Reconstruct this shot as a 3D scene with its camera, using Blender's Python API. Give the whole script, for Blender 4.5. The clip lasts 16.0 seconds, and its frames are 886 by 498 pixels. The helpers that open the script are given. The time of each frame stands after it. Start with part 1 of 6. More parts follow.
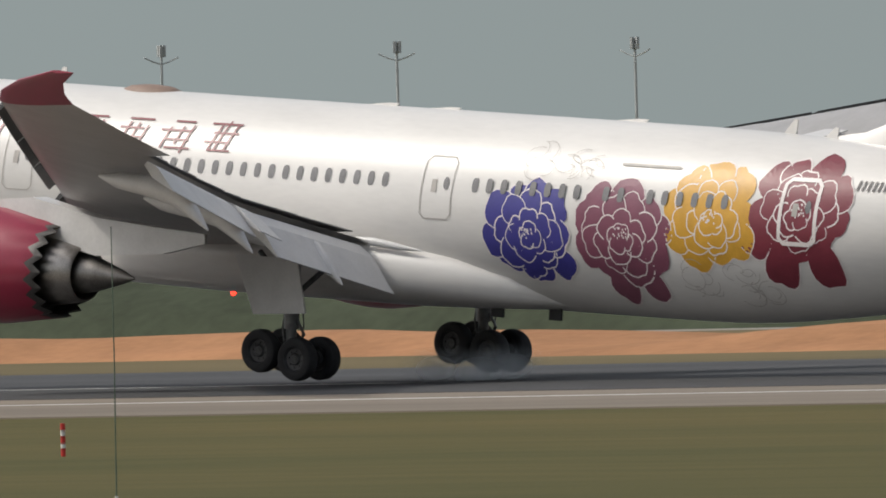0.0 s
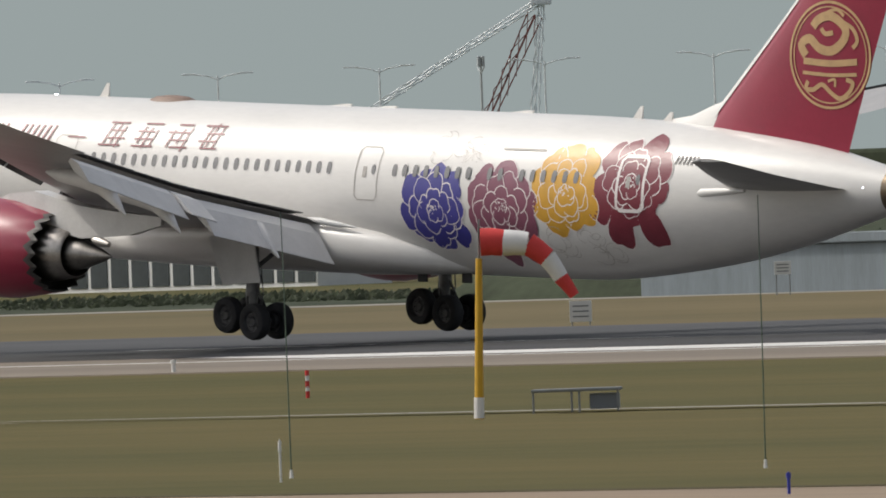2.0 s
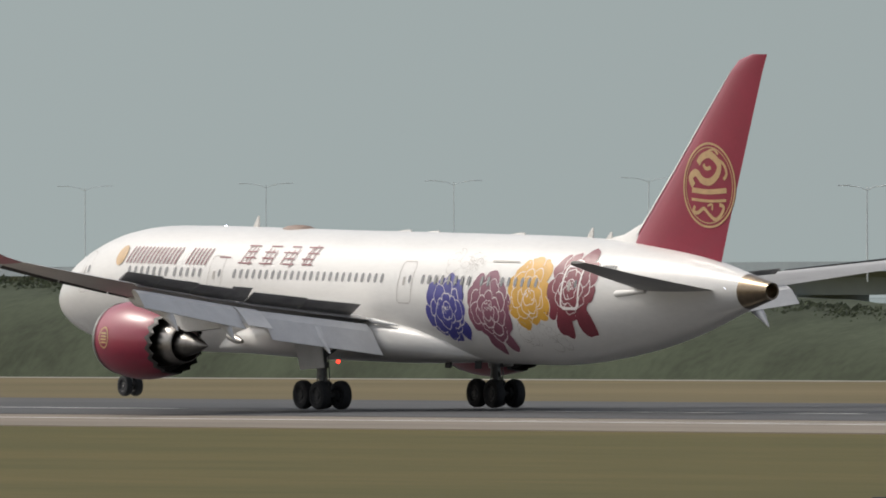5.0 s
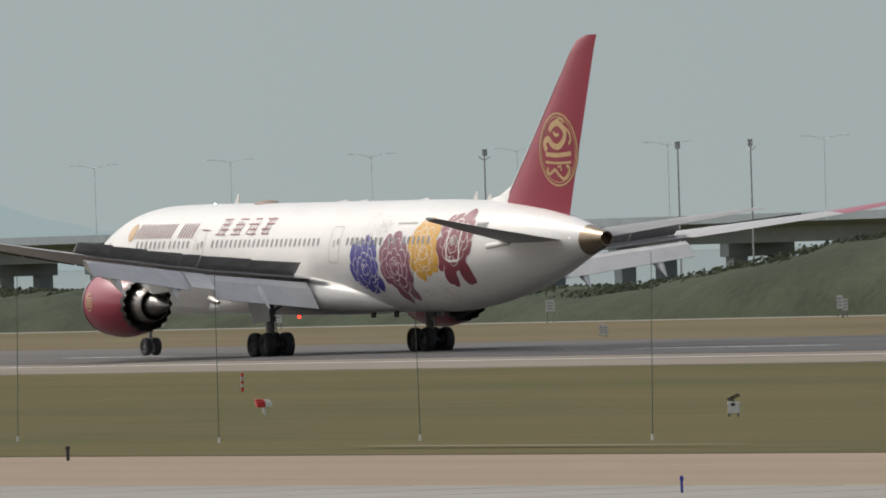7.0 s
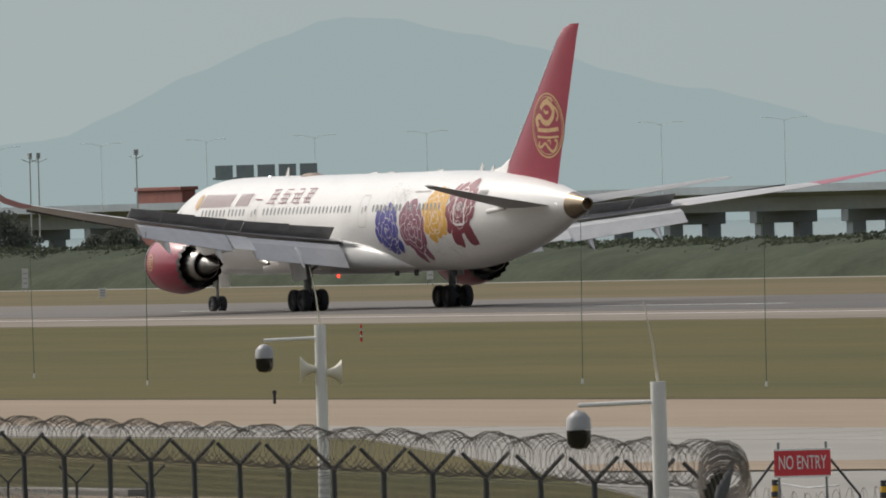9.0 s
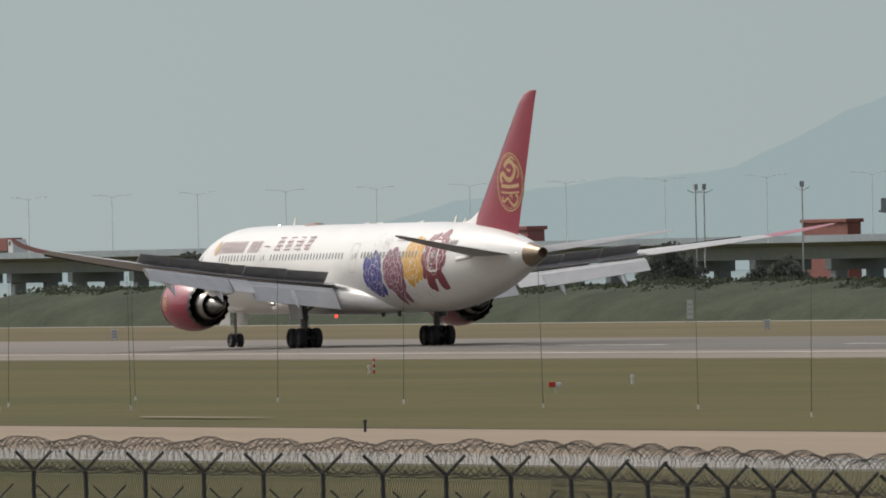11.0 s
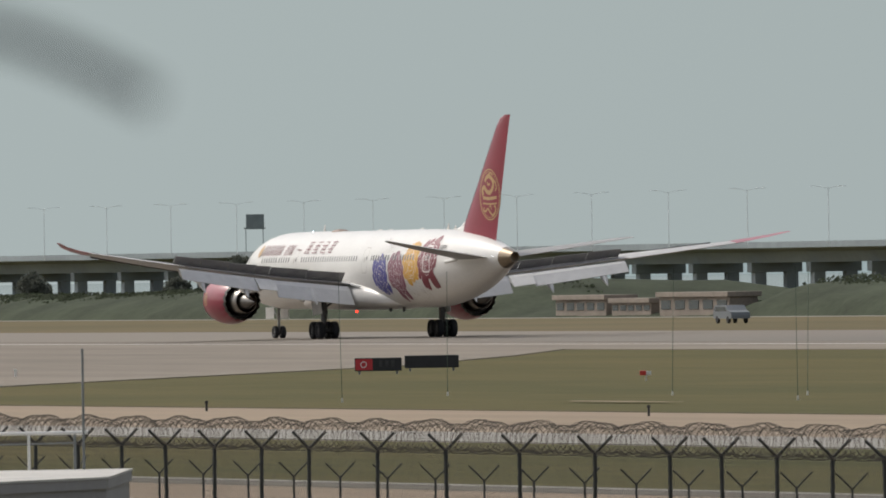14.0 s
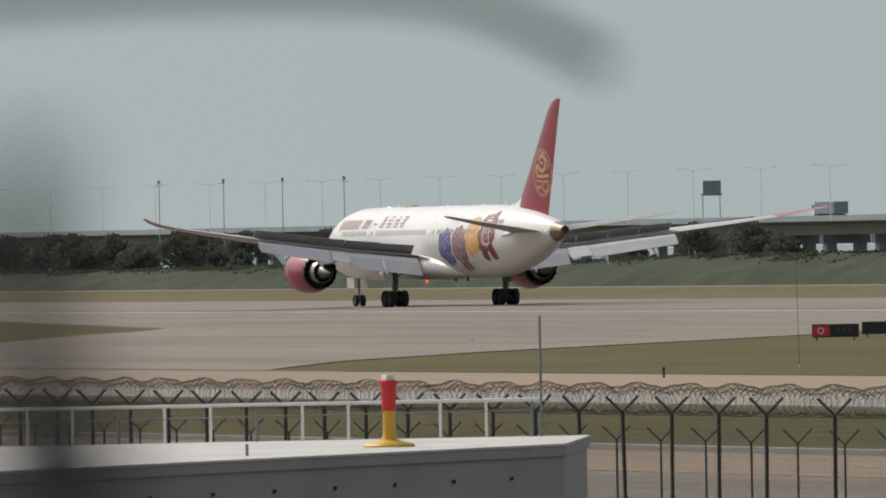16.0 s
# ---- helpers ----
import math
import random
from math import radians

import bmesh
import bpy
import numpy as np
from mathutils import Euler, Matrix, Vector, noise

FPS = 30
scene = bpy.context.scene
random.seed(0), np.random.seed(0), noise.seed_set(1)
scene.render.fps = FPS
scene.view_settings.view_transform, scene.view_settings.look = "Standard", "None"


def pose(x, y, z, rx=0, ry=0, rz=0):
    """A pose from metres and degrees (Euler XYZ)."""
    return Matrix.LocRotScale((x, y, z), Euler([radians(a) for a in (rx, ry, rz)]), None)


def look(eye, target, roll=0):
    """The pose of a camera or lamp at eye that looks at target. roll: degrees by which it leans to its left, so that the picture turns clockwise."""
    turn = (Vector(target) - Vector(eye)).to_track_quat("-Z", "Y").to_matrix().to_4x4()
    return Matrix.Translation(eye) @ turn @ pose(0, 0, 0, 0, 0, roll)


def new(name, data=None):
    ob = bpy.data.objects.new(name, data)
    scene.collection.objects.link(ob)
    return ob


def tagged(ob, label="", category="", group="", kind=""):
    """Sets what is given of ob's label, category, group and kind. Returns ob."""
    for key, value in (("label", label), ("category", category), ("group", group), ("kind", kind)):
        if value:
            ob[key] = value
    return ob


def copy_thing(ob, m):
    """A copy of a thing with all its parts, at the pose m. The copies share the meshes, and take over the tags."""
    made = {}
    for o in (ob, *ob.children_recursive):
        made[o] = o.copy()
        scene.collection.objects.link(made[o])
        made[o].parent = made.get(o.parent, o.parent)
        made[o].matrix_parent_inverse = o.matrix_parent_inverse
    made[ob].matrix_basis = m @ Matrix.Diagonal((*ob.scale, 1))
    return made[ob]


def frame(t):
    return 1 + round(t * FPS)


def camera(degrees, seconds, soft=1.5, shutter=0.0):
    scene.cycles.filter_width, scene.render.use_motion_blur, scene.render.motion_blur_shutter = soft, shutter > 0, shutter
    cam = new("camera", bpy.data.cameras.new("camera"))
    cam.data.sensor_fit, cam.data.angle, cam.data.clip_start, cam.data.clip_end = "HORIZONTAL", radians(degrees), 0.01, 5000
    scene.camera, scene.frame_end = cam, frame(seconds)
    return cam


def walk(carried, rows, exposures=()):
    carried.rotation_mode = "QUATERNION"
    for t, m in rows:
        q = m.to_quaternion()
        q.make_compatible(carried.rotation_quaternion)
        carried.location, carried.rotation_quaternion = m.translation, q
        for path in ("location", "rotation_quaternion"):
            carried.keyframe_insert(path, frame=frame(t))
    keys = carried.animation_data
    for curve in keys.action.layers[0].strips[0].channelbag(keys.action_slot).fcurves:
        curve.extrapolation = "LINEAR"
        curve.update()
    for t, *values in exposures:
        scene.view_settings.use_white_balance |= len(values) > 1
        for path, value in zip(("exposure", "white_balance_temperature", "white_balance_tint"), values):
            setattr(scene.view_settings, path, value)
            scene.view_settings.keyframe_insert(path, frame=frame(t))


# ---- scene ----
cam = camera(3.1613, 16.0, soft=1.8, shutter=0.0)
# a long lens: near things go out of focus
cam.data.dof.use_dof = True
cam.data.dof.focus_distance = 850.0
cam.data.dof.aperture_fstop = 30.0
EYE = Vector((0.0, 0.0, 6.25))


def aim(pan, tilt, roll):
    """The camera stands still and turns: pan from the runway's direction, tilt and roll in degrees."""
    a, b = radians(pan), radians(tilt)
    return look(EYE, EYE + 500 * Vector((-math.cos(a) * math.cos(b), math.sin(a) * math.cos(b), math.sin(b))), roll)


VIEW = [
    (0.0, 52.6755, -0.2282, -1.605),
    (0.5, 49.8178, -0.3247, -1.497),
    (1.0, 47.0825, -0.3123, -1.479),
    (1.5, 44.7781, -0.2969, -1.823),
    (1.8, 43.3828, -0.3091, -1.935),
    (2.0, 42.4507, -0.2631, -2.168),
    (2.5, 40.2853, -0.2316, -1.812),
    (3.0, 38.4036, -0.2066, -1.480),
    (3.5, 36.9364, -0.1005, -1.174),
    (4.0, 35.2194, -0.0773, -0.985),
    (4.2, 34.5029, -0.0045, -0.870),
    (6.3, 28.9419, -0.0633, -1.103),
    (6.5, 28.5982, -0.0701, -1.654),
    (7.0, 27.6124, -0.0437, -1.774),
    (7.5, 26.6680, -0.1140, -1.999),
    (8.0, 25.5650, -0.1899, -2.010),
    (8.5, 24.8725, -0.2019, -1.919),
    (9.0, 24.2253, -0.1529, -1.600),
    (9.2, 23.9165, -0.1560, -1.747),
    (11.3, 21.5149, 0.0189, -1.368),
    (11.5, 21.3448, 0.0048, -1.641),
    (12.0, 20.8084, 0.0136, -1.335),
    (12.5, 20.2668, 0.0420, -1.309),
    (13.0, 19.8865, -0.0317, -1.260),
    (13.5, 19.4248, -0.0478, -1.067),
    (14.0, 19.0018, 0.0284, -0.980),
    (14.5, 18.4875, 0.0765, -0.896),
    (15.0, 17.9202, -0.0047, -1.038),
    (15.5, 17.4653, -0.0739, -1.189),
    (16.0, 17.3691, -0.0615, -1.114),
]
walk(cam, [(t, aim(p, q, r)) for t, p, q, r in VIEW],
     exposures=[(0.0, 0.0), (4.0, 0.03), (16.0, 0.0)])

# ---- light ----
SUN_AZ, SUN_EL = radians(-151), radians(46)
world = bpy.data.worlds.new("world")
scene.world = world
world.use_nodes = True
wn = world.node_tree.nodes
sky = wn.new("ShaderNodeTexSky")
sky.sky_type = "NISHITA"
sky.sun_disc = False
sky.sun_elevation = SUN_EL
sky.sun_rotation = math.pi / 2 - SUN_AZ
sky.dust_density = 4.0
sky.air_density = 1.2
wn["Background"].inputs["Strength"].default_value = 0.135
# haze takes most of the blue out of the sky's light
pale = wn.new("ShaderNodeHueSaturation")
pale.inputs["Saturation"].default_value = 0.42
world.node_tree.links.new(sky.outputs["Color"], pale.inputs["Color"])
world.node_tree.links.new(pale.outputs["Color"], wn["Background"].inputs["Color"])
sun = new("sun", bpy.data.lights.new("sun", "SUN"))
sun.data.energy = 1.8
sun.data.angle = radians(2.5)
sun.data.color = (1.0, 0.95, 0.86)
sun.matrix_world = look((math.cos(SUN_AZ) * math.cos(SUN_EL), math.sin(SUN_AZ) * math.cos(SUN_EL), math.sin(SUN_EL)), (0, 0, 0))


# ---- materials ----
def mat(name, color, rough=0.6, metal=0.0, vary=0.12, scale=3.0, bump=0.0, bump_scale=20.0, coat=0.0, alt=None, emit=None, alpha=1.0, stretch=(1, 1, 1), spec=0.5, rand=0.0):
    m = bpy.data.materials.new(name)
    m.use_nodes = True
    nt = m.node_tree
    b = nt.nodes["Principled BSDF"]
    b.inputs["Roughness"].default_value = rough
    b.inputs["Metallic"].default_value = metal
    b.inputs["Coat Weight"].default_value = coat
    b.inputs["Specular IOR Level"].default_value = spec
    b.inputs["Alpha"].default_value = alpha
    if emit:
        b.inputs["Emission Color"].default_value = (*emit[:3], 1)
        b.inputs["Emission Strength"].default_value = emit[3]
    tc = nt.nodes.new("ShaderNodeTexCoord")
    mp = nt.nodes.new("ShaderNodeMapping")
    mp.inputs["Scale"].default_value = stretch
    nt.links.new(tc.outputs["Object"], mp.inputs["Vector"])
    n1 = nt.nodes.new("ShaderNodeTexNoise")
    n1.inputs["Scale"].default_value = scale
    n1.inputs["Detail"].default_value = 6
    n2 = nt.nodes.new("ShaderNodeTexNoise")
    n2.inputs["Scale"].default_value = scale * 9
    n2.inputs["Detail"].default_value = 4
    for n in (n1, n2):
        nt.links.new(mp.outputs["Vector"], n.inputs["Vector"])
    mix = nt.nodes.new("ShaderNodeMix")
    mix.data_type = "FLOAT"
    mix.inputs[0].default_value = 0.35
    nt.links.new(n1.outputs["Fac"], mix.inputs[2])
    nt.links.new(n2.outputs["Fac"], mix.inputs[3])
    ramp = nt.nodes.new("ShaderNodeValToRGB")
    lo = alt or tuple(c * (1 - vary) for c in color)
    hi = color if alt else tuple(min(1, c * (1 + vary)) for c in color)
    ramp.color_ramp.elements[0].color, ramp.color_ramp.elements[1].color = (*lo, 1), (*hi, 1)
    ramp.color_ramp.elements[0].position, ramp.color_ramp.elements[1].position = 0.34, 0.66
    nt.links.new(mix.outputs[0], ramp.inputs["Fac"])
    last = ramp.outputs["Color"]
    if rand:
        oi = nt.nodes.new("ShaderNodeNewGeometry")
        hs = nt.nodes.new("ShaderNodeHueSaturation")
        mr = nt.nodes.new("ShaderNodeMapRange")
        mr.inputs["To Min"].default_value, mr.inputs["To Max"].default_value = 1 - rand, 1 + rand
        nt.links.new(oi.outputs["Random Per Island"], mr.inputs["Value"])
        nt.links.new(mr.outputs["Result"], hs.inputs["Value"])
        nt.links.new(last, hs.inputs["Color"])
        last = hs.outputs["Color"]
    nt.links.new(last, b.inputs["Base Color"])
    if bump:
        nb = nt.nodes.new("ShaderNodeTexNoise")
        nb.inputs["Scale"].default_value = bump_scale
        nb.inputs["Detail"].default_value = 5
        nt.links.new(mp.outputs["Vector"], nb.inputs["Vector"])
        bp = nt.nodes.new("ShaderNodeBump")
        bp.inputs["Strength"].default_value = bump
        bp.inputs["Distance"].default_value = 0.05
        nt.links.new(nb.outputs["Fac"], bp.inputs["Height"])
        nt.links.new(bp.outputs["Normal"], b.inputs["Normal"])
    return m


def glow(name, color, strength):
    m = bpy.data.materials.new(name)
    m.use_nodes = True
    nt = m.node_tree
    nt.nodes.remove(nt.nodes["Principled BSDF"])
    e = nt.nodes.new("ShaderNodeEmission")
    e.inputs["Color"].default_value = (*color, 1)
    e.inputs["Strength"].default_value = strength
    nt.links.new(e.outputs[0], nt.nodes["Material Output"].inputs["Surface"])
    return m


WHITE = mat("white_aircraft_paint", (0.69, 0.67, 0.64), 0.36, 0, 0.06, 0.5, coat=0.28, stretch=(0.4, 1, 1.6))
WINGGREY = mat("wing_grey_paint", (0.38, 0.37, 0.365), 0.4, 0, 0.10, 0.8, stretch=(2, 0.5, 1))
WINGPALE = mat("flap_pale_paint", (0.62, 0.61, 0.60), 0.4, 0, 0.08, 1.2)
STABGREY = mat("stabiliser_grey_paint", (0.27, 0.265, 0.26), 0.45, 0, 0.12, 0.8)
SPOIL = mat("spoiler_grey_paint", (0.30, 0.29, 0.285), 0.55, 0, 0.2, 1.5)
MAROON = mat("maroon_gloss_paint", (0.27, 0.017, 0.046), 0.34, 0, 0.08, 0.7, coat=0.12)
DKRED = mat("dark_red_decal", (0.19, 0.025, 0.042), 0.4, 0, 0.1, 2)
MAUVE = mat("mauve_decal", (0.21, 0.066, 0.105), 0.4, 0, 0.1, 2)
BLUE = mat("violet_blue_decal", (0.048, 0.044, 0.25), 0.4, 0, 0.12, 2)
YELLOW = mat("ochre_yellow_decal", (0.62, 0.33, 0.035), 0.4, 0, 0.1, 2)
LINEW = mat("white_line_decal", (0.78, 0.72, 0.70), 0.4, 0, 0.05, 4)
LINEG = mat("pale_grey_line_decal", (0.42, 0.39, 0.36), 0.5, 0, 0.1, 4)
INK = mat("crimson_lettering", (0.20, 0.035, 0.045), 0.4, 0, 0.08, 4)
INKDK = mat("dark_grey_lettering", (0.10, 0.09, 0.09), 0.5, 0, 0.1, 4)
GOLD = mat("gold_emblem_paint", (0.53, 0.345, 0.17), 0.45, 0, 0.12, 3)
DULLRED = mat("dull_red_brown_cladding", (0.22, 0.075, 0.06), 0.7, 0, 0.15, 0.5)
DOMEBR = mat("brown_radome_paint", (0.26, 0.18, 0.14), 0.6, 0, 0.12, 3)
CONEM = mat("sooty_cone_metal", (0.20, 0.19, 0.18), 0.42, 0.9, 0.3, 2.0)
GLASS = mat("dark_cabin_window", (0.17, 0.165, 0.165), 0.12, 0, 0.2, 3, coat=0.4)
METAL = mat("bare_engine_metal", (0.33, 0.31, 0.29), 0.4, 1.0, 0.25, 2.0)
DKMETAL = mat("dark_exhaust_metal", (0.055, 0.052, 0.05), 0.5, 0.5, 0.3, 2.0)
BRASS = mat("heat_tinted_exhaust_metal", (0.22, 0.175, 0.125), 0.3, 1.0, 0.25, 2.0)
STEEL = mat("grey_strut_steel", (0.30, 0.30, 0.30), 0.35, 0.7, 0.2, 4)
STRUTM = mat("oily_strut_steel", (0.14, 0.14, 0.14), 0.4, 0.6, 0.3, 4)
DKSTEEL = mat("grimy_bogie_steel", (0.06, 0.06, 0.06), 0.5, 0.4, 0.3, 5)
RUBBER = mat("worn_black_tyre_rubber", (0.018, 0.018, 0.02), 0.8, 0, 0.3, 6, bump=0.2)
HUB = mat("grey_wheel_hub", (0.055, 0.055, 0.058), 0.5, 0.4, 0.3, 6)
REDGLOW = mat("red_beacon_glass", (0.6, 0.03, 0.02), 0.2, emit=(1.0, 0.03, 0.015, 5))
WHITEGLOW = mat("white_nav_light_glass", (0.8, 0.8, 0.9), 0.2, emit=(0.8, 0.85, 1.0, 9))

GRASS = mat("dry_mown_grass", (0.122, 0.098, 0.040), 0.95, 0, scale=0.035, alt=(0.074, 0.074, 0.029), stretch=(0.35, 1.4, 1), bump=0.8, bump_scale=3.0, spec=0.1)
FARGRASS = mat("brown_dry_grass", (0.165, 0.130, 0.072), 0.95, 0, scale=0.03, alt=(0.115, 0.098, 0.052), stretch=(0.3, 1.2, 1), bump=0.6, bump_scale=3.0, spec=0.1)
ASPHALT = mat("rubber_stained_asphalt", (0.055, 0.055, 0.057), 0.75, 0, 0.3, 0.05, stretch=(0.15, 2, 1), bump=0.2, bump_scale=8, spec=0.3)
CONCRETE = mat("pale_weathered_concrete", (0.208, 0.176, 0.142), 0.85, 0, 0.2, 0.05, stretch=(0.25, 1.6, 1), bump=0.2, bump_scale=8, spec=0.2)
CONCRETE2 = mat("pale_grey_taxiway_concrete", (0.275, 0.26, 0.232), 0.85, 0, 0.1, 0.06, stretch=(0.25, 1.6, 1), bump=0.2, bump_scale=8, spec=0.2)
TANSHOULDER = mat("tan_dusty_shoulder", (0.27, 0.208, 0.148), 0.9, 0, 0.14, 0.06, stretch=(0.2, 2.2, 1), bump=0.2, bump_scale=8, spec=0.2)
PAINTW = mat("worn_white_runway_paint", (0.62, 0.61, 0.58), 0.8, 0, 0.12, 0.4)
DARKSOIL = mat("dark_damp_earth", (0.075, 0.066, 0.035), 0.95, 0, 0.3, 0.6, stretch=(0.3, 2, 1), spec=0.1)
EARTH = mat("orange_brown_bare_earth", (0.36, 0.185, 0.095), 0.95, 0, 0.2, 0.2, bump=0.6, bump_scale=2, spec=0.1)
OLDWALL = mat("weathered_wall_render", (0.30, 0.30, 0.29), 0.9, 0, 0.25, 0.5)
# tree leaves lighter and greyer than the scrub's: haze put into the colour
TREELEAF = mat("haze_paled_leaves", (0.112, 0.120, 0.100), 0.8, 0, 0.3, 0.2, rand=0.3, spec=0.2)
LEAF = mat("dusty_dark_leaves", (0.066, 0.078, 0.050), 0.8, 0, 0.3, 0.2, rand=0.3, spec=0.2)
BANK = mat("scrub_covered_bank", (0.052, 0.062, 0.040), 0.95, 0, 0.3, 0.15, bump=0.8, bump_scale=1.5, spec=0.1)
BARK = mat("grey_brown_bark", (0.10, 0.08, 0.06), 0.9, 0, 0.3, 2, bump=0.5)
BRIDGE = mat("grey_viaduct_concrete", (0.30, 0.34, 0.36), 0.85, 0, 0.12, 0.08, spec=0.2)
FACADE = mat("white_facade_panel", (0.62, 0.62, 0.60), 0.6, 0, 0.1, 0.1)
HUTWALL = mat("dusty_brown_hut_wall", (0.24, 0.20, 0.165), 0.9, 0, 0.25, 0.4)
HANGAR = mat("blue_grey_cladding", (0.16, 0.175, 0.19), 0.6, 0, 0.12, 0.15)
BLUEGREY = mat("faded_blue_grey_sheeting", (0.17, 0.20, 0.22), 0.7, 0, 0.15, 0.4, stretch=(3, 1, 0.4))
DARKWIN = mat("dark_tinted_glazing", (0.05, 0.06, 0.065), 0.2, 0, 0.2, 0.3)
POLE = mat("grey_galvanised_pole", (0.20, 0.21, 0.21), 0.6, 0.3, 0.15, 2)
PANELG = mat("weathered_blue_grey_panel", (0.24, 0.28, 0.29), 0.6, 0, 0.12, 1)
# steel of far lamps and crane, distance haze painted into its pale base colour
HAZEPOLE = mat("haze_paled_steel", (0.74, 0.77, 0.77), 0.6, 0.0, 0.12, 2)
# far masts and tower, base colour lightened in place of haze
MASTM = mat("haze_greyed_steel", (0.42, 0.44, 0.44), 0.7, 0.0, 0.12, 2)
WATER = mat("calm_grey_water", (0.10, 0.13, 0.13), 0.12, 0, 0.1, 0.02, bump=0.02, bump_scale=0.4)
WHITEPOLE = mat("white_painted_pole", (0.70, 0.69, 0.66), 0.5, 0, 0.06, 2)
GREENPOLE = mat("dark_green_net_pole", (0.07, 0.105, 0.075), 0.6, 0, 0.2, 2)
YELLOWP = mat("yellow_painted_metal", (0.58, 0.33, 0.02), 0.5, 0, 0.1, 3)
REDP = mat("red_painted_metal", (0.55, 0.03, 0.025), 0.5, 0, 0.1, 3)
SOCKRED = mat("orange_red_fabric", (0.62, 0.055, 0.05), 0.85, 0, 0.1, 3)
SOCKW = mat("white_fabric", (0.72, 0.70, 0.68), 0.85, 0, 0.06, 3)
BLACKP = mat("black_painted_metal", (0.022, 0.022, 0.025), 0.6, 0, 0.2, 3)
FENCE = mat("dark_weathered_fence_post", (0.055, 0.055, 0.055), 0.7, 0.2, 0.25, 4)
WIRE = mat("dull_razor_wire", (0.115, 0.095, 0.075), 0.6, 0.3, 0.25, 5)
CREAM = mat("cream_plastic_horn", (0.62, 0.58, 0.46), 0.5, 0, 0.08, 4)
GREYCASE = mat("grey_camera_housing", (0.33, 0.33, 0.33), 0.45, 0, 0.08, 4)
DOMEBLK = mat("smoked_black_dome", (0.012, 0.012, 0.014), 0.12, 0, 0.1, 4)
SIGNRED = mat("red_sign_face", (0.55, 0.035, 0.045), 0.5, 0, 0.06, 3)
ROOFW = mat("pale_roof_screed", (0.50, 0.48, 0.45), 0.85, 0, 0.16, 0.6, bump=0.2)
WALLG = mat("grey_plastered_wall", (0.31, 0.295, 0.295), 0.85, 0, 0.08, 0.5, bump=0.2)
BLUEP = mat("blue_lamp_glass", (0.02, 0.03, 0.30), 0.3, 0, 0.1, 3)
TWIG = mat("dark_cable_sheath", (0.03, 0.03, 0.03), 0.8, 0, 0.2, 5)
SKYM = glow("hazy_sky_backdrop", (0.335, 0.385, 0.385), 1.0)


def brighten_towards_sun(m, far, near):
    """The hazy sky is brighter towards the sun's side."""
    nt = m.node_tree
    e = nt.nodes["Emission"]
    tc = nt.nodes.new("ShaderNodeTexCoord")
    sep = nt.nodes.new("ShaderNodeSeparateXYZ")
    nt.links.new(tc.outputs["Object"], sep.inputs[0])
    mr = nt.nodes.new("ShaderNodeMapRange")
    mr.inputs["From Min"].default_value, mr.inputs["From Max"].default_value = 3900.0, 1400.0
    mr.inputs["To Min"].default_value, mr.inputs["To Max"].default_value = far, near
    nt.links.new(sep.outputs["Y"], mr.inputs["Value"])
    nt.links.new(mr.outputs["Result"], e.inputs["Strength"])


brighten_towards_sun(SKYM, 0.83, 1.18)
# mountain haze painted as one flat emissive blue close to the sky
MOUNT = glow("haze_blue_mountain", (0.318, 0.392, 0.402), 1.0)


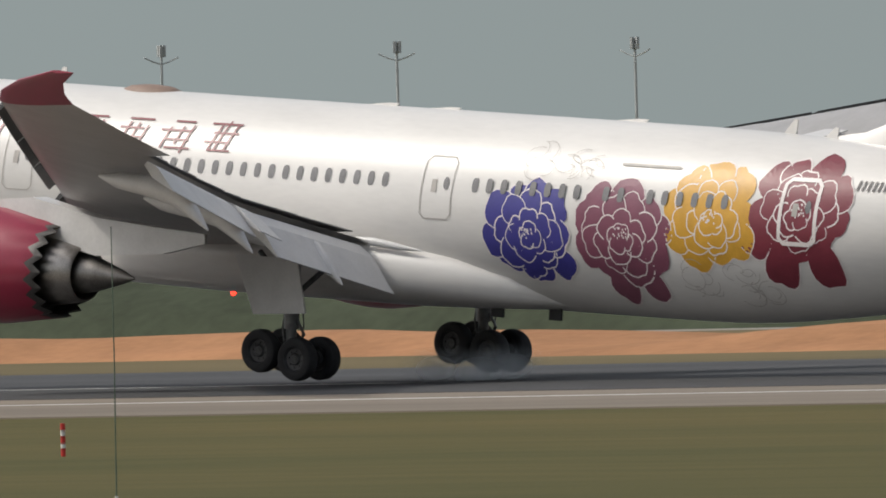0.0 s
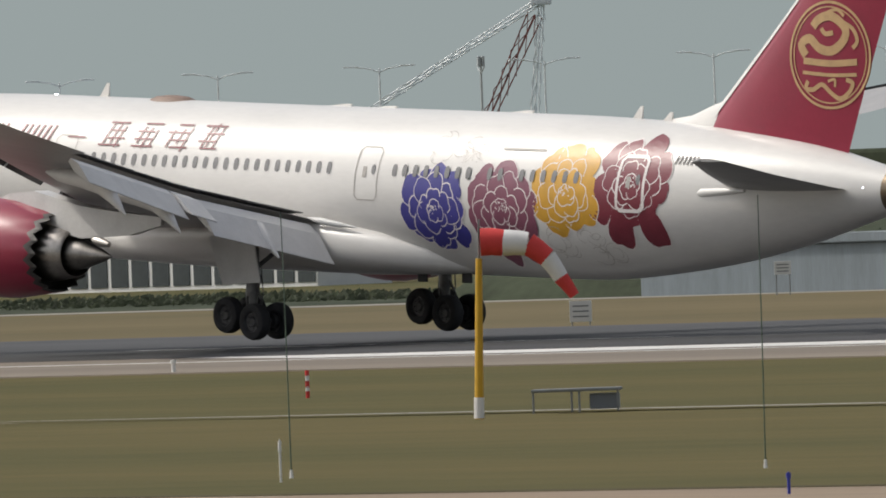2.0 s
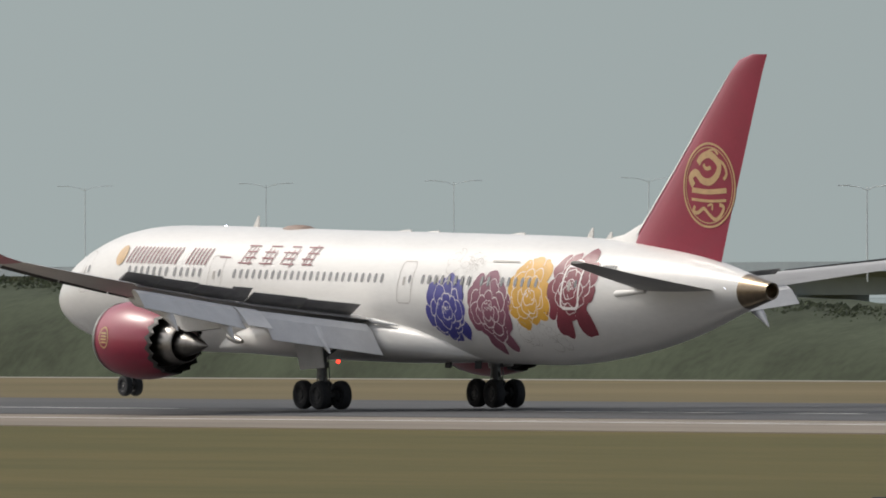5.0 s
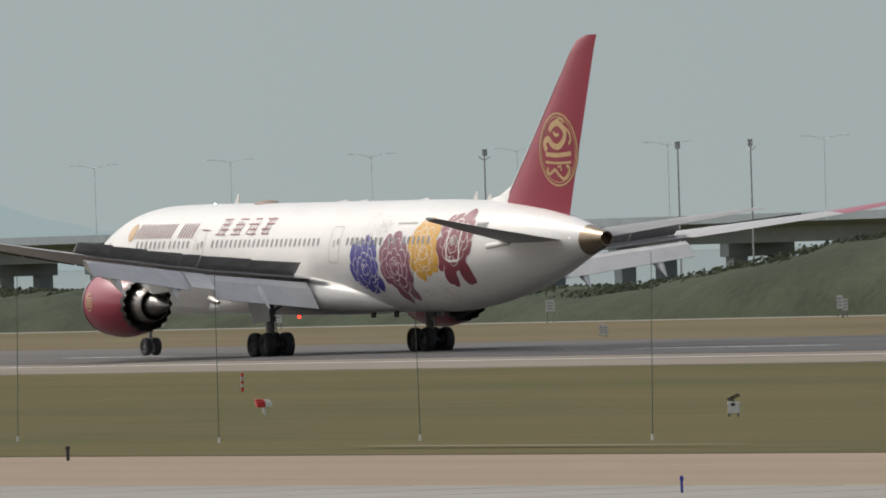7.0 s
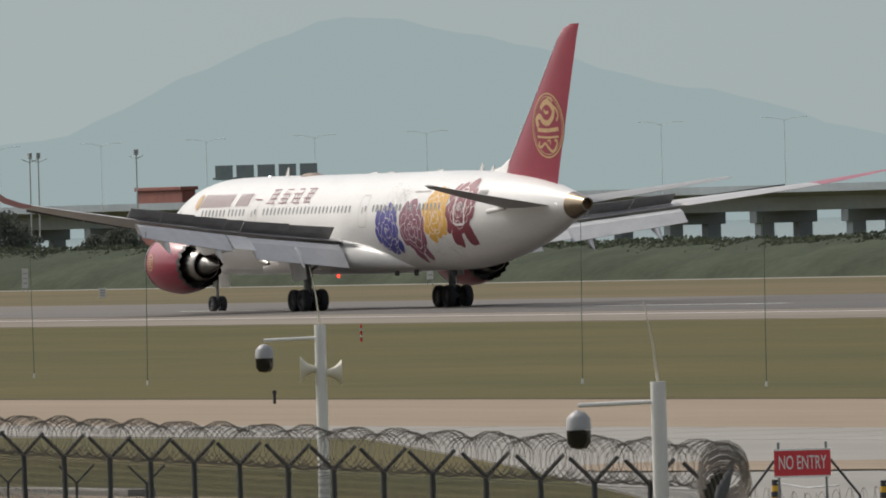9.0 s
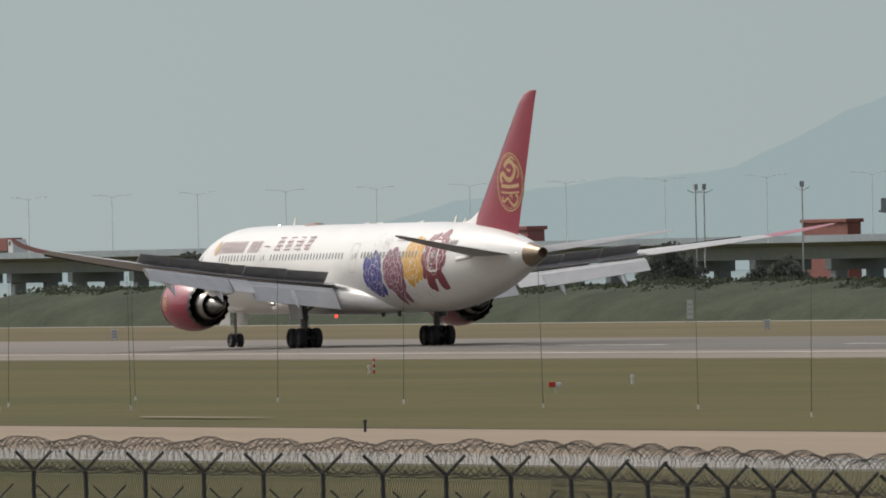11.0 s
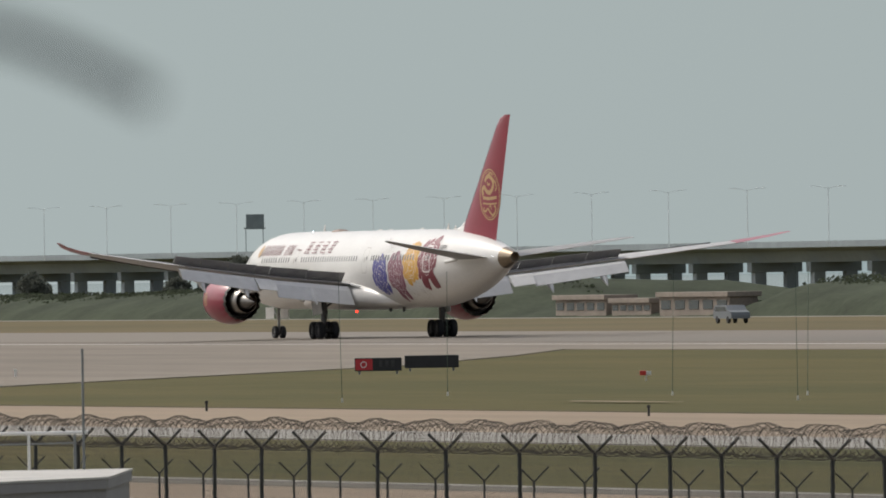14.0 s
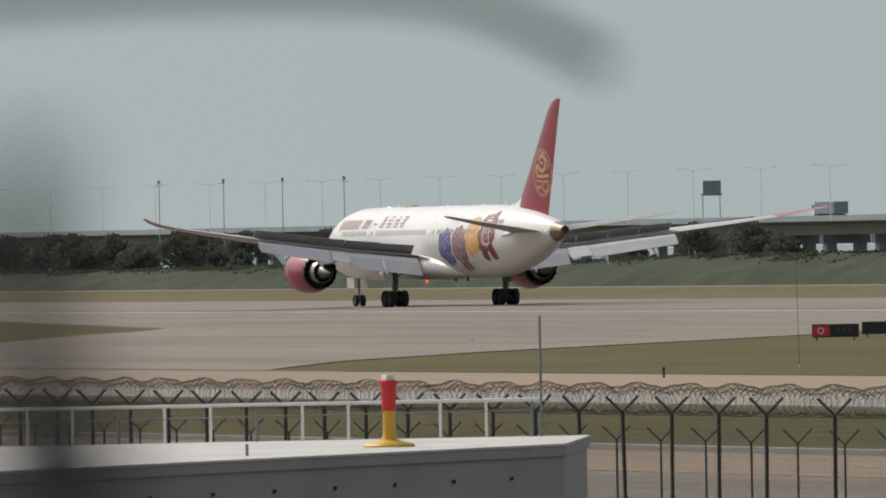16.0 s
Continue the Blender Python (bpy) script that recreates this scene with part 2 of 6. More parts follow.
def smoke_material():
    """Thin smoke: mostly clear, the rest lit from either side."""
    m = bpy.data.materials.new("thin_grey_blue_smoke")
    m.use_nodes = True
    nt = m.node_tree
    nt.nodes.remove(nt.nodes["Principled BSDF"])
    clear, dif, trl = nt.nodes.new("ShaderNodeBsdfTransparent"), nt.nodes.new("ShaderNodeBsdfDiffuse"), nt.nodes.new("ShaderNodeBsdfTranslucent")
    dif.inputs["Color"].default_value = (0.84, 0.90, 0.97, 1)
    trl.inputs["Color"].default_value = (0.84, 0.90, 0.97, 1)
    half, thin = nt.nodes.new("ShaderNodeMixShader"), nt.nodes.new("ShaderNodeMixShader")
    half.inputs[0].default_value = 0.5
    tc = nt.nodes.new("ShaderNodeTexCoord")
    nz = nt.nodes.new("ShaderNodeTexNoise")
    nz.inputs["Scale"].default_value = 0.45
    nz.inputs["Detail"].default_value = 4
    nt.links.new(tc.outputs["Object"], nz.inputs["Vector"])
    lump = nt.nodes.new("ShaderNodeMapRange")
    lump.inputs["From Min"].default_value, lump.inputs["From Max"].default_value = 0.25, 0.75
    lump.inputs["To Min"].default_value, lump.inputs["To Max"].default_value = 0.16, 0.72
    nt.links.new(nz.outputs["Fac"], lump.inputs["Value"])
    # the smoke thins outwards from the middle of each puff
    flat = nt.nodes.new("ShaderNodeMapping")
    flat.inputs["Location"].default_value = (-1.0, 0.0, -1.0)
    flat.inputs["Scale"].default_value = (2.0, 0.0, 2.0)
    nt.links.new(tc.outputs["Generated"], flat.inputs["Vector"])
    away = nt.nodes.new("ShaderNodeVectorMath")
    away.operation = "LENGTH"
    nt.links.new(flat.outputs[0], away.inputs[0])
    thinning = nt.nodes.new("ShaderNodeMapRange")
    thinning.interpolation_type = "SMOOTHSTEP"
    thinning.inputs["From Min"].default_value, thinning.inputs["From Max"].default_value = 0.82, 0.05
    nt.links.new(away.outputs["Value"], thinning.inputs["Value"])
    mr = nt.nodes.new("ShaderNodeMath")
    mr.operation = "MULTIPLY"
    nt.links.new(lump.outputs["Result"], mr.inputs[0])
    nt.links.new(thinning.outputs["Result"], mr.inputs[1])
    nt.links.new(dif.outputs[0], half.inputs[1])
    nt.links.new(trl.outputs[0], half.inputs[2])
    nt.links.new(mr.outputs[0], thin.inputs[0])
    nt.links.new(clear.outputs[0], thin.inputs[1])
    nt.links.new(half.outputs[0], thin.inputs[2])
    nt.links.new(thin.outputs[0], nt.nodes["Material Output"].inputs["Surface"])
    return m


SMOKE = smoke_material()
VAN = mat("white_vehicle_paint", (0.68, 0.68, 0.68), 0.3, 0, 0.05, 1, coat=0.4)


def let_light_through(m, share):
    """Leaves pass part of the light on to their shaded side."""
    nt = m.node_tree
    b = nt.nodes["Principled BSDF"]
    thin, mx = nt.nodes.new("ShaderNodeBsdfTranslucent"), nt.nodes.new("ShaderNodeMixShader")
    nt.links.new(b.inputs["Base Color"].links[0].from_socket, thin.inputs["Color"])
    mx.inputs[0].default_value = share
    nt.links.new(b.outputs[0], mx.inputs[1])
    nt.links.new(thin.outputs[0], mx.inputs[2])
    nt.links.new(mx.outputs[0], nt.nodes["Material Output"].inputs["Surface"])


let_light_through(LEAF, 0.45)
let_light_through(TREELEAF, 0.45)


def fade_runway(m):
    """Rubber wears off along the runway: its dark stain gives way to pale concrete."""
    nt = m.node_tree
    b = nt.nodes["Principled BSDF"]
    old = b.inputs["Base Color"].links[0].from_socket
    tc = nt.nodes.new("ShaderNodeTexCoord")
    sep = nt.nodes.new("ShaderNodeSeparateXYZ")
    nt.links.new(tc.outputs["Object"], sep.inputs[0])
    mr = nt.nodes.new("ShaderNodeMapRange")
    mr.inputs["From Min"].default_value, mr.inputs["From Max"].default_value = -700.0, -1200.0
    nt.links.new(sep.outputs["X"], mr.inputs["Value"])
    mx = nt.nodes.new("ShaderNodeMix")
    mx.data_type = "RGBA"
    nt.links.new(mr.outputs["Result"], mx.inputs[0])
    nt.links.new(old, mx.inputs[6])
    mx.inputs[7].default_value = (0.195, 0.166, 0.134, 1)
    nt.links.new(mx.outputs[2], b.inputs["Base Color"])


fade_runway(ASPHALT)


# ---- mesh helpers ----
def link(name, bm, materials, parent=None, label="", smooth=False):
    me = bpy.data.meshes.new(name)
    bmesh.ops.recalc_face_normals(bm, faces=bm.faces)
    bm.to_mesh(me)
    bm.free()
    for m in (materials if isinstance(materials, (list, tuple)) else [materials]):
        me.materials.append(m)
    if smooth:
        me.shade_smooth()
        me.set_sharp_from_angle(angle=radians(38))
    ob = new(name, me)
    ob.parent = parent
    if label:
        tagged(ob, label)
    return ob


def part(name, bm, material, parent, label="", smooth=False):
    return link(name, bm, material, parent, label, smooth)


def mesh_part(name, verts, faces, material, parent=None, label="", smooth=False):
    me = bpy.data.meshes.new(name)
    me.from_pydata(verts, [], faces)
    for m in (material if isinstance(material, (list, tuple)) else [material]):
        me.materials.append(m)
    if smooth:
        me.shade_smooth()
    ob = new(name, me)
    ob.parent = parent
    if label:
        tagged(ob, label)
    return ob


def thing(name, label, category, m=None, group="", kind=""):
    ob = new(name)
    ob.empty_display_size = 0.5
    if m is not None:
        ob.matrix_basis = m
    return tagged(ob, label, category, group, kind)


def box(bm, x0, x1, y0, y1, z0, z1, mi=0, bevel=0.0):
    vs = [bm.verts.new((x, y, z)) for x in (x0, x1) for y in (y0, y1) for z in (z0, z1)]
    fs = [(0, 1, 3, 2), (4, 6, 7, 5), (0, 4, 5, 1), (2, 3, 7, 6), (0, 2, 6, 4), (1, 5, 7, 3)]
    made = [bm.faces.new([vs[i] for i in f]) for f in fs]
    for f in made:
        f.material_index = mi
    if bevel:
        es = {e for f in made for e in f.edges}
        bmesh.ops.bevel(bm, geom=list(es), offset=bevel, segments=2, profile=0.5, affect="EDGES")
    return bm


def tube(bm, pts, radii, n=8, mi=0, cap=True):
    """A round rod along pts, with one radius or one for each point."""
    pts = [Vector(p) for p in pts]
    if not isinstance(radii, (list, tuple)):
        radii = [radii] * len(pts)
    rings = []
    side = None
    for i, p in enumerate(pts):
        d = (pts[min(i + 1, len(pts) - 1)] - pts[max(i - 1, 0)]).normalized()
        if side is None:
            side = d.orthogonal().normalized()
        side = (side - d * side.dot(d))
        side = side.normalized() if side.length > 1e-6 else d.orthogonal().normalized()
        up = d.cross(side)
        rings.append([bm.verts.new(p + radii[i] * (math.cos(a) * side + math.sin(a) * up)) for a in (2 * math.pi * k / n for k in range(n))])
    for a, b in zip(rings, rings[1:]):
        for k in range(n):
            f = bm.faces.new((a[k], a[(k + 1) % n], b[(k + 1) % n], b[k]))
            f.material_index = mi
    if cap:
        for r in (rings[0], rings[-1]):
            f = bm.faces.new(r)
            f.material_index = mi
    return bm


def lathe(bm, prof, n=32, axis="x", mi=0, mis=None, teeth=None):
    """Turns a profile of (along, radius) round an axis."""
    rings = []
    for j, (a, r) in enumerate(prof):
        ring = []
        for k in range(n):
            t = 2 * math.pi * k / n
            aa = a + (teeth[1] * (1 if k % 2 else -1) if teeth and j in teeth[0] else 0)
            c, s = r * math.cos(t), r * math.sin(t)
            ring.append(bm.verts.new({"x": (aa, c, s), "y": (c, aa, s), "z": (c, s, aa)}[axis]))
        rings.append(ring)
    for j, (a, b) in enumerate(zip(rings, rings[1:])):
        for k in range(n):
            f = bm.faces.new((a[k], a[(k + 1) % n], b[(k + 1) % n], b[k]))
            f.material_index = mis[j] if mis else mi
    return bm


def move(bm, m):
    bmesh.ops.transform(bm, matrix=m, verts=bm.verts)
    return bm

# ---- the airliner ----
# local axes: x forward, y to port, z up; the origin lies on the ground between the main wheels
STATIONS = [(31.9, 4.55, 0.05, 0.05), (31.55, 4.58, 0.55, 0.55), (30.7, 4.68, 1.15, 1.15), (29.2, 4.86, 1.8, 1.85), (27.2, 5.06, 2.35, 2.42),
            (24.6, 5.26, 2.75, 2.86), (21.0, 5.38, 2.885, 3.05), (5.0, 5.38, 2.885, 3.05), (-11.0, 5.38, 2.885, 3.05), (-14.5, 5.40, 2.85, 3.0),
            (-18.0, 5.52, 2.66, 2.76), (-21.5, 5.70, 2.28, 2.38), (-25.0, 5.90, 1.67, 1.77), (-28.0, 6.05, 0.98, 1.04), (-31.0, 6.14, 0.32, 0.34)]
_xs = np.array([s[0] for s in STATIONS][::-1])
_vals = np.array([s[1:] for s in STATIONS][::-1])


def section(x):
    """Centre height, half width and half height of the fuselage at x (smooth between the stations)."""
    x = min(max(x, _xs[0]), _xs[-1])
    i = min(int(np.searchsorted(_xs, x, side="right")) - 1, len(_xs) - 2)
    i = max(i, 0)
    h = _xs[i + 1] - _xs[i]
    t = (x - _xs[i]) / h

    def slope(j):
        j0, j1 = max(j - 1, 0), min(j + 1, len(_xs) - 1)
        return (_vals[j1] - _vals[j0]) / (_xs[j1] - _xs[j0])
    m0, m1 = slope(i) * h, slope(i + 1) * h
    v = (2 * t**3 - 3 * t**2 + 1) * _vals[i] + (t**3 - 2 * t**2 + t) * m0 + (3 * t**2 - 2 * t**3) * _vals[i + 1] + (t**3 - t**2) * m1
    return v


def skin(x, z, off=0.012):
    """The point of the port side of the fuselage at x and height z, raised off it."""
    zc, hw, hh = section(x)
    c = max(-0.98, min(0.98, (z - zc) / hh))
    s = math.sqrt(1 - c * c)
    return ((x), (hw + off) * s, zc + (hh + off) * c)


def patch(bm, outline, centre, off=0.012, rings=4, mi=0, flip=1):
    """A painted area on the fuselage: rings round a centre, laid onto the skin."""
    n = len(outline)
    c = bm.verts.new(skin(*centre, off))
    last = None
    for r in range(1, rings + 1):
        f = r / rings
        ring = [bm.verts.new(skin(centre[0] + (x - centre[0]) * f, centre[1] + (z - centre[1]) * f, off)) for x, z in outline]
        for k in range(n):
            q = (k + 1) % n
            face = bm.faces.new((c, ring[k], ring[q]) if last is None else (last[k], ring[k], ring[q], last[q]))
            face.material_index = mi
        last = ring


def strip(bm, pts, width, off=0.02, mi=0, step=0.25, surf=skin):
    """A painted line on the fuselage."""
    dense = []
    for (x0, z0), (x1, z1) in zip(pts, pts[1:]):
        m = max(1, int(math.hypot(x1 - x0, z1 - z0) / step))
        dense += [(x0 + (x1 - x0) * k / m, z0 + (z1 - z0) * k / m) for k in range(m)]
    dense.append(pts[-1])
    rows = []
    for i, (x, z) in enumerate(dense):
        a, b = dense[max(i - 1, 0)], dense[min(i + 1, len(dense) - 1)]
        dx, dz = b[0] - a[0], b[1] - a[1]
        l = math.hypot(dx, dz) or 1
        nx, nz = -dz / l * width / 2, dx / l * width / 2
        rows.append((bm.verts.new(surf(x + nx, z + nz, off)), bm.verts.new(surf(x - nx, z - nz, off))))
    for (a, b), (c, d) in zip(rows, rows[1:]):
        bm.faces.new((a, b, d, c)).material_index = mi


def quad(bm, x, z, w, h, slant=0.0, off=0.012, mi=0):
    m = max(1, int(h / 0.2))
    rows = [[bm.verts.new(skin(x + sx * w / 2 + slant * (k / m - 0.5) * h, z + h * (k / m - 0.5), off)) for sx in (-1, 1)] for k in range(m + 1)]
    for a, b in zip(rows, rows[1:]):
        bm.faces.new((a[0], a[1], b[1], b[0])).material_index = mi


def lobe(cx, cz, rx, rz, turn=0.0, n=22, wob=0.06, seed=0):
    rng = random.Random(seed)
    p1, p2 = rng.uniform(0, 6), rng.uniform(0, 6)
    out = []
    for k in range(n):
        a = 2 * math.pi * k / n
        r = 1 + wob * math.sin(3 * a + p1) + wob * 0.6 * math.sin(5 * a + p2)
        u, v = rx * r * math.cos(a), rz * r * math.sin(a)
        out.append((cx + u * math.cos(turn) - v * math.sin(turn), cz + u * math.sin(turn) + v * math.cos(turn)))
    return out


def petal(cx, cz, ru, rv, turn, seed, n=20):
    """The outline of a broad petal with a notched, wavy outer edge; turn is the way that it points."""
    rng = random.Random(seed)
    p1, notch = rng.uniform(0, 6), rng.uniform(-0.35, 0.35)
    out = []
    for k in range(n):
        a = 2 * math.pi * k / n
        w = math.atan2(math.sin(a - notch), math.cos(a - notch))
        r = 1 - 0.13 * math.exp(-(w / 0.28) ** 2) + 0.045 * math.sin(4 * a + p1)
        u, v = ru * r * math.cos(a), rv * r * math.sin(a) * (1 + 0.18 * math.cos(a))
        out.append((cx + u * math.cos(turn) - v * math.sin(turn), cz + u * math.sin(turn) + v * math.cos(turn)))
    return out


def flower(plane, cx, cz, rx, rz, m, seed, label, extra=()):
    """A printed peony: rings of overlapping petals, each with a fine white edge that the next ring covers in part."""
    rng = random.Random(seed)
    fill, lines = bmesh.new(), bmesh.new()
    off, sx = 0.012, rng.uniform(-0.2, 0.2)
    petals = [(ex, ez, a, b, tr, 0) for ex, ez, a, b, tr in extra]
    for ring, cnt, ru, rv in ((0.66, 9, 0.36, 0.31), (0.46, 8, 0.32, 0.25), (0.27, 6, 0.26, 0.21), (0.10, 4, 0.18, 0.15)):
        start = rng.uniform(0, 6)
        order = list(range(cnt))
        rng.shuffle(order)
        for i in order:
            a = start + 2 * math.pi * (i + rng.uniform(-0.16, 0.16)) / cnt
            d = ring * rng.uniform(0.86, 1.10)
            g = rng.uniform(0.78, 1.22)
            petals.append((d * math.cos(a) + sx * (0.66 - ring), d * math.sin(a) - 0.22 * (0.66 - ring), ru * g, rv * g, a, 1))
    patch(fill, lobe(cx, cz, rx * 0.72, rz * 0.72, 0, 24, 0.03, seed), (cx, cz), off)
    for k, (px, pz, ru, rv, tr, inner) in enumerate(petals):
        off += 0.0007
        x, z = cx + px * rx, cz + pz * rz
        out = petal(x, z, ru * (rx + rz) / 2, rv * (rx + rz) / 2, tr, seed * 50 + k)
        patch(fill, out, (x, z), off, 3)
        # the white edge breaks off towards the petal's foot
        half = len(out) // 2
        lo, hi = rng.randint(4, 6), rng.randint(4, 6)
        edge = [out[j % len(out)] for j in range(-hi if inner else -half, lo + 1 if inner else half + 1)]
        if inner == 0 or math.hypot(px, pz) < 0.5 or rng.random() < 0.45:
            strip(lines, edge, rng.uniform(0.03, 0.05), off + 0.00035, 0, 0.2)
    off += 0.003
    for i in range(22):
        a, d = rng.uniform(0, 6.28), rng.uniform(0.02, 0.15)
        quad(lines, cx + d * rx * math.cos(a), cz - 0.05 + d * rz * math.sin(a), 0.045, 0.06, 0, off)
    fl = part("flower_decal", fill, m, plane, label)
    part("line_drawing", lines, LINEW, fl, "fine white petal outlines")


def foil(chord, thick, n=9):
    """Points of an airfoil, leading edge at 0 and trailing edge at -chord: upper side back to front, then lower side."""
    up, lo = [], []
    for k in range(n + 1):
        s = 0.5 * (1 - math.cos(math.pi * k / n))
        t = 5 * thick * (0.2969 * math.sqrt(s) - 0.126 * s - 0.3516 * s * s + 0.2843 * s**3 - 0.1036 * s**4)
        up.append((-s * chord, t * chord * 1.15))
        lo.append((-s * chord, -t * chord * 0.85))
    return up[::-1] + lo[1:-1]


def loft(bm, stations, thick, upright=False, mi=0):
    """A wing through stations (span, x of leading edge, x of trailing edge, z)."""
    rings = []
    for i, (y, le, te, z) in enumerate(stations):
        th = thick[i] if isinstance(thick, (list, tuple)) else thick
        ring = []
        for px, pz in foil(le - te, th):
            ring.append(bm.verts.new((le + px, pz, y) if upright else (le + px, y, z + pz)))
        rings.append(ring)
    n = len(rings[0])
    for a, b in zip(rings, rings[1:]):
        for k in range(n):
            bm.faces.new((a[k], a[(k + 1) % n], b[(k + 1) % n], b[k])).material_index = mi
    for r in (rings[0], rings[-1]):
        bm.faces.new(r).material_index = mi
    return bm


def wing_z(y):
    return 4.05 + 0.095 * (y - 3) + 0.0011 * (y - 3) ** 2


def pw(y, table):
    return float(np.interp(y, [r[0] for r in table], [r[1] for r in table]))


LE = [(1.5, 12.2), (3.2, 10.2), (10, 5.4), (18.5, -0.3), (26.5, -5.6)]
TE = [(1.5, -1.6), (3.2, -1.5), (10, -1.9), (18.55, -4.9)]
PIVOT = Vector((0, 2.6, 4.0))
FLEX = [(0.0, 5.2), (1.0, 4.9), (2.4, 4.6), (2.9, 3.6), (3.5, 2.0), (4.2, 1.0), (6.3, -0.3), (16.0, -0.3)]
SPOIL_UP = [(0.0, 0.0), (3.9, 0.0), (4.2, 2.0), (5.4, 38.0), (6.0, 40.0), (16.0, 40.0)]
SPOIL_MID = [(0.0, 0.0), (3.3, 0.0), (4.0, 34.0), (6.0, 40.0), (16.0, 40.0)]
movers = []


def panel(y0, y1, e0, e1, chord, thick, down=0.0, top_pale=False):
    """A flap or spoiler in its hinge's space: the hinge runs along y through the origin, the panel reaches back."""
    bm = bmesh.new()
    rings = []
    for y, e, c in ((y0, e0, chord[0]), (y1, e1, chord[1])):
        pts = [(0, 0), (-0.3 * c, thick * 0.5), (-c, 0.015), (-c, -0.015), (-0.35 * c, -thick), (0.02, -thick * 0.7)]
        q, s = math.cos(radians(down)), math.sin(radians(down))
        rings.append([bm.verts.new((e[0] + px * q + pz * -s, y, e[1] + px * s + pz * q)) for px, pz in pts])
    n = len(rings[0])
    for k in range(n):
        bm.faces.new((rings[0][k], rings[0][(k + 1) % n], rings[1][(k + 1) % n], rings[1][k])).material_index = 1 if top_pale and k < 2 else 0
    for r in rings:
        bm.faces.new(r)
    return bm


def build_wing(plane, side):
    sgn = 1 if side == "port" else -1
    flip = Matrix.Diagonal((1, sgn, 1, 1))
    base = Matrix.Translation((-PIVOT.x, -PIVOT.y, -PIVOT.z))
    bm = bmesh.new()
    ys = [1.5, 3.2, 6.5, 10, 14, 18.5]
    st = [(y, pw(y, LE), pw(y, TE), wing_z(y)) for y in ys] + [(18.6, -0.38, -6.0, wing_z(18.6)), (22.5, -2.95, -7.2, wing_z(22.5)), (26.5, -5.6, -8.5, wing_z(26.5))]
    loft(bm, st, [0.11, 0.11, 0.105, 0.10, 0.10, 0.10, 0.085, 0.09, 0.09])
    w = part("wing", move(bm, flip @ base), WINGGREY, plane, "pale grey swept wing", True)
    bm = bmesh.new()
    tip = [(26.52, -5.6, -8.5, wing_z(26.5)), (27.8, -6.7, -9.2, wing_z(27.8) + 0.05), (29.0, -8.3, -10.1, wing_z(29) + 0.15), (30.0, -10.4, -11.3, wing_z(30) + 0.3)]
    loft(bm, tip, 0.09)
    part("wingtip", move(bm, flip @ base), MAROON, w, "raked maroon wing tip", True)
    # slats, lowered in front of the leading edge
    for y0, y1 in ((4.2, 8.6), (11.2, 15.6), (15.8, 20.2), (20.4, 25.5)):
        bm = bmesh.new()
        rows = []
        for y in (y0, y1):
            x, z = pw(y, LE), wing_z(y)
            rows.append([bm.verts.new((x + a, y, z + b)) for a, b in ((-0.3, 0.24), (0.14, 0.06), (0.3, -0.14), (0.2, -0.2), (0.03, -0.06), (-0.3, 0.14))])
        for k in range(6):
            bm.faces.new((rows[0][k], rows[0][(k + 1) % 6], rows[1][(k + 1) % 6], rows[1][k]))
        for r in rows:
            bm.faces.new(r)
        part("slat", move(bm, flip @ base), DKSTEEL, w, "dark lowered leading-edge slat")
    # flaps, lowered
    for y0, y1, c0, c1, ang, drop in ((3.35, 9.7, 2.1, 1.95, 44, 0.22), (9.76, 11.42, 1.8, 1.75, 30, 0.18), (11.46, 18.4, 1.75, 1.4, 38, 0.18)):
        x0, x1 = pw(y0, TE), pw(y1, TE)
        z0, z1 = wing_z(y0) - drop, wing_z(y1) - drop
        bm = panel(0, y1 - y0, (0, 0), (x1 - x0, z1 - z0), (c0, c1), 0.24, ang)
        move(bm, flip @ base @ Matrix.Translation((x0 - 0.10, y0, z0)))
        part("flap", bm, WINGPALE, w, "pale lowered trailing-edge flap")
    # spoilers
    for y0, y1 in ((3.45, 6.5), (6.53, 9.6), (9.63, 10.87), (10.9, 13.4), (13.43, 15.9), (15.93, 18.4)):
        x0, x1 = pw(y0, TE) + 1.25, pw(y1, TE) + 1.25
        z0, z1 = wing_z(y0) + 0.2, wing_z(y1) + 0.2
        bm = panel(0, y1 - y0, (0, 0), (x1 - x0, z1 - z0), (1.05, 0.95), 0.06, 0.0, True)
        move(bm, flip)
        sp = part("spoiler", bm, [SPOIL, WINGPALE], w, "hinged spoiler panel, dark underneath")
        hinge = flip @ base @ Vector((x0, y0, z0))
        axis = Vector((sgn * (x1 - x0), y1 - y0, sgn * (z1 - z0))).normalized()
        movers.append((sp, [(t, Matrix.Translation(hinge) @ Matrix.Rotation(radians(a), 4, axis)) for t, a in (SPOIL_MID if y0 == 9.63 else SPOIL_UP)]))
    # flap track fairings
    for y, L in ((6.6, 4.2), (12.6, 3.8), (16.6, 3.2)):
        bm = bmesh.new()
        x, z = pw(y, TE), wing_z(y) - 0.55
        pts = [(x + 2.6, y, z + 0.1), (x + 1.8, y, z), (x + 0.4, y, z - 0.12), (x - 0.6, y, z - 0.35), (x - 1.3, y, z - 0.85), (x - 1.9, y, z - 1.35)]
        tube(bm, pts, [0.05, 0.26, 0.36, 0.34, 0.2, 0.03], 10)
        part("flap_fairing", move(bm, flip @ base), WINGPALE, w, "", True)
    bm = bmesh.new()
    tube(bm, [(-1.2, 3.1, 4.1), (-1.9, 3.1, 4.02), (-2.8, 3.0, 3.92), (-3.7, 2.9, 3.84)], [0.04, 0.14, 0.11, 0.02], 10)
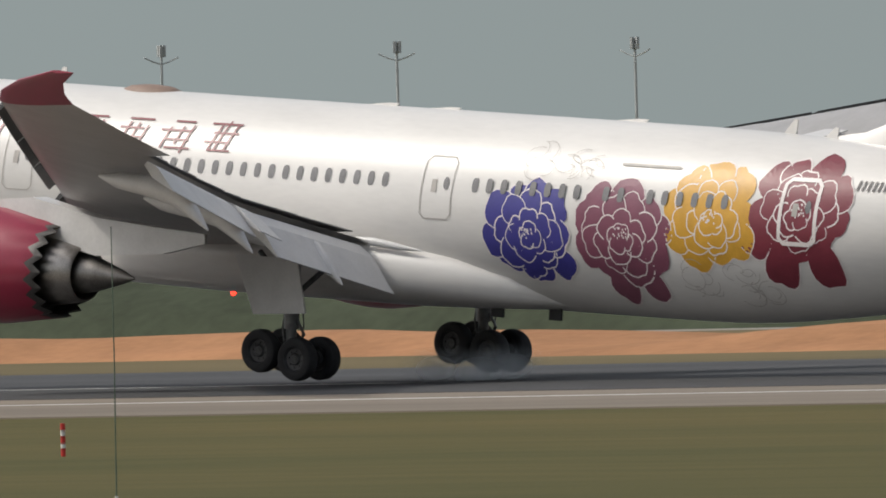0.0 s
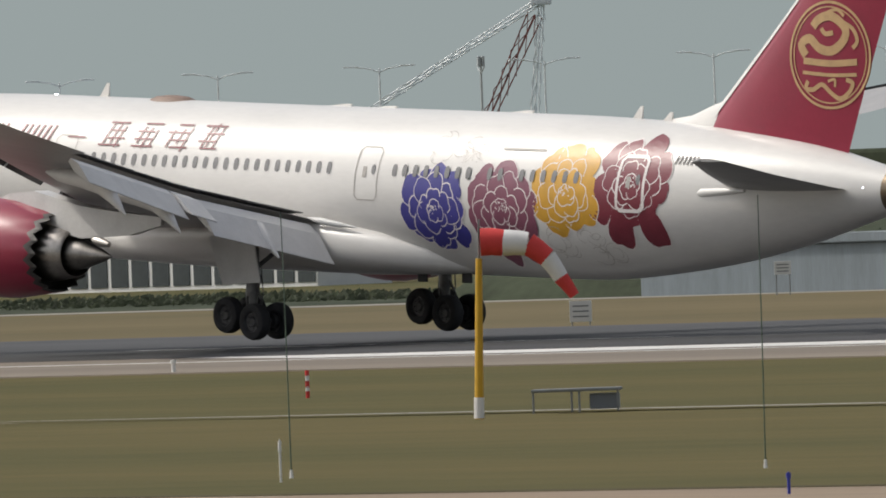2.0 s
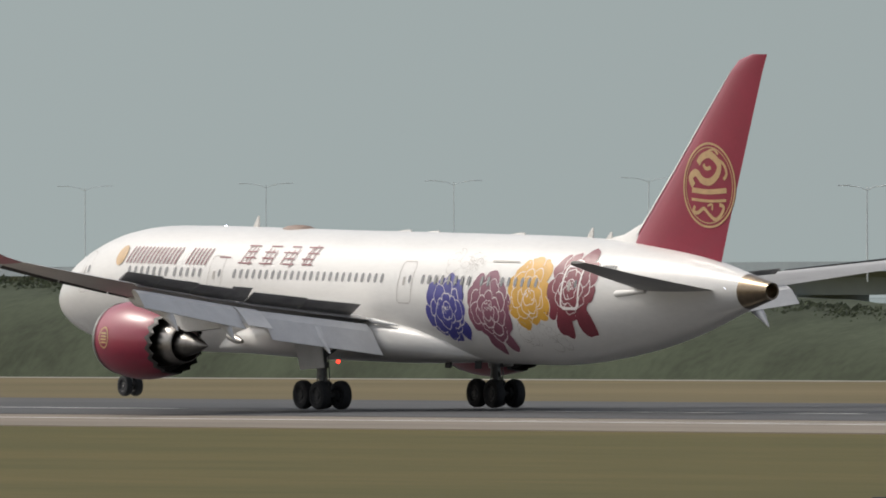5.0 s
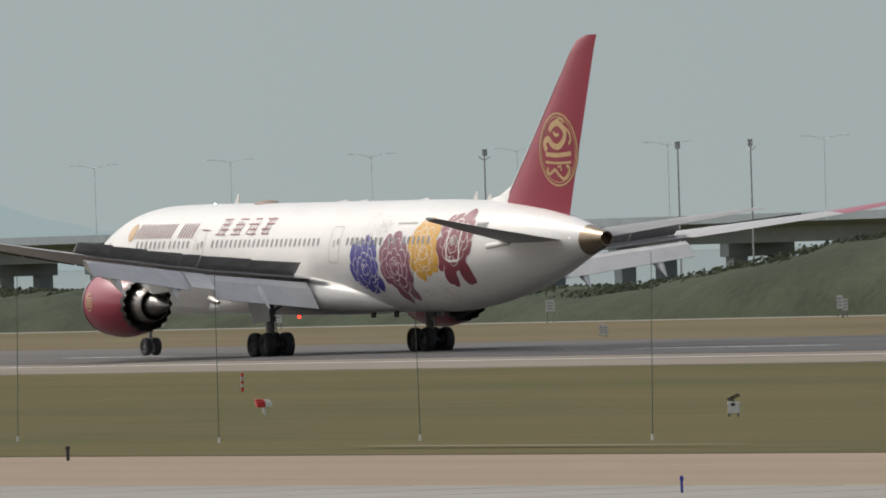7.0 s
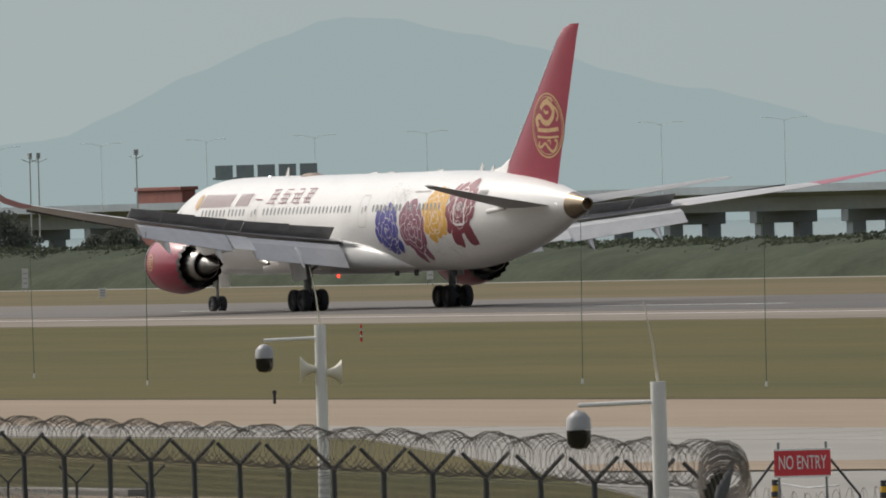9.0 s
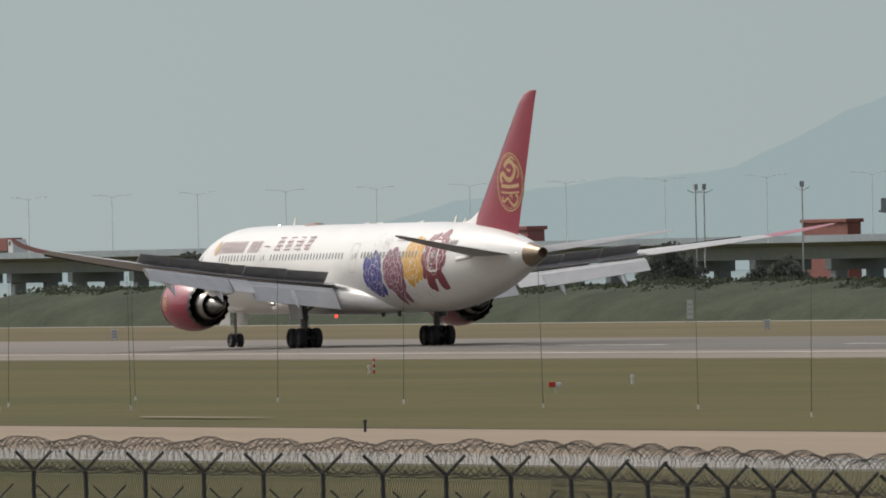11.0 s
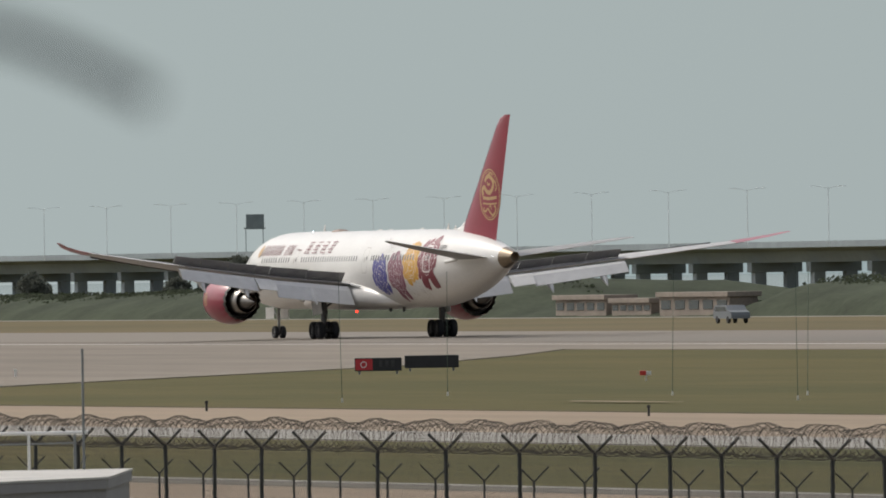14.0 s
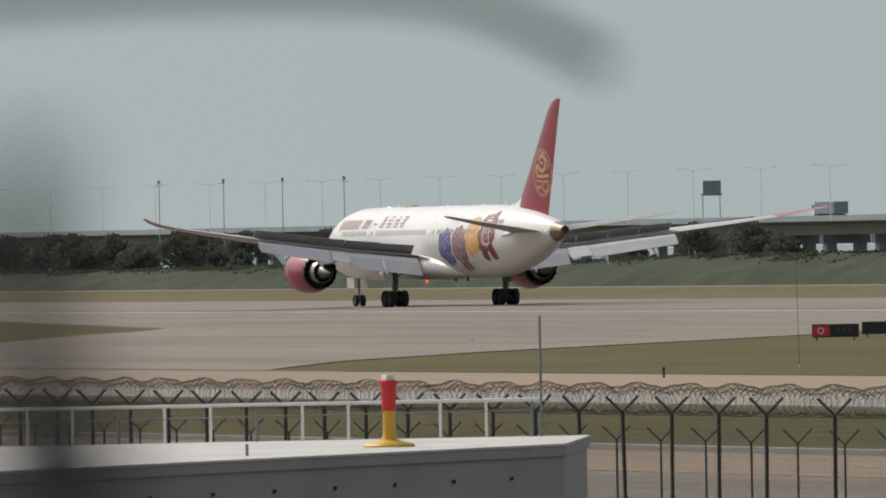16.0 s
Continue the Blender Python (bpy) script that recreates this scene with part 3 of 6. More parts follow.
    part("root_fairing", move(bm, flip @ base), WINGPALE, w, "pale pointed fairing at the wing root", True)
    piv = Vector((PIVOT.x + 0.5, sgn * PIVOT.y, PIVOT.z + 0.2))
    movers.append((w, [(t, Matrix.Translation(piv) @ Matrix.Rotation(sgn * radians(a), 4, "X")) for t, a in FLEX]))


def build_engine(plane, sgn):
    Y, Z, X = sgn * 9.8, 3.08, 5.9
    at = Matrix.Translation((X, Y, Z)) @ Matrix.Rotation(radians(-1.5), 4, "Y") @ Matrix.Diagonal((1.05, 1.05, 1.05, 1))
    bm = bmesh.new()
    lathe(bm, [(4.35, 1.58), (4.0, 1.66), (3.4, 1.74), (2.6, 1.79), (1.9, 1.76), (1.1, 1.64), (0.1, 1.46), (-0.05, 1.40), (0.2, 1.36), (1.2, 1.38)], 36, teeth=([6, 7], 0.17))
    eng = part("engine", move(bm, at), MAROON, plane, "glossy maroon jet engine cowl with serrated nozzle", True)
    bm = bmesh.new()
    lathe(bm, [(3.9, 1.34), (4.3, 1.40), (4.52, 1.48), (4.54, 1.54), (4.42, 1.60), (4.18, 1.655)], 36)
    part("intake_lip", move(bm, at), METAL, eng, "bright metal intake lip", True)
    bm = bmesh.new()
    lathe(bm, [(0.22, 1.40), (0.02, 1.445), (-0.26, 1.38), (-0.18, 1.33), (0.6, 1.33), (0.62, 0.95), (0.6, 0.7)], 36, teeth=([1, 2, 3], 0.17))
    part("chevron_nozzle", move(bm, at), DKMETAL, eng, "dark serrated exhaust ring", True)
    bm = bmesh.new()
    lathe(bm, [(1.6, 1.12), (0.6, 1.10), (-0.3, 1.0), (-1.05, 0.86), (-1.12, 0.80), (-0.6, 0.78)], 36)
    part("core_nozzle", move(bm, at), METAL, eng, "shiny bare-metal core nozzle", True)
    bm = bmesh.new()
    lathe(bm, [(-0.4, 0.62), (-1.1, 0.60), (-1.7, 0.46), (-2.5, 0.22), (-2.95, 0.04), (-2.97, 0.0)], 28)
    part("exhaust_cone", move(bm, at), CONEM, eng, "dark pointed exhaust cone", True)
    bm = bmesh.new()
    lathe(bm, [(3.4, 1.36), (3.3, 0.4), (3.7, 0.3), (4.0, 0.02)], 28)
    part("fan", move(bm, at), DKSTEEL, eng, "dark engine fan")
    # pylon
    bm = bmesh.new()
    rows = []
    for x, z0, z1, w in ((8.8, 4.5, 4.72, 0.08), (7.7, 4.35, 5.05, 0.3), (6.2, 4.0, 5.2, 0.36), (3.6, 3.5, 4.7, 0.34), (1.0, 3.7, 4.5, 0.2), (-0.6, 4.1, 4.4, 0.06)):
        rows.append([bm.verts.new((x, Y + s * w, z)) for s, z in ((-1, z0), (1, z0), (1, z1), (-1, z1))])
    for a, b in zip(rows, rows[1:]):
        for k in range(4):
            bm.faces.new((a[k], a[(k + 1) % 4], b[(k + 1) % 4], b[k]))
    part("pylon", move(bm, Matrix.Translation((0.55, 0, 0.15))), WINGPALE, eng, "pale engine pylon")
    if sgn > 0:
        bm = bmesh.new()
        cx, cz, ry = 3.15, 0.1, 1.80
        for a0 in range(24):
            a, b = 2 * math.pi * a0 / 24, 2 * math.pi * (a0 + 1) / 24
            vs = []
            for ang, r in ((a, 0.42), (b, 0.42), (b, 0.50), (a, 0.50)):
                z = cz + r * math.sin(ang)
                vs.append(bm.verts.new((cx + r * 0.8 * math.cos(ang), math.sqrt(ry * ry - z * z), z)))
            bm.faces.new(vs)
        for dz in (-0.22, -0.08, 0.06, 0.2):
            vs = [bm.verts.new((cx + dx, math.sqrt(ry * ry - (cz + dz + e) ** 2), cz + dz + e)) for dx, e in ((-0.22, -0.04), (0.24, -0.03), (0.2, 0.05), (-0.24, 0.04))]
            bm.faces.new(vs)
        part("cowl_emblem", move(bm, at), GOLD, eng, "round gold emblem")


def wheel_mesh(r, w):
    bm = bmesh.new()
    prof = [(-w * 0.30, 0.05), (-w * 0.34, r * 0.22), (-w * 0.22, r * 0.30), (-w * 0.26, r * 0.50), (-w * 0.44, r * 0.58), (-w * 0.5, r * 0.78), (-w * 0.42, r * 0.94), (-w * 0.2, r),
            (w * 0.2, r), (w * 0.42, r * 0.94), (w * 0.5, r * 0.78), (w * 0.44, r * 0.58), (w * 0.26, r * 0.50), (w * 0.22, r * 0.30), (w * 0.34, r * 0.22), (w * 0.30, 0.05)]
    lathe(bm, prof, 28, axis="y", mis=[1, 1, 1, 1, 0, 0, 0, 0, 0, 0, 0, 1, 1, 1, 1])
    for s in (-1, 1):
        for k in range(8):
            a = 2 * math.pi * k / 8
            c = Vector((0.38 * r * math.cos(a), s * w * 0.27, 0.38 * r * math.sin(a)))
            box(bm, c.x - 0.03, c.x + 0.03, c.y - 0.02, c.y + 0.02, c.z - 0.03, c.z + 0.03, 1)
    me = bpy.data.meshes.new("wheel")
    bmesh.ops.recalc_face_normals(bm, faces=bm.faces)
    bm.to_mesh(me)
    bm.free()
    me.materials.append(RUBBER)
    me.materials.append(HUB)
    me.shade_smooth()
    me.set_sharp_from_angle(angle=radians(40))
    return me


def add_wheel(me, parent, x, y, z):
    ob = new("wheel", me)
    ob.parent = parent
    tagged(ob, "black tyre on a grey hub")
    movers.append((ob, [(0.25 * i, pose(x, y, z, 0, 75 * i % 360, 0)) for i in range(65)]))


BOGIE = [(0.0, -7.0), (2.2, -8.0), (2.7, -5.0), (3.0, 0.0), (16.0, 0.0)]


def build_gear(plane, wheel, sgn):
    bm = bmesh.new()
    ahead = Matrix.Translation((0.33, 0, 0))
    Y = sgn * 4.9
    tube(bm, [(0, Y, 0.72), (0.02, Y, 1.7)], 0.17, 12)
    tube(bm, [(0.02, Y, 1.45), (0.05, Y, 3.9)], 0.25, 12)
    tube(bm, [(0.05, Y, 2.5), (1.7, Y - sgn * 0.4, 3.8)], 0.09, 8)
    tube(bm, [(0.05, Y, 2.4), (-0.2, Y - sgn * 2.0, 3.7)], 0.09, 8)
    tube(bm, [(-0.2, Y, 0.85), (-0.5, Y, 1.3), (-0.2, Y, 1.75)], 0.05, 6)
    tube(bm, [(0.2, Y + 0.1, 0.8), (0.3, Y + 0.1, 1.5), (0.15, Y + 0.12, 2.3)], 0.03, 6)
    box(bm, -0.25, 0.3, Y - 0.22, Y + 0.22, 1.95, 2.25, 0, 0.05)
    tube(bm, [(-0.22, Y - 0.2, 0.9), (-0.3, Y - 0.22, 1.6), (-0.2, Y - 0.2, 2.6)], 0.025, 6)
    part("main_strut", move(bm, ahead), STRUTM, plane, "grimy grey landing gear leg", True)
    bm = bmesh.new()
    for k, (x0, x1, z0, z1) in enumerate(((-1.0, 1.5, 1.85, 3.7),)):
        y = Y + sgn * 0.42
        vs = [(x1 - 0.3, z0), (x0 + 0.1, z0 + 0.15), (x0 + 0.5, z1), (x1 + 0.5, z1)]
        a = [bm.verts.new((x, y, z)) for x, z in vs]
        b = [bm.verts.new((x, y + 0.06, z)) for x, z in vs]
        bm.faces.new(a)
        bm.faces.new(b)
        for i in range(4):
            bm.faces.new((a[i], a[(i + 1) % 4], b[(i + 1) % 4], b[i]))
    part("gear_door", move(bm, ahead), WINGPALE, plane, "pale landing gear door")
    bm = bmesh.new()
    tube(bm, [(-0.85, 0, 0), (-0.3, 0, 0.08), (0.3, 0, 0.08), (0.85, 0, 0)], [0.12, 0.17, 0.17, 0.12], 10)
    for x in (-0.74, 0.74):
        tube(bm, [(x, -0.75, 0), (x, 0.75, 0)], 0.09, 10)
        for y in (-0.3, 0.3):
            tube(bm, [(x, y - 0.08, 0), (x, y + 0.08, 0)], 0.26, 14)
    tube(bm, [(-0.7, 0.12, -0.18), (0.7, 0.12, -0.18)], 0.03, 6)
    bogie = part("bogie", bm, DKSTEEL, plane, "dark four-wheel bogie beam", True)
    movers.append((bogie, [(t, pose(0.33, Y, 0.69 + (0.0 if a == 0 else -0.05), 0, a, 0)) for t, a in BOGIE]))
    for x in (-0.74, 0.74):
        for y in (-0.58, 0.58):
            add_wheel(wheel, bogie, x, y, 0)


def build_airliner():
    plane = thing("airliner", "white twin-jet airliner with maroon tail and flower artwork, landing", "airplane")
    # fuselage
    bm = bmesh.new()
    xs = list(np.linspace(31.9, 29.0, 9)) + list(np.linspace(28.3, 21.0, 11)) + list(np.linspace(18, -11, 14)) + list(np.linspace(-12.5, -28.95, 18))
    rings = []
    n = 48
    for x in xs:
        zc, hw, hh = section(x)
        rings.append([bm.verts.new((x, hw * math.sin(2 * math.pi * k / n), zc + hh * math.cos(2 * math.pi * k / n))) for k in range(n)])
    for a, b in zip(rings, rings[1:]):
        for k in range(n):
            bm.faces.new((a[k], a[(k + 1) % n], b[(k + 1) % n], b[k]))
    bm.faces.new(rings[0])
    bm.faces.new(rings[-1])
    part("fuselage", bm, WHITE, plane, "glossy white fuselage", True)
    bm = bmesh.new()
    rings = []
    for x in (-28.95, -29.6, -30.2, -30.78, -30.74, -30.0):
        zc, hw, hh = section(x)
        f = {-30.74: 0.8, -30.0: 0.6}.get(x, 1.005)
        rings.append([bm.verts.new((x, f * hw * math.sin(2 * math.pi * k / 32), zc + f * hh * math.cos(2 * math.pi * k / 32))) for k in range(32)])
    for a, b in zip(rings, rings[1:]):
        for k in range(32):
            bm.faces.new((a[k], a[(k + 1) % 32], b[(k + 1) % 32], b[k]))
    bm.faces.new(rings[-1])
    part("tail_cone", bm, BRASS, plane, "burnished metal tail exhaust cone", True)
    # belly fairing
    bm = bmesh.new()
    rings = []
    for x, hw, zt, zb in ((17.5, 0.3, 2.7, 2.5), (16, 1.1, 3.0, 2.42), (14, 1.9, 3.4, 2.37), (12, 2.45, 3.8, 2.32), (9.5, 2.95, 4.25, 2.26), (6, 3.3, 4.6, 2.2), (1, 3.36, 4.6, 2.2), (-2, 3.2, 4.5, 2.2), (-4.2, 2.9, 4.2, 2.26), (-6.2, 2.3, 3.7, 2.34), (-8, 1.0, 3.0, 2.44)):
        zc, hh = (zt + zb) / 2, (zt - zb) / 2
        ring = []
        for k in range(32):
            a = 2 * math.pi * k / 32
            c, s = math.cos(a), math.sin(a)
            ring.append(bm.verts.new((x, hw * math.copysign(abs(s) ** 0.7, s), zc + hh * math.copysign(abs(c) ** 0.7, c))))
        rings.append(ring)
    for a, b in zip(rings, rings[1:]):
        for k in range(32):
            bm.faces.new((a[k], a[(k + 1) % 32], b[(k + 1) % 32], b[k]))
    bm.faces.new(rings[0])
    bm.faces.new(rings[-1])
    part("belly_fairing", bm, WHITE, plane, "smooth white wing-root fairing", True)
    bm = bmesh.new()
    tube(bm, [(12.4, 2.75, 3.35), (11.8, 2.95, 3.22), (11.0, 3.05, 3.08), (10.5, 3.08, 3.0)], [0.05, 0.2, 0.2, 0.1], 10)
    part("air_outlet", bm, METAL, plane, "shiny air outlet under the wing root", True)
    # fin
    bm = bmesh.new()
    fin = [(7.3, -18.1, -26.5, 0), (9.0, -19.85, -27.1, 0), (11.5, -22.45, -28.05, 0), (14.0, -24.95, -29.0, 0), (16.2, -27.2, -29.85, 0), (16.75, -27.9, -30.1, 0), (17.03, -29.0, -30.25, 0)]
    loft(bm, fin, 0.085, upright=True)
    finp = part("fin", bm, MAROON, plane, "tall maroon tail fin", True)
    bm = bmesh.new()
    rows = []
    for (z, le, te, _) in fin[:5]:
        c = le - te
        row = []
        for s, side in ((0.05, 1), (0.035, 1), (0.02, 1), (0.006, 1), (0, 0), (0.006, -1), (0.02, -1), (0.035, -1), (0.05, -1)):
            th = 5 * 0.085 * (0.2969 * math.sqrt(s) - 0.126 * s - 0.3516 * s * s) * c
            row.append(bm.verts.new((le - s * c + 0.015, side * (th * (1.15 if side > 0 else 0.85) + 0.012), z)))
        rows.append(row)
    for a, b in zip(rows, rows[1:]):
        for k in range(8):
            bm.faces.new((a[k], a[k + 1], b[k + 1], b[k]))
    part("fin_leading_edge", bm, WHITE, finp, "bare white leading edge", True)
    bm = bmesh.new()
    rows = []
    for x, z, w in ((-15.2, 8.28, 0.03), (-17.0, 8.36, 0.1), (-18.3, 8.55, 0.16), (-19.4, 8.95, 0.2), (-20.2, 9.2, 0.16)):
        rows.append([bm.verts.new(v) for v in ((x, w * 1.6, 7.9), (x, w, z - 0.25), (x, 0, z), (x, -w, z - 0.25), (x, -w * 1.6, 7.9))])
    for a, b in zip(rows, rows[1:]):
        for k in range(4):
            bm.faces.new((a[k], a[k + 1], b[k + 1], b[k]))
    part("dorsal_fillet", bm, WHITE, finp, "white fillet before the fin", True)
    # gold emblem on the fin: a ring round plain scrolled bands
    for sgn in (1, -1):
        def on_fin(x, z, off, sgn=sgn):
            le, te = pw(z, [(f[0], f[1]) for f in fin]), pw(z, [(f[0], f[2]) for f in fin])
            s = min(0.98, max(0.02, (le - x) / (le - te)))
            t = 5 * 0.085 * (0.2969 * math.sqrt(s) - 0.126 * s - 0.3516 * s * s + 0.2843 * s**3 - 0.1036 * s**4) * (le - te)
            return (x, sgn * (t * (1.15 if sgn > 0 else 0.85) + off), z)
        bm = bmesh.new()
        ex, ez, rx, rz = -25.75, 10.95, 1.93, 1.93

        def curve(pts, w, off=0.02):
            soft = []
            for i in range(len(pts) - 1):
                q = [Vector(pts[min(max(j, 0), len(pts) - 1)]) for j in (i - 1, i, i + 1, i + 2)]
                for f in (0, 0.25, 0.5, 0.75):
                    soft.append(0.5 * (2 * q[1] + f * (q[2] - q[0]) + f * f * (2 * q[0] - 5 * q[1] + 4 * q[2] - q[3]) + f ** 3 * (3 * q[1] - q[0] - 3 * q[2] + q[3])))
            soft.append(Vector(pts[-1]))
            strip(bm, [(ex - v.x * rx, ez + v.y * rz) for v in soft], w, off, 0, 0.12, on_fin)
        for rr, w in ((1.0, 0.10), (0.91, 0.05)):
            curve([(rr * math.cos(2 * math.pi * k / 48), rr * math.sin(2 * math.pi * k / 48)) for k in range(49)], w)
        curve([(-0.66, -0.12), (0.0, -0.16), (0.68, -0.12)], 0.24)
        curve([(-0.68, -0.34), (0.0, -0.38), (0.66, -0.36)], 0.13)
        curve([(-0.6, -0.02), (-0.72, 0.18), (-0.5, 0.3), (-0.25, 0.12), (0.05, 0.08), (0.32, 0.24), (0.42, 0.46), (0.26, 0.64), (0.0, 0.74), (-0.28, 0.66), (-0.42, 0.52)], 0.34)
        curve([(-0.2, 0.5), (-0.1, 0.4), (0.1, 0.42)], 0.18, 0.024)
        curve([(0.36, 0.62), (0.6, 0.5), (0.7, 0.28), (0.58, 0.14)], 0.16, 0.024)
        curve([(-0.05, 0.8), (0.2, 0.86), (0.38, 0.74)], 0.12, 0.024)
        curve([(-0.55, -0.5), (-0.6, -0.64), (-0.42, -0.66), (-0.2, -0.56), (0.0, -0.7), (0.24, -0.82), (0.46, -0.7), (0.56, -0.52), (0.4, -0.46)], 0.17)
        curve([(-0.05, -0.5), (0.12, -0.46), (0.12, -0.6)], 0.1, 0.024)
        part("emblem", bm, GOLD, finp, "round gold scrollwork emblem")
    # stabilisers
    for sgn in (1, -1):
        bm = bmesh.new()
        st = [(0.6, -20.9, -27.4, 6.05), (2.0, -22.0, -27.7, 6.25), (6.0, -25.2, -28.8, 6.85), (9.2, -27.9, -30.0, 7.36), (9.9, -29.0, -30.3, 7.47)]
        loft(bm, st, 0.09)
        part("stabiliser", move(bm, Matrix.Diagonal((1, sgn, 1, 1))), STABGREY, plane, "grey swept horizontal stabiliser", True)
        bm = bmesh.new()
        tube(bm, [(-20.3, sgn * 2.15, 5.75), (-21.2, sgn * 2.2, 5.85), (-23.2, sgn * 2.05, 6.0)], [0.04, 0.2, 0.08], 10)
        part("stabiliser_fairing", bm, WHITE, plane, "", True)
        build_engine(plane, sgn)
    build_wing(plane, "port")
    build_wing(plane, "starboard")
    wheel = wheel_mesh(0.69, 0.5)
    for sgn in (1, -1):
        build_gear(plane, wheel, sgn)
    # nose gear
    bm = bmesh.new()
    tube(bm, [(25.84, 0, 0.5), (25.8, 0, 2.6)], 0.11, 10)
    tube(bm, [(25.84, -0.4, 0.5), (25.84, 0.4, 0.5)], 0.07, 8)
    tube(bm, [(25.8, 0, 1.4), (27.3, 0, 2.5)], 0.06, 8)
    part("nose_strut", bm, STEEL, plane, "grey nose gear leg", True)
    for s in (-1, 1):
        bm = bmesh.new()
        box(bm, 25.2, 27.2, s * 0.62 - 0.02, s * 0.62 + 0.02, 1.6, 2.5, 0, 0.01)
        part("nose_gear_door", bm, WHITE, plane)
    nosew = wheel_mesh(0.51, 0.36)
    for s in (-1, 1):
        add_wheel(nosew, plane, 25.84, s * 0.30, 0.51)
    # cabin windows
    wins = [11.74 - 0.578 * i for i in range(24)] + [-5.17 - 0.578 * i for i in range(20) if i not in (8, 11, 18, 19)] + [14.9 + 0.578 * i for i in range(5)] + [18.0 + 0.578 * i for i in range(7)]
    for x in wins:
        bm = bmesh.new()
        out = [(x + 0.125 * math.copysign(abs(math.cos(a)) ** 0.6, math.cos(a)), 6.25 + 0.225 * math.copysign(abs(math.sin(a)) ** 0.7, math.sin(a))) for a in (2 * math.pi * k / 14 for k in range(14))]
        patch(bm, out, (x, 6.25), 0.042 if x < -5.6 else 0.013, 2)
        part("cabin_window", bm, GLASS, plane)
    # doors
    for xc, w, col, wd, dname in ((-3.66, 1.22, LINEG, 0.04, "grey outlined cabin door"), (13.46, 1.2, LINEG, 0.03, "grey outlined cabin door"), (-17.78, 1.3, LINEW, 0.13, "white framed rear cabin door"), (26.2, 1.0, LINEG, 0.03, "grey outlined cabin door")):
        bm = bmesh.new()
        z0, z1, r = 5.11, 7.07, 0.16
        h = w / 2
        out = [(xc - h + r, z0), (xc + h - r, z0), (xc + h, z0 + r), (xc + h, z1 - r), (xc + h - r, z1), (xc - h + r, z1), (xc - h, z1 - r), (xc - h, z0 + r), (xc - h + r, z0)]
        lift = 0.044 if xc < -10 else 0.014
        strip(bm, out, wd, lift)
        door = part("cabin_door", bm, col, plane, dname)
        bm = bmesh.new()
        patch(bm, lobe(xc - 0.35, 6.25, 0.11, 0.2, 0, 12, 0), (xc - 0.35, 6.25), lift + 0.001, 2)
        part("door_window", bm, GLASS, door)
        bm = bmesh.new()
        quad(bm, xc + 0.12, 6.15, 0.2, 0.4, 0, lift + 0.001)
        part("door_marking", bm, LINEG, door, "small illegible grey markings")
    # artwork
    flower(plane, -7.32, 5.0, 1.72, 1.58, BLUE, 3, "violet-blue printed peony", extra=((-0.72, -0.62, 0.36, 0.30, -2.4), (-0.2, -0.72, 0.34, 0.3, -1.8)))
    flower(plane, -11.1, 5.1, 2.12, 1.62, MAUVE, 5, "mauve printed peony", extra=((0.12, -1.0, 0.36, 0.28, -1.3), (-0.42, -0.98, 0.33, 0.25, -2.1)))
    flower(plane, -14.5, 5.8, 1.92, 1.68, YELLOW, 8, "ochre yellow printed peony")
    flower(plane, -17.8, 6.2, 1.98, 1.70, DKRED, 11, "dark red printed peony", extra=((0.30, -1.0, 0.48, 0.34, -1.2), (-0.45, -0.98, 0.46, 0.32, -2.0), (0.74, -0.62, 0.34, 0.3, -0.7)))
    rng = random.Random(4)
    for cx, cz, rx, rz, cnt in ((-8.5, 7.15, 1.5, 0.42, 16), (-15.0, 3.75, 1.6, 0.42, 20)):
        bm = bmesh.new()
        for i in range(cnt):
            ox, oz, r0 = cx + rng.uniform(-1, 1) * rx, cz + rng.uniform(-1, 1) * rz, rng.uniform(0.2, 0.5)
            a0 = rng.uniform(0, 6)
            strip(bm, [(ox + r0 * math.cos(a0 + 0.35 * k), oz + 0.7 * r0 * math.sin(a0 + 0.35 * k)) for k in range(10)], 0.018, 0.044)
        part("line_drawing", bm, LINEG, plane, "pale grey flower line drawing")
    # lettering as plain strokes
    rng = random.Random(9)
    for g in range(4):
        bm = bmesh.new()
        x0 = 11.72 - 1.82 * g
        for z in (7.58, 7.30, 7.02, 6.76):
            quad(bm, x0 - 0.78 + rng.uniform(-0.15, 0.15), z, 1.25 - 0.5 * rng.random(), 0.06, 0, 0.03)
        for dx in (0.42, 0.78, 1.15):
            quad(bm, x0 - dx + rng.uniform(-0.1, 0.1), 7.14 + rng.uniform(-0.1, 0.1), 0.075, 0.9 - 0.4 * rng.random(), -0.28, 0.034)
        part("lettering", bm, INK, plane, "crimson glyph as plain strokes")
    for i in range(11):
        if i == 7:
            continue
        bm = bmesh.new()
        x0 = 21.9 - 0.695 * i
        for dx in (0.08, 0.42):
            quad(bm, x0 - dx, 7.0, 0.11, 0.8, -0.3, 0.03)
        part("lettering", bm, INK, plane, "crimson letter as plain bars")
    bm = bmesh.new()
    quad(bm, 13.0, 7.0, 1.0, 0.06, 0, 0.03)
    part("lettering_dash", bm, INK, plane, "crimson dash")
    for i in range(6):
        bm = bmesh.new()
        quad(bm, -19.72 - 0.19 * i, 7.0, 0.08, 0.3, -0.15, 0.03)
        part("registration_bar", bm, INKDK, plane, "dark grey bar")
    bm = bmesh.new()
    quad(bm, -11.8, 7.19, 2.3, 0.08, 0, 0.03)
    part("type_title", bm, LINEG, plane, "faint grey title as a bar")
    bm = bmesh.new()
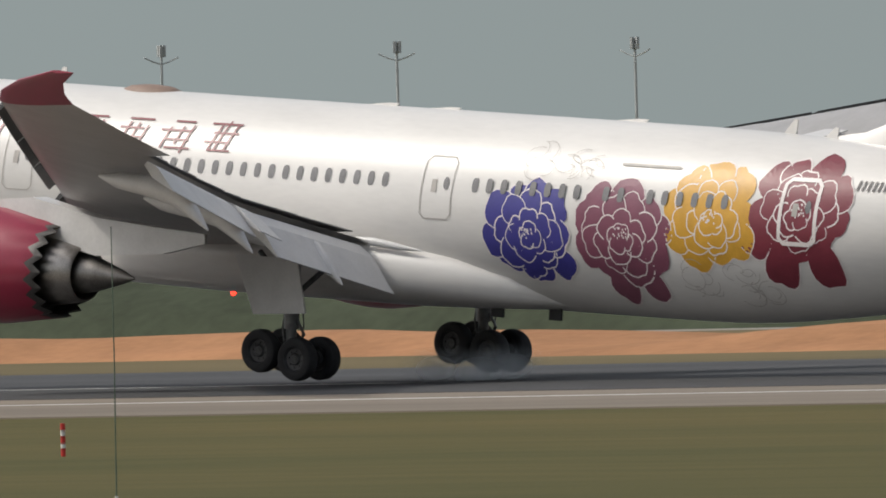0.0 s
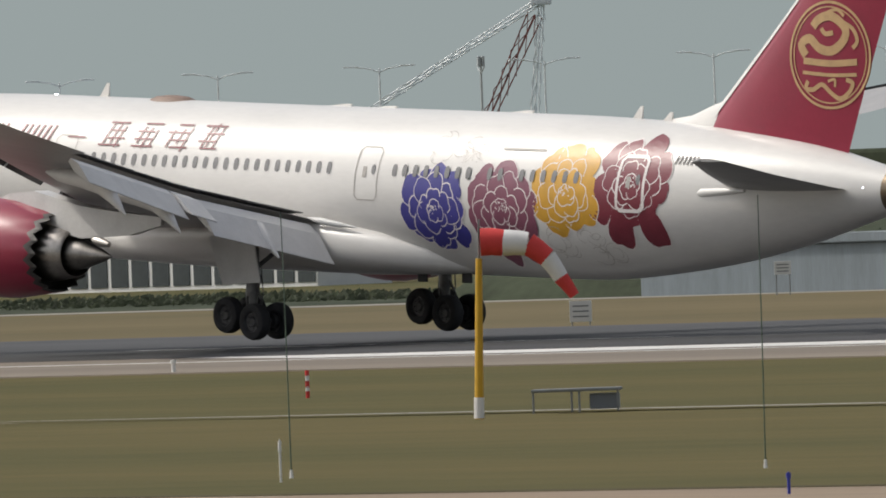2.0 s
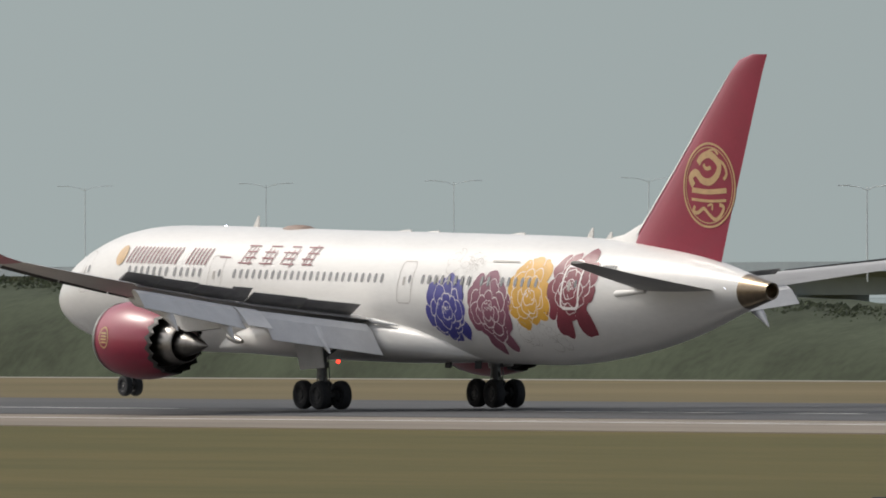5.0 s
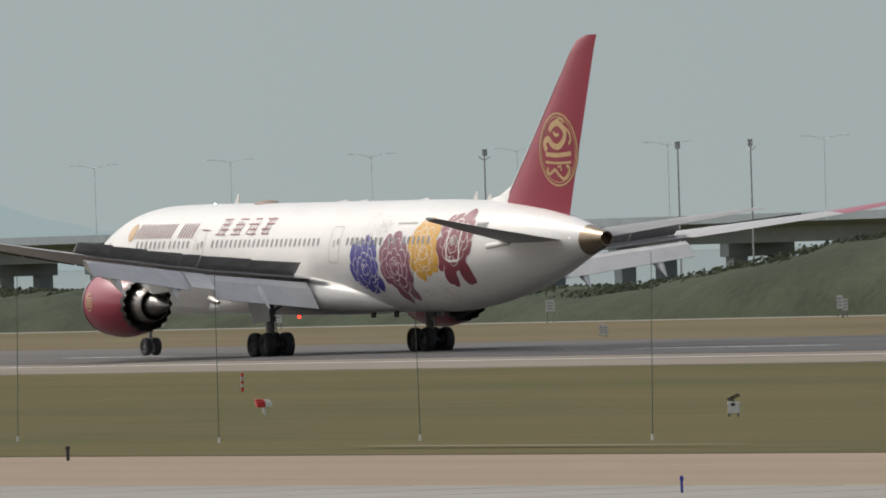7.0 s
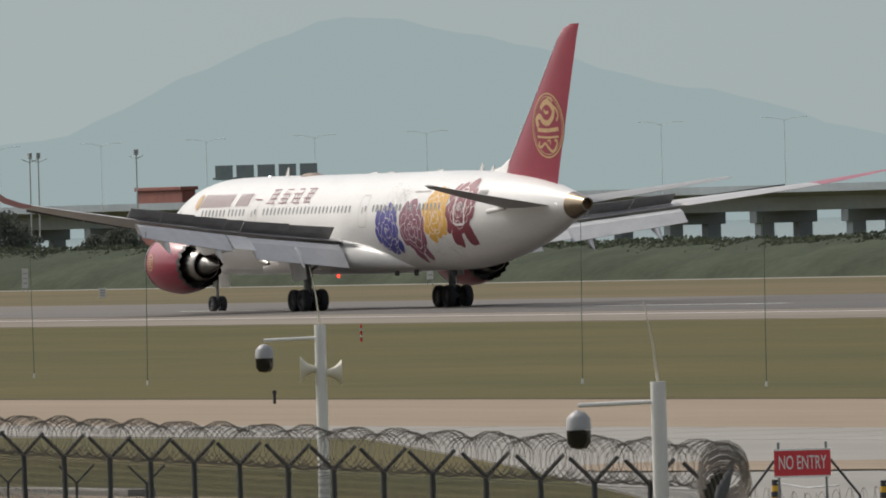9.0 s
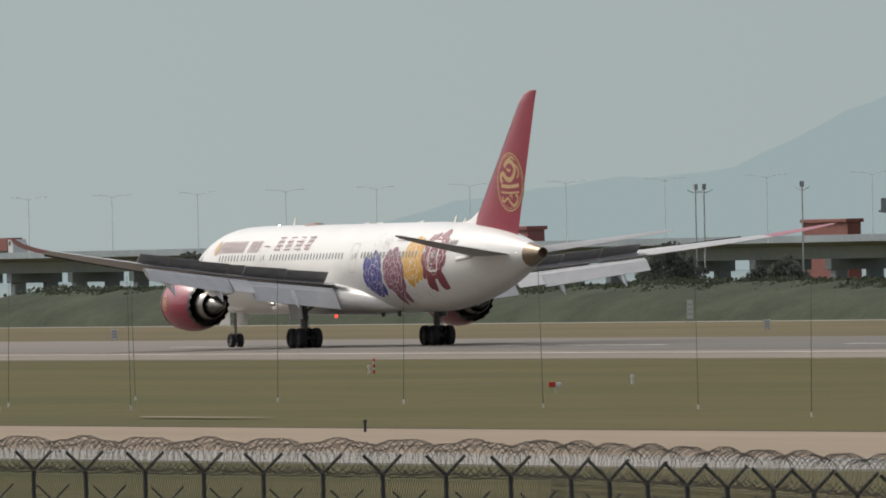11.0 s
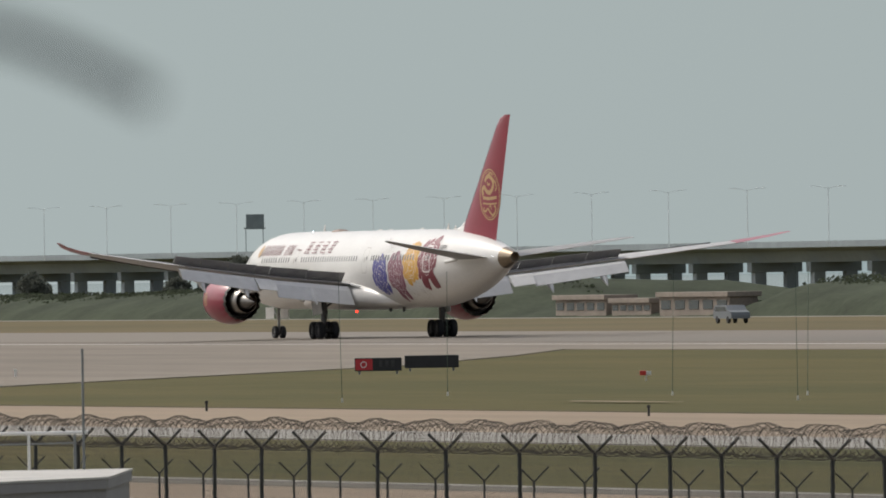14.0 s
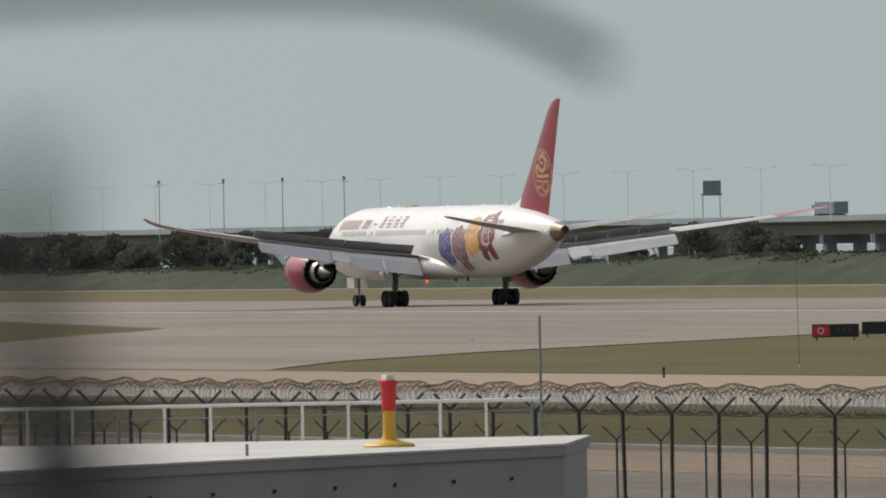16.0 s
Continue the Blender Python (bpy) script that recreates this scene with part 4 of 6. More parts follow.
    patch(bm, lobe(22.65, 6.95, 0.45, 0.48, 0, 20, 0), (22.65, 6.95), 0.03, 3)
    part("nose_emblem", bm, GOLD, plane, "round gold emblem")
    # roof fittings
    bm = bmesh.new()
    lathe(bm, [(8.26, 1.25), (8.42, 1.15), (8.55, 0.8), (8.6, 0.3), (8.6, 0.0)], 20, axis="z")
    part("antenna_dome", move(bm, Matrix.Translation((10.3, 0, 0)) @ Matrix.Diagonal((1, 0.55, 1, 1))), DOMEBR, plane, "brown flat antenna dome", True)
    for x, h in ((14.2, 0.55), (-15.4, 0.48), (-17.0, 0.36), (1.0, 0.12), (-1.5, 0.1), (-9.0, 0.12)):
        bm = bmesh.new()
        zt = section(x)[0] + section(x)[2] - 0.03
        L = 0.25 if h > 0.3 else 0.7
        a = [bm.verts.new(v) for v in ((x + L, 0.04, zt), (x - L, 0.04, zt), (x - L, -0.04, zt), (x + L, -0.04, zt))]
        b = [bm.verts.new(v) for v in ((x - L * 0.6, 0.015, zt + h), (x - L * 1.2, 0.015, zt + h), (x - L * 1.2, -0.015, zt + h), (x - L * 0.6, -0.015, zt + h))]
        for k in range(4):
            bm.faces.new((a[k], a[(k + 1) % 4], b[(k + 1) % 4], b[k]))
        bm.faces.new(b)
        part("antenna", bm, WHITE, plane, "small white blade antenna")
    for v, r, m, lb in (((6.96 - 0.25, 0, 2.1), 0.09, REDGLOW, "lit red beacon"), ((17.0, 0, 8.4), 0.1, WHITEGLOW, "white strobe light"), ((-28.2, 0.87, 6.2), 0.06, WHITEGLOW, "white tail light")):
        bm = bmesh.new()
        bmesh.ops.create_uvsphere(bm, u_segments=12, v_segments=8, radius=r)
        part("position_light", move(bm, Matrix.Translation(v)), m, plane, lb, True)
    for x, y in ((-5.0, 1.2), (-7.0, 0.8)):
        bm = bmesh.new()
        box(bm, x - 0.25, x + 0.25, y - 0.05, y + 0.05, 2.05, 2.45, 0, 0.03)
        part("drain_mast", bm, BLACKP, plane)
    return plane


airliner = build_airliner()

# ---- the setting ----
RUNY, EDGE, TAXE, FAR = 404.6, 355.4, 213.8, 531.0


def sheet(name, pts, z, material, label, category, kind="structure", depth=0.0):
    """A flat area of ground with the outline pts."""
    bm = bmesh.new()
    vs = [bm.verts.new((x, y, z)) for x, y in pts]
    f = bm.faces.new(vs)
    if depth:
        r = bmesh.ops.extrude_face_region(bm, geom=[f])
        bmesh.ops.translate(bm, vec=(0, 0, -depth), verts=[v for v in r["geom"] if isinstance(v, bmesh.types.BMVert)])
    bmesh.ops.triangulate(bm, faces=[f for f in bm.faces if len(f.verts) > 4])
    ob = link(name, bm, material)
    return tagged(ob, label, category, "", kind)


def strip_y(name, y0, y1, z, material, label, category, x0=-3400, x1=700, depth=0.12):
    return sheet(name, [(x0, y0), (x1, y0), (x1, y1), (x0, y1)], z, material, label, category, depth=depth)


def build_ground():
    bm = bmesh.new()
    xs = list(np.linspace(-4900, 2500, 75))
    ys = [-1500, -400, 0, 80, 140, 180, 214, 240, 290, 355, 460, 531, 600, 760, 900, 1400, 2500, 4900]
    grid = [[bm.verts.new((x, y, -0.06 + (0.05 * noise.noise(Vector((x * 0.02, y * 0.05, 0))) if 218 < y < 350 else 0))) for x in xs] for y in ys]
    for a, b in zip(grid, grid[1:]):
        for k in range(len(xs) - 1):
            bm.faces.new((a[k], a[k + 1], b[k + 1], b[k]))
    tagged(link("ground", bm, GRASS), "olive mown airfield grass, dry in patches", "grass", "", "structure")
    strip_y("far_verge", RUNY + 33.9, FAR, -0.03, FARGRASS, "brown dry grass beyond the runway", "grass")
    strip_y("runway_shoulder", EDGE, RUNY - 10, -0.015, CONCRETE, "pale weathered concrete runway shoulder", "runway")
    strip_y("runway", RUNY - 19, RUNY + 34, 0.0, ASPHALT, "dark rubber-stained asphalt runway", "runway")
    strip_y("service_road", FAR, FAR + 5, -0.02, CONCRETE2, "pale perimeter road", "road")
    strip_y("taxiway_shoulder", TAXE - 27, TAXE, -0.02, TANSHOULDER, "tan dusty taxiway shoulder", "taxiway")
    strip_y("taxiway", TAXE - 36, TAXE - 26.5, -0.01, CONCRETE2, "pale grey concrete taxiway", "taxiway")
    sheet("apron", [(-402, TAXE - 35.5), (-352, 160), (-300, 140), (-262, 124), (-215, 104), (0, 60), (0, TAXE - 35.5)], -0.015, CONCRETE2, "pale grey concrete apron by the gate", "apron", depth=0.1)
    pts = [(-692, TAXE - 1), (-716, TAXE + 1.5), (-757, 231.5), (-797, 252), (-838, 276), (-880, 300), (-951, 332), (-1010, EDGE + 1), (-1330, EDGE + 1), (-1187, 336), (-1062, 312), (-1035, 303), (-1000, 288), (-932, 262), (-890, 240), (-860, TAXE - 1)]
    sheet("exit_taxiway", pts, -0.008, CONCRETE, "pale curved runway exit taxiway", "taxiway", depth=0.1)
    # paint
    strip_y("edge_line", RUNY - 29.4, RUNY - 28.5, -0.005, PAINTW, "white runway edge line", "road marking", depth=0.004)
    for i, (x0, x1, w) in enumerate(((-420, -318, 6.5), (-600, -470, 0.5))):
        sheet("touchdown_marking", [(x0, RUNY - 27), (x1, RUNY - 27), (x1 - 2, RUNY - 27 + w), (x0 - 14, RUNY - 27 + w)], 0.006, PAINTW, "worn white touchdown bar on runway", "road marking")
    for i in range(14):
        x = -250 - i * 60
        sheet("centre_line", [(x, RUNY - 0.45), (x - 30, RUNY - 0.45), (x - 30, RUNY + 0.45), (x, RUNY + 0.45)], 0.006, PAINTW, "worn white runway centre dash", "road marking")
    strip_y("edge_drain", TAXE - 0.1, TAXE + 0.75, -0.004, DARKSOIL, "dark earth line along the taxiway edge", "verge", depth=0.05)
    # slab joints of the near apron
    rng = random.Random(2)
    bm = bmesh.new()
    for i in range(140):
        x = -150 - 7.5 * i
        box(bm, x - 0.03, x + 0.03, TAXE - 35.9, TAXE - 26.6, -0.012, -0.006)
    tagged(link("slab_joints", bm, TANSHOULDER), "thin joints between taxiway slabs", "joints", "", "stuff")
    # bare patches in the mown strip
    for x, y, rx, ry in [(-303, 285, 24, 0.6), (-336, 283, 9, 0.8), (-590, 226, 7, 0.8), (-420, 222, 12, 0.4), (-640, 228, 7, 0.6), (-262, 168, 14, 5.0), (-335, 161, 10, 4.5)]:
        pl = [(x + rx * (1 + 0.25 * math.sin(3 * a + x)) * math.cos(a), y + ry * (1 + 0.3 * math.cos(2 * a + x)) * math.sin(a)) for a in (2 * math.pi * k / 16 for k in range(16))]
        sheet("bare_patch", pl, 0.02, CONCRETE2 if y > 280 else TANSHOULDER, "bare dusty patch in the grass", "bare ground")
    # earth mounds beyond the runway
    for x, y, L, W, H in ((-320, 470, 34, 8, 1.55), (-380, 478, 42, 7, 1.1)):
        bm = bmesh.new()
        n, m = 40, 12
        g = []
        for j in range(m + 1):
            row = []
            for i in range(n + 1):
                u, v = i / n * 2 - 1, j / m * 2 - 1
                hgt = H * max(0, 1 - abs(u) ** 2.2) * max(0, 1 - v * v) * (0.75 + 0.5 * noise.noise(Vector((u * 4 + x, v * 2, 0))))
                row.append(bm.verts.new((x + u * L, y + v * W, hgt - 0.05)))
            g.append(row)
        for a, b in zip(g, g[1:]):
            for k in range(n):
                bm.faces.new((a[k], a[k + 1], b[k + 1], b[k]))
        tagged(link("earth_mound", bm, EARTH, smooth=True), "low orange-brown mound of bare earth", "mound", "earth mounds")


build_ground()


def build_far():
    # sky and mountain, far behind everything; the mountain's haze is in its glowing colour
    def arc(name, a0, a1, d, z0, tops, material, label, cat):
        bm = bmesh.new()
        n = len(tops) - 1
        lo, hi = [], []
        for i, zt in enumerate(tops):
            a = radians(a0 + (a1 - a0) * i / n)
            lo.append(bm.verts.new((-d * math.cos(a), d * math.sin(a), z0)))
            hi.append(bm.verts.new((-d * math.cos(a), d * math.sin(a), zt)))
        for i in range(n):
            bm.faces.new((lo[i], lo[i + 1], hi[i + 1], hi[i]))
        tagged(link(name, bm, material), label, cat, "", "structure")
    arc("backdrop_sky", -10, 100, 4850, -30, [520] * 45, SKYM, "pale grey-green hazy sky", "sky")
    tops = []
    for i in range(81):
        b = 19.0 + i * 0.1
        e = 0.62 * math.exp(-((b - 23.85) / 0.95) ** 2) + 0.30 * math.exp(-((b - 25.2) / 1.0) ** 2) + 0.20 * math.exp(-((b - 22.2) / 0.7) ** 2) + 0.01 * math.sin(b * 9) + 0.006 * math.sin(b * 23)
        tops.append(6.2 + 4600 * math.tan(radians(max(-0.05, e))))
    arc("backdrop_mountain", 19.0, 27.0, 4600, -30, tops, MOUNT, "pale blue mountain backdrop, haze painted into its glow", "mountain")
    # scrub bank along the far side, in stretches of their own height
    rng = random.Random(7)
    bm = bmesh.new()
    x = 200.0
    xs, hs = [], []
    while x > -3300:
        xs.append(x)
        x -= 3.0
    for x in xs:
        b = math.degrees(math.atan2(540, -x)) if x < 0 else 90
        h = float(np.interp(b, [15, 17, 18.5, 19.2, 19.35, 20.05, 20.2, 22, 24, 26, 28.1, 28.8, 29.4, 31.5, 33.5, 36, 90], [2.0, 2.4, 3.1, 3.3, 1.0, 1.0, 3.4, 3.0, 2.8, 2.8, 2.3, 5.0, 6.0, 6.0, 3.9, 3.4, 3.2])) + 0.5 * noise.noise(Vector((x * 0.012, 0, 0)))
        if 37.9 < b < 42.6:
            h = 0.15
        hs.append(h)
    rows = []
    for x, h in zip(xs, hs):
        row = []
        for k, (yy, f) in enumerate(((5, -0.03), (6, 0.22), (7.5, 0.45), (9.5, 0.66), (12, 0.84), (15, 0.96), (19, 1.0), (34, 0.95), (60, -0.03))):
            lump = 0.42 * noise.noise(Vector((x * 0.45, yy * 0.5, 0))) + 0.3 * noise.noise(Vector((x * 0.13, yy * 0.3, 5)))
            row.append(bm.verts.new((x, FAR + yy + (0.6 * lump if 0 < k < 7 else 0), h * f + (lump * min(1, h) if 0 < k < 8 else 0))))
        rows.append(row)
    for a, b in zip(rows, rows[1:]):
        for k in range(8):
            bm.faces.new((a[k], a[k + 1], b[k + 1], b[k]))
    tagged(link("scrub_bank", bm, BANK, smooth=True), "low dark bank overgrown with scrub", "bank", "", "structure")
    verts, faces = [], []
    for i in range(120000):
        j = rng.randrange(130, 900)
        x = xs[j] + rng.uniform(-3, 0)
        u = 0.45 + 0.55 * rng.random()
        h = hs[j]
        y = FAR + 5 + 13 * u + rng.uniform(-0.5, 0.5)
        z = h * min(1, 0.1 + 1.05 * u) + rng.uniform(-0.1, 0.55) * (0.6 + 0.6 * noise.noise(Vector((x * 0.05, y * 0.1, 3))))
        s = rng.uniform(0.08, 0.24)
        a, t = rng.uniform(0, 6.28), rng.uniform(-0.9, 0.9)
        ux, uy, uz = math.cos(a) * s, math.sin(a) * s, math.sin(t) * s * 0.5
        vx, vz = rng.uniform(-0.3, 0.3) * s, s * rng.uniform(0.6, 1.2)
        k = len(verts)
        verts += [(x - ux, y - uy, z - uz), (x + vx, y, z - vz * 0.5), (x + ux, y + uy, z + uz), (x - vx, y + 0.1, z + vz)]
        faces.append((k, k + 1, k + 2, k + 3))
    ob = mesh_part("scrub", verts, faces, LEAF)
    tagged(ob, "dense dusty dark green scrub", "bushes", "", "stuff")


build_far()
sheet("water", [(-4840, 880), (-905, 880), (-905, 4000), (-4840, 4000)], -0.03, WATER, "pale calm water under the viaduct", "water")


def build_tree(h, seed):
    rng = random.Random(seed)
    t = thing("tree", "grey-green broadleaf tree beyond the airfield, leaf colour paled for haze", "tree", group="trees along the airfield")
    bm = bmesh.new()
    tube(bm, [(0, 0, -0.2), (0.1, 0, h * 0.3), (0, 0.1, h * 0.62), (0.05, 0, h * 0.85)], [0.2, 0.16, 0.1, 0.03], 7)
    tips = []
    for k in range(9):
        a, z0 = k * 2.4, h * (0.28 + 0.055 * k)
        L = h * rng.uniform(0.22, 0.36) * (1 - 0.05 * k)
        e = (math.cos(a) * L, math.sin(a) * L, z0 + L * 0.7)
        tube(bm, [(0.05, 0, z0), (e[0] * 0.5, e[1] * 0.5, z0 + L * 0.25), e], [0.08, 0.05, 0.02], 5)
        tips.append(e)
    tips.append((0, 0, h * 0.9))
    part("trunk", bm, BARK, t, "grey-brown trunk and limbs")
    verts, faces = [], []
    for i in range(1500):
        c = rng.choice(tips)
        r = h * 0.19 * rng.random() ** 0.4
        a, b = rng.uniform(0, 6.28), rng.uniform(-1, 1)
        q = math.sqrt(1 - b * b)
        x, y, z = c[0] + r * q * math.cos(a), c[1] + r * q * math.sin(a), c[2] + r * b * 0.8
        s = rng.uniform(0.12, 0.26)
        a2 = rng.uniform(0, 6.28)
        ux, uy, uz = math.cos(a2) * s, math.sin(a2) * s, rng.uniform(-0.5, 0.5) * s
        k = len(verts)
        verts += [(x - ux, y - uy, z - uz), (x, y, z - s * 0.8), (x + ux, y + uy, z + uz), (x, y, z + s * 0.8)]
        faces.append((k, k + 1, k + 2, k + 3))
    mesh_part("crown", verts, faces, TREELEAF, t, "uneven leafy crown")
    return t


def build_trees():
    rng = random.Random(21)
    kinds = [build_tree(5.5, 1), build_tree(7.0, 2), build_tree(4.6, 3)]
    spots = []
    for b in (15.7, 15.78, 15.85, 15.97, 16.05, 16.12, 16.28, 16.36, 18.1, 18.3, 18.38, 13.5, 14.3, 15.1, 15.9, 16.2, 16.5, 17.0, 17.6, 18.2, 18.5, 19.0, 20.9, 21.4, 22.3, 22.6, 22.9, 23.1, 26.6, 27.0, 27.6, 29.5, 31.0, 33.1, 35.6, 36.5, 37.0, 37.4, 37.55, 37.7, 37.9, 38.05, 38.2, 38.35, 38.5, 15.75, 15.9, 15.94, 16.01, 16.09, 16.16, 16.2, 16.24, 16.32, 16.4, 16.44, 16.52, 16.6, 16.66, 16.74, 16.8, 16.88, 16.95, 18.42, 18.46, 18.5, 18.55, 46.5, 48.0, 50.5, 52.0, 53.5):
        spots.append((b + rng.uniform(-0.1, 0.1), FAR + 24 + rng.uniform(-6, 30)))
    for i, (b, y) in enumerate(spots):
        m = pose(-y / math.tan(radians(b)), y, -0.3, 0, 0, rng.uniform(0, 360))
        k = kinds[i % 3]
        if i < 3:
            k.matrix_basis = m
        else:
            copy_thing(k, m)


build_trees()


def street_lamp(h, r):
    t = thing("street_lamp", "tall grey street lamp with two arms beside the viaduct", "street lamp", group="street lamps on the viaduct")
    bm = bmesh.new()
    tube(bm, [(0, 0, -1.2), (0, 0, h)], [r, r * 0.7], 8)
    # post and arms take the colour paled for haze
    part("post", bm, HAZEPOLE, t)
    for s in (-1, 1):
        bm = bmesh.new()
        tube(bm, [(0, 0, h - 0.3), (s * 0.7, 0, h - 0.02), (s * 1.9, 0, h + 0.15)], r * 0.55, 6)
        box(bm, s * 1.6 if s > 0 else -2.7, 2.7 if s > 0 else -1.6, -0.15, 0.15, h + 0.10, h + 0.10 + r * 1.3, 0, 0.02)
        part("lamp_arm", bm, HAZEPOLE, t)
    return t


def mast(h):
    t = thing("signal_mast", "dark slim mast with a clustered head", "mast", group="masts behind the airfield")
    bm = bmesh.new()
    tube(bm, [(0, 0, 0), (0, 0, h)], [0.11, 0.07], 8)
    part("post", bm, MASTM, t)
    bm = bmesh.new()
    for k in range(3):
        a = 2.1 * k
        box(bm, 0.16 * math.cos(a) - 0.09, 0.16 * math.cos(a) + 0.09, 0.16 * math.sin(a) - 0.09, 0.16 * math.sin(a) + 0.09, h - 0.6, h + 0.05, 0, 0.02)
    part("antenna_head", bm, MASTM, t)
    for s in (-1, 1):
        bm = bmesh.new()
        tube(bm, [(0, 0, h - 1.0), (s * 0.5, 0, h - 0.85), (s * 1.0, 0, h - 0.62)], 0.04, 6)
        part("arm", bm, MASTM, t)
    return t


BRY = 813.0


def build_viaduct():
    t = thing("viaduct", "long grey concrete road viaduct on paired piers", "bridge", kind="structure")
    L = (-3400, -900)
    bm = bmesh.new()
    n = 100
    prof = [(-7, 6.75), (-7, 7.65), (-6.6, 7.65), (-6.6, 6.95), (6.6, 6.95), (6.6, 7.65), (7, 7.65), (7, 6.75), (3.6, 6.2), (2.8, 4.6), (-2.8, 4.6), (-3.6, 6.2)]
    rows = [[bm.verts.new((x, BRY + py, pz)) for py, pz in prof] for x in np.linspace(*L, n)]
    for a, b in zip(rows, rows[1:]):
        for k in range(len(prof)):
            bm.faces.new((a[k], a[(k + 1) % len(prof)], b[(k + 1) % len(prof)], b[k]))
    part("deck", bm, BRIDGE, t, "grey box-girder deck with parapets")
    bm = bmesh.new()
    for y in (-1.0, 1.0):
        box(bm, -0.9, 0.9, y * 2.5 - 0.9, y * 2.5 + 0.9, -0.3, 3.4, 0, 0.12)
    box(bm, -1.0, 1.0, -4.0, 4.0, 3.2, 4.62, 0, 0.12)
    pier = part("pier", bm, BRIDGE, t, "paired concrete columns under a crosshead")
    x = -930
    first = True
    while x > -3380:
        if first:
            pier.location = (x, BRY, 0)
            first = False
        else:
            o = pier.copy()
            scene.collection.objects.link(o)
            o.location = (x, BRY, 0)
        x -= 25 + 2 * math.sin(x)
    lamp, far_lamp = street_lamp(7.4, 0.08), street_lamp(7.4, 0.05)
    xs = [-796 - 18.15 * i for i in range(24)] + [-1250 - 34 * i for i in range(62)]
    for k, x in enumerate(xs):
        m = pose(x, BRY - 7.6, 7.0 if x > -1240 else 8.0, 0, 0, 90 - math.degrees(math.atan2(BRY, -x)) + 12 * math.sin(3 * x))
        if k in (0, 24):
            (far_lamp if k else lamp).matrix_basis = m
        else:
            copy_thing(lamp if k < 24 else far_lamp, m)
    # lamps stand on a ramp beyond the deck's end
    bm = bmesh.new()
    box(bm, -899, -560, BRY - 12, BRY + 12, -0.2, 7.02, 0, 0.3)
    tagged(link("road_embankment", bm, BANK), "grassy road embankment at the viaduct's end", "embankment", "", "structure")
    m0 = mast(17)
    for i, b in enumerate((53.38, 52.53, 51.69, 50.82, 47.80, 42.61, 35.93, 35.52, 35.11, 34.67, 27.77, 28.46, 28.72, 23.14, 22.79, 22.76, 16.36, 16.59, 16.80, 17.02, 14.5)):
        y = 690 if b > 18 else 800
        d = y / math.sin(radians(b))
        top = float(np.interp(b, [16, 23, 28, 35, 43, 48, 51, 54], [0.2, 0.23, 0.31, 0.345, 0.42, 0.45, 0.53, 0.5]))
        m = pose(-d * math.cos(radians(b)), y, min(0, 6.25 + d * math.tan(radians(top)) - 17), 0, 0, 30 * i)
        if i == 0:
            m0.matrix_basis = m
        else:
            copy_thing(m0, m)


build_viaduct()


def block(name, label, cat, b0, b1, y, depth, h, material, rows=0, cols=0, z0=-0.2):
    """A building between two bearings, with window bays in its near face."""
    x0, x1 = -y / math.tan(radians(b0)), -y / math.tan(radians(b1))
    t = thing(name, label, cat, Matrix.Translation(((x0 + x1) / 2, y, 0)))
    hw = abs(x1 - x0) / 2
    bm = bmesh.new()
    box(bm, -hw, hw, 0, depth, z0, h, 0, 0.08)
    part("wall", bm, material, t)
    bm = bmesh.new()
    box(bm, -hw - 0.3, hw + 0.3, -0.3, depth + 0.3, h, h + 0.5, 0, 0.05)
    part("roof", bm, material, t)
    if rows:
        me = None
        bw, bh = 2 * hw / cols, (h - 0.6) / rows
        for r in range(rows):
            for c in range(cols):
                if me is None:
                    bm = bmesh.new()
                    box(bm, -bw * 0.34, bw * 0.34, -0.06, 0.05, -bh * 0.34, bh * 0.34, 0)
                    w = part("window", bm, DARKWIN, t)
                    me = w.data
                else:
                    w = new("window", me)
                    w.parent = t
                w.location = (-hw + bw * (c + 0.5), 0, 0.5 + bh * (r + 0.5))
    return t


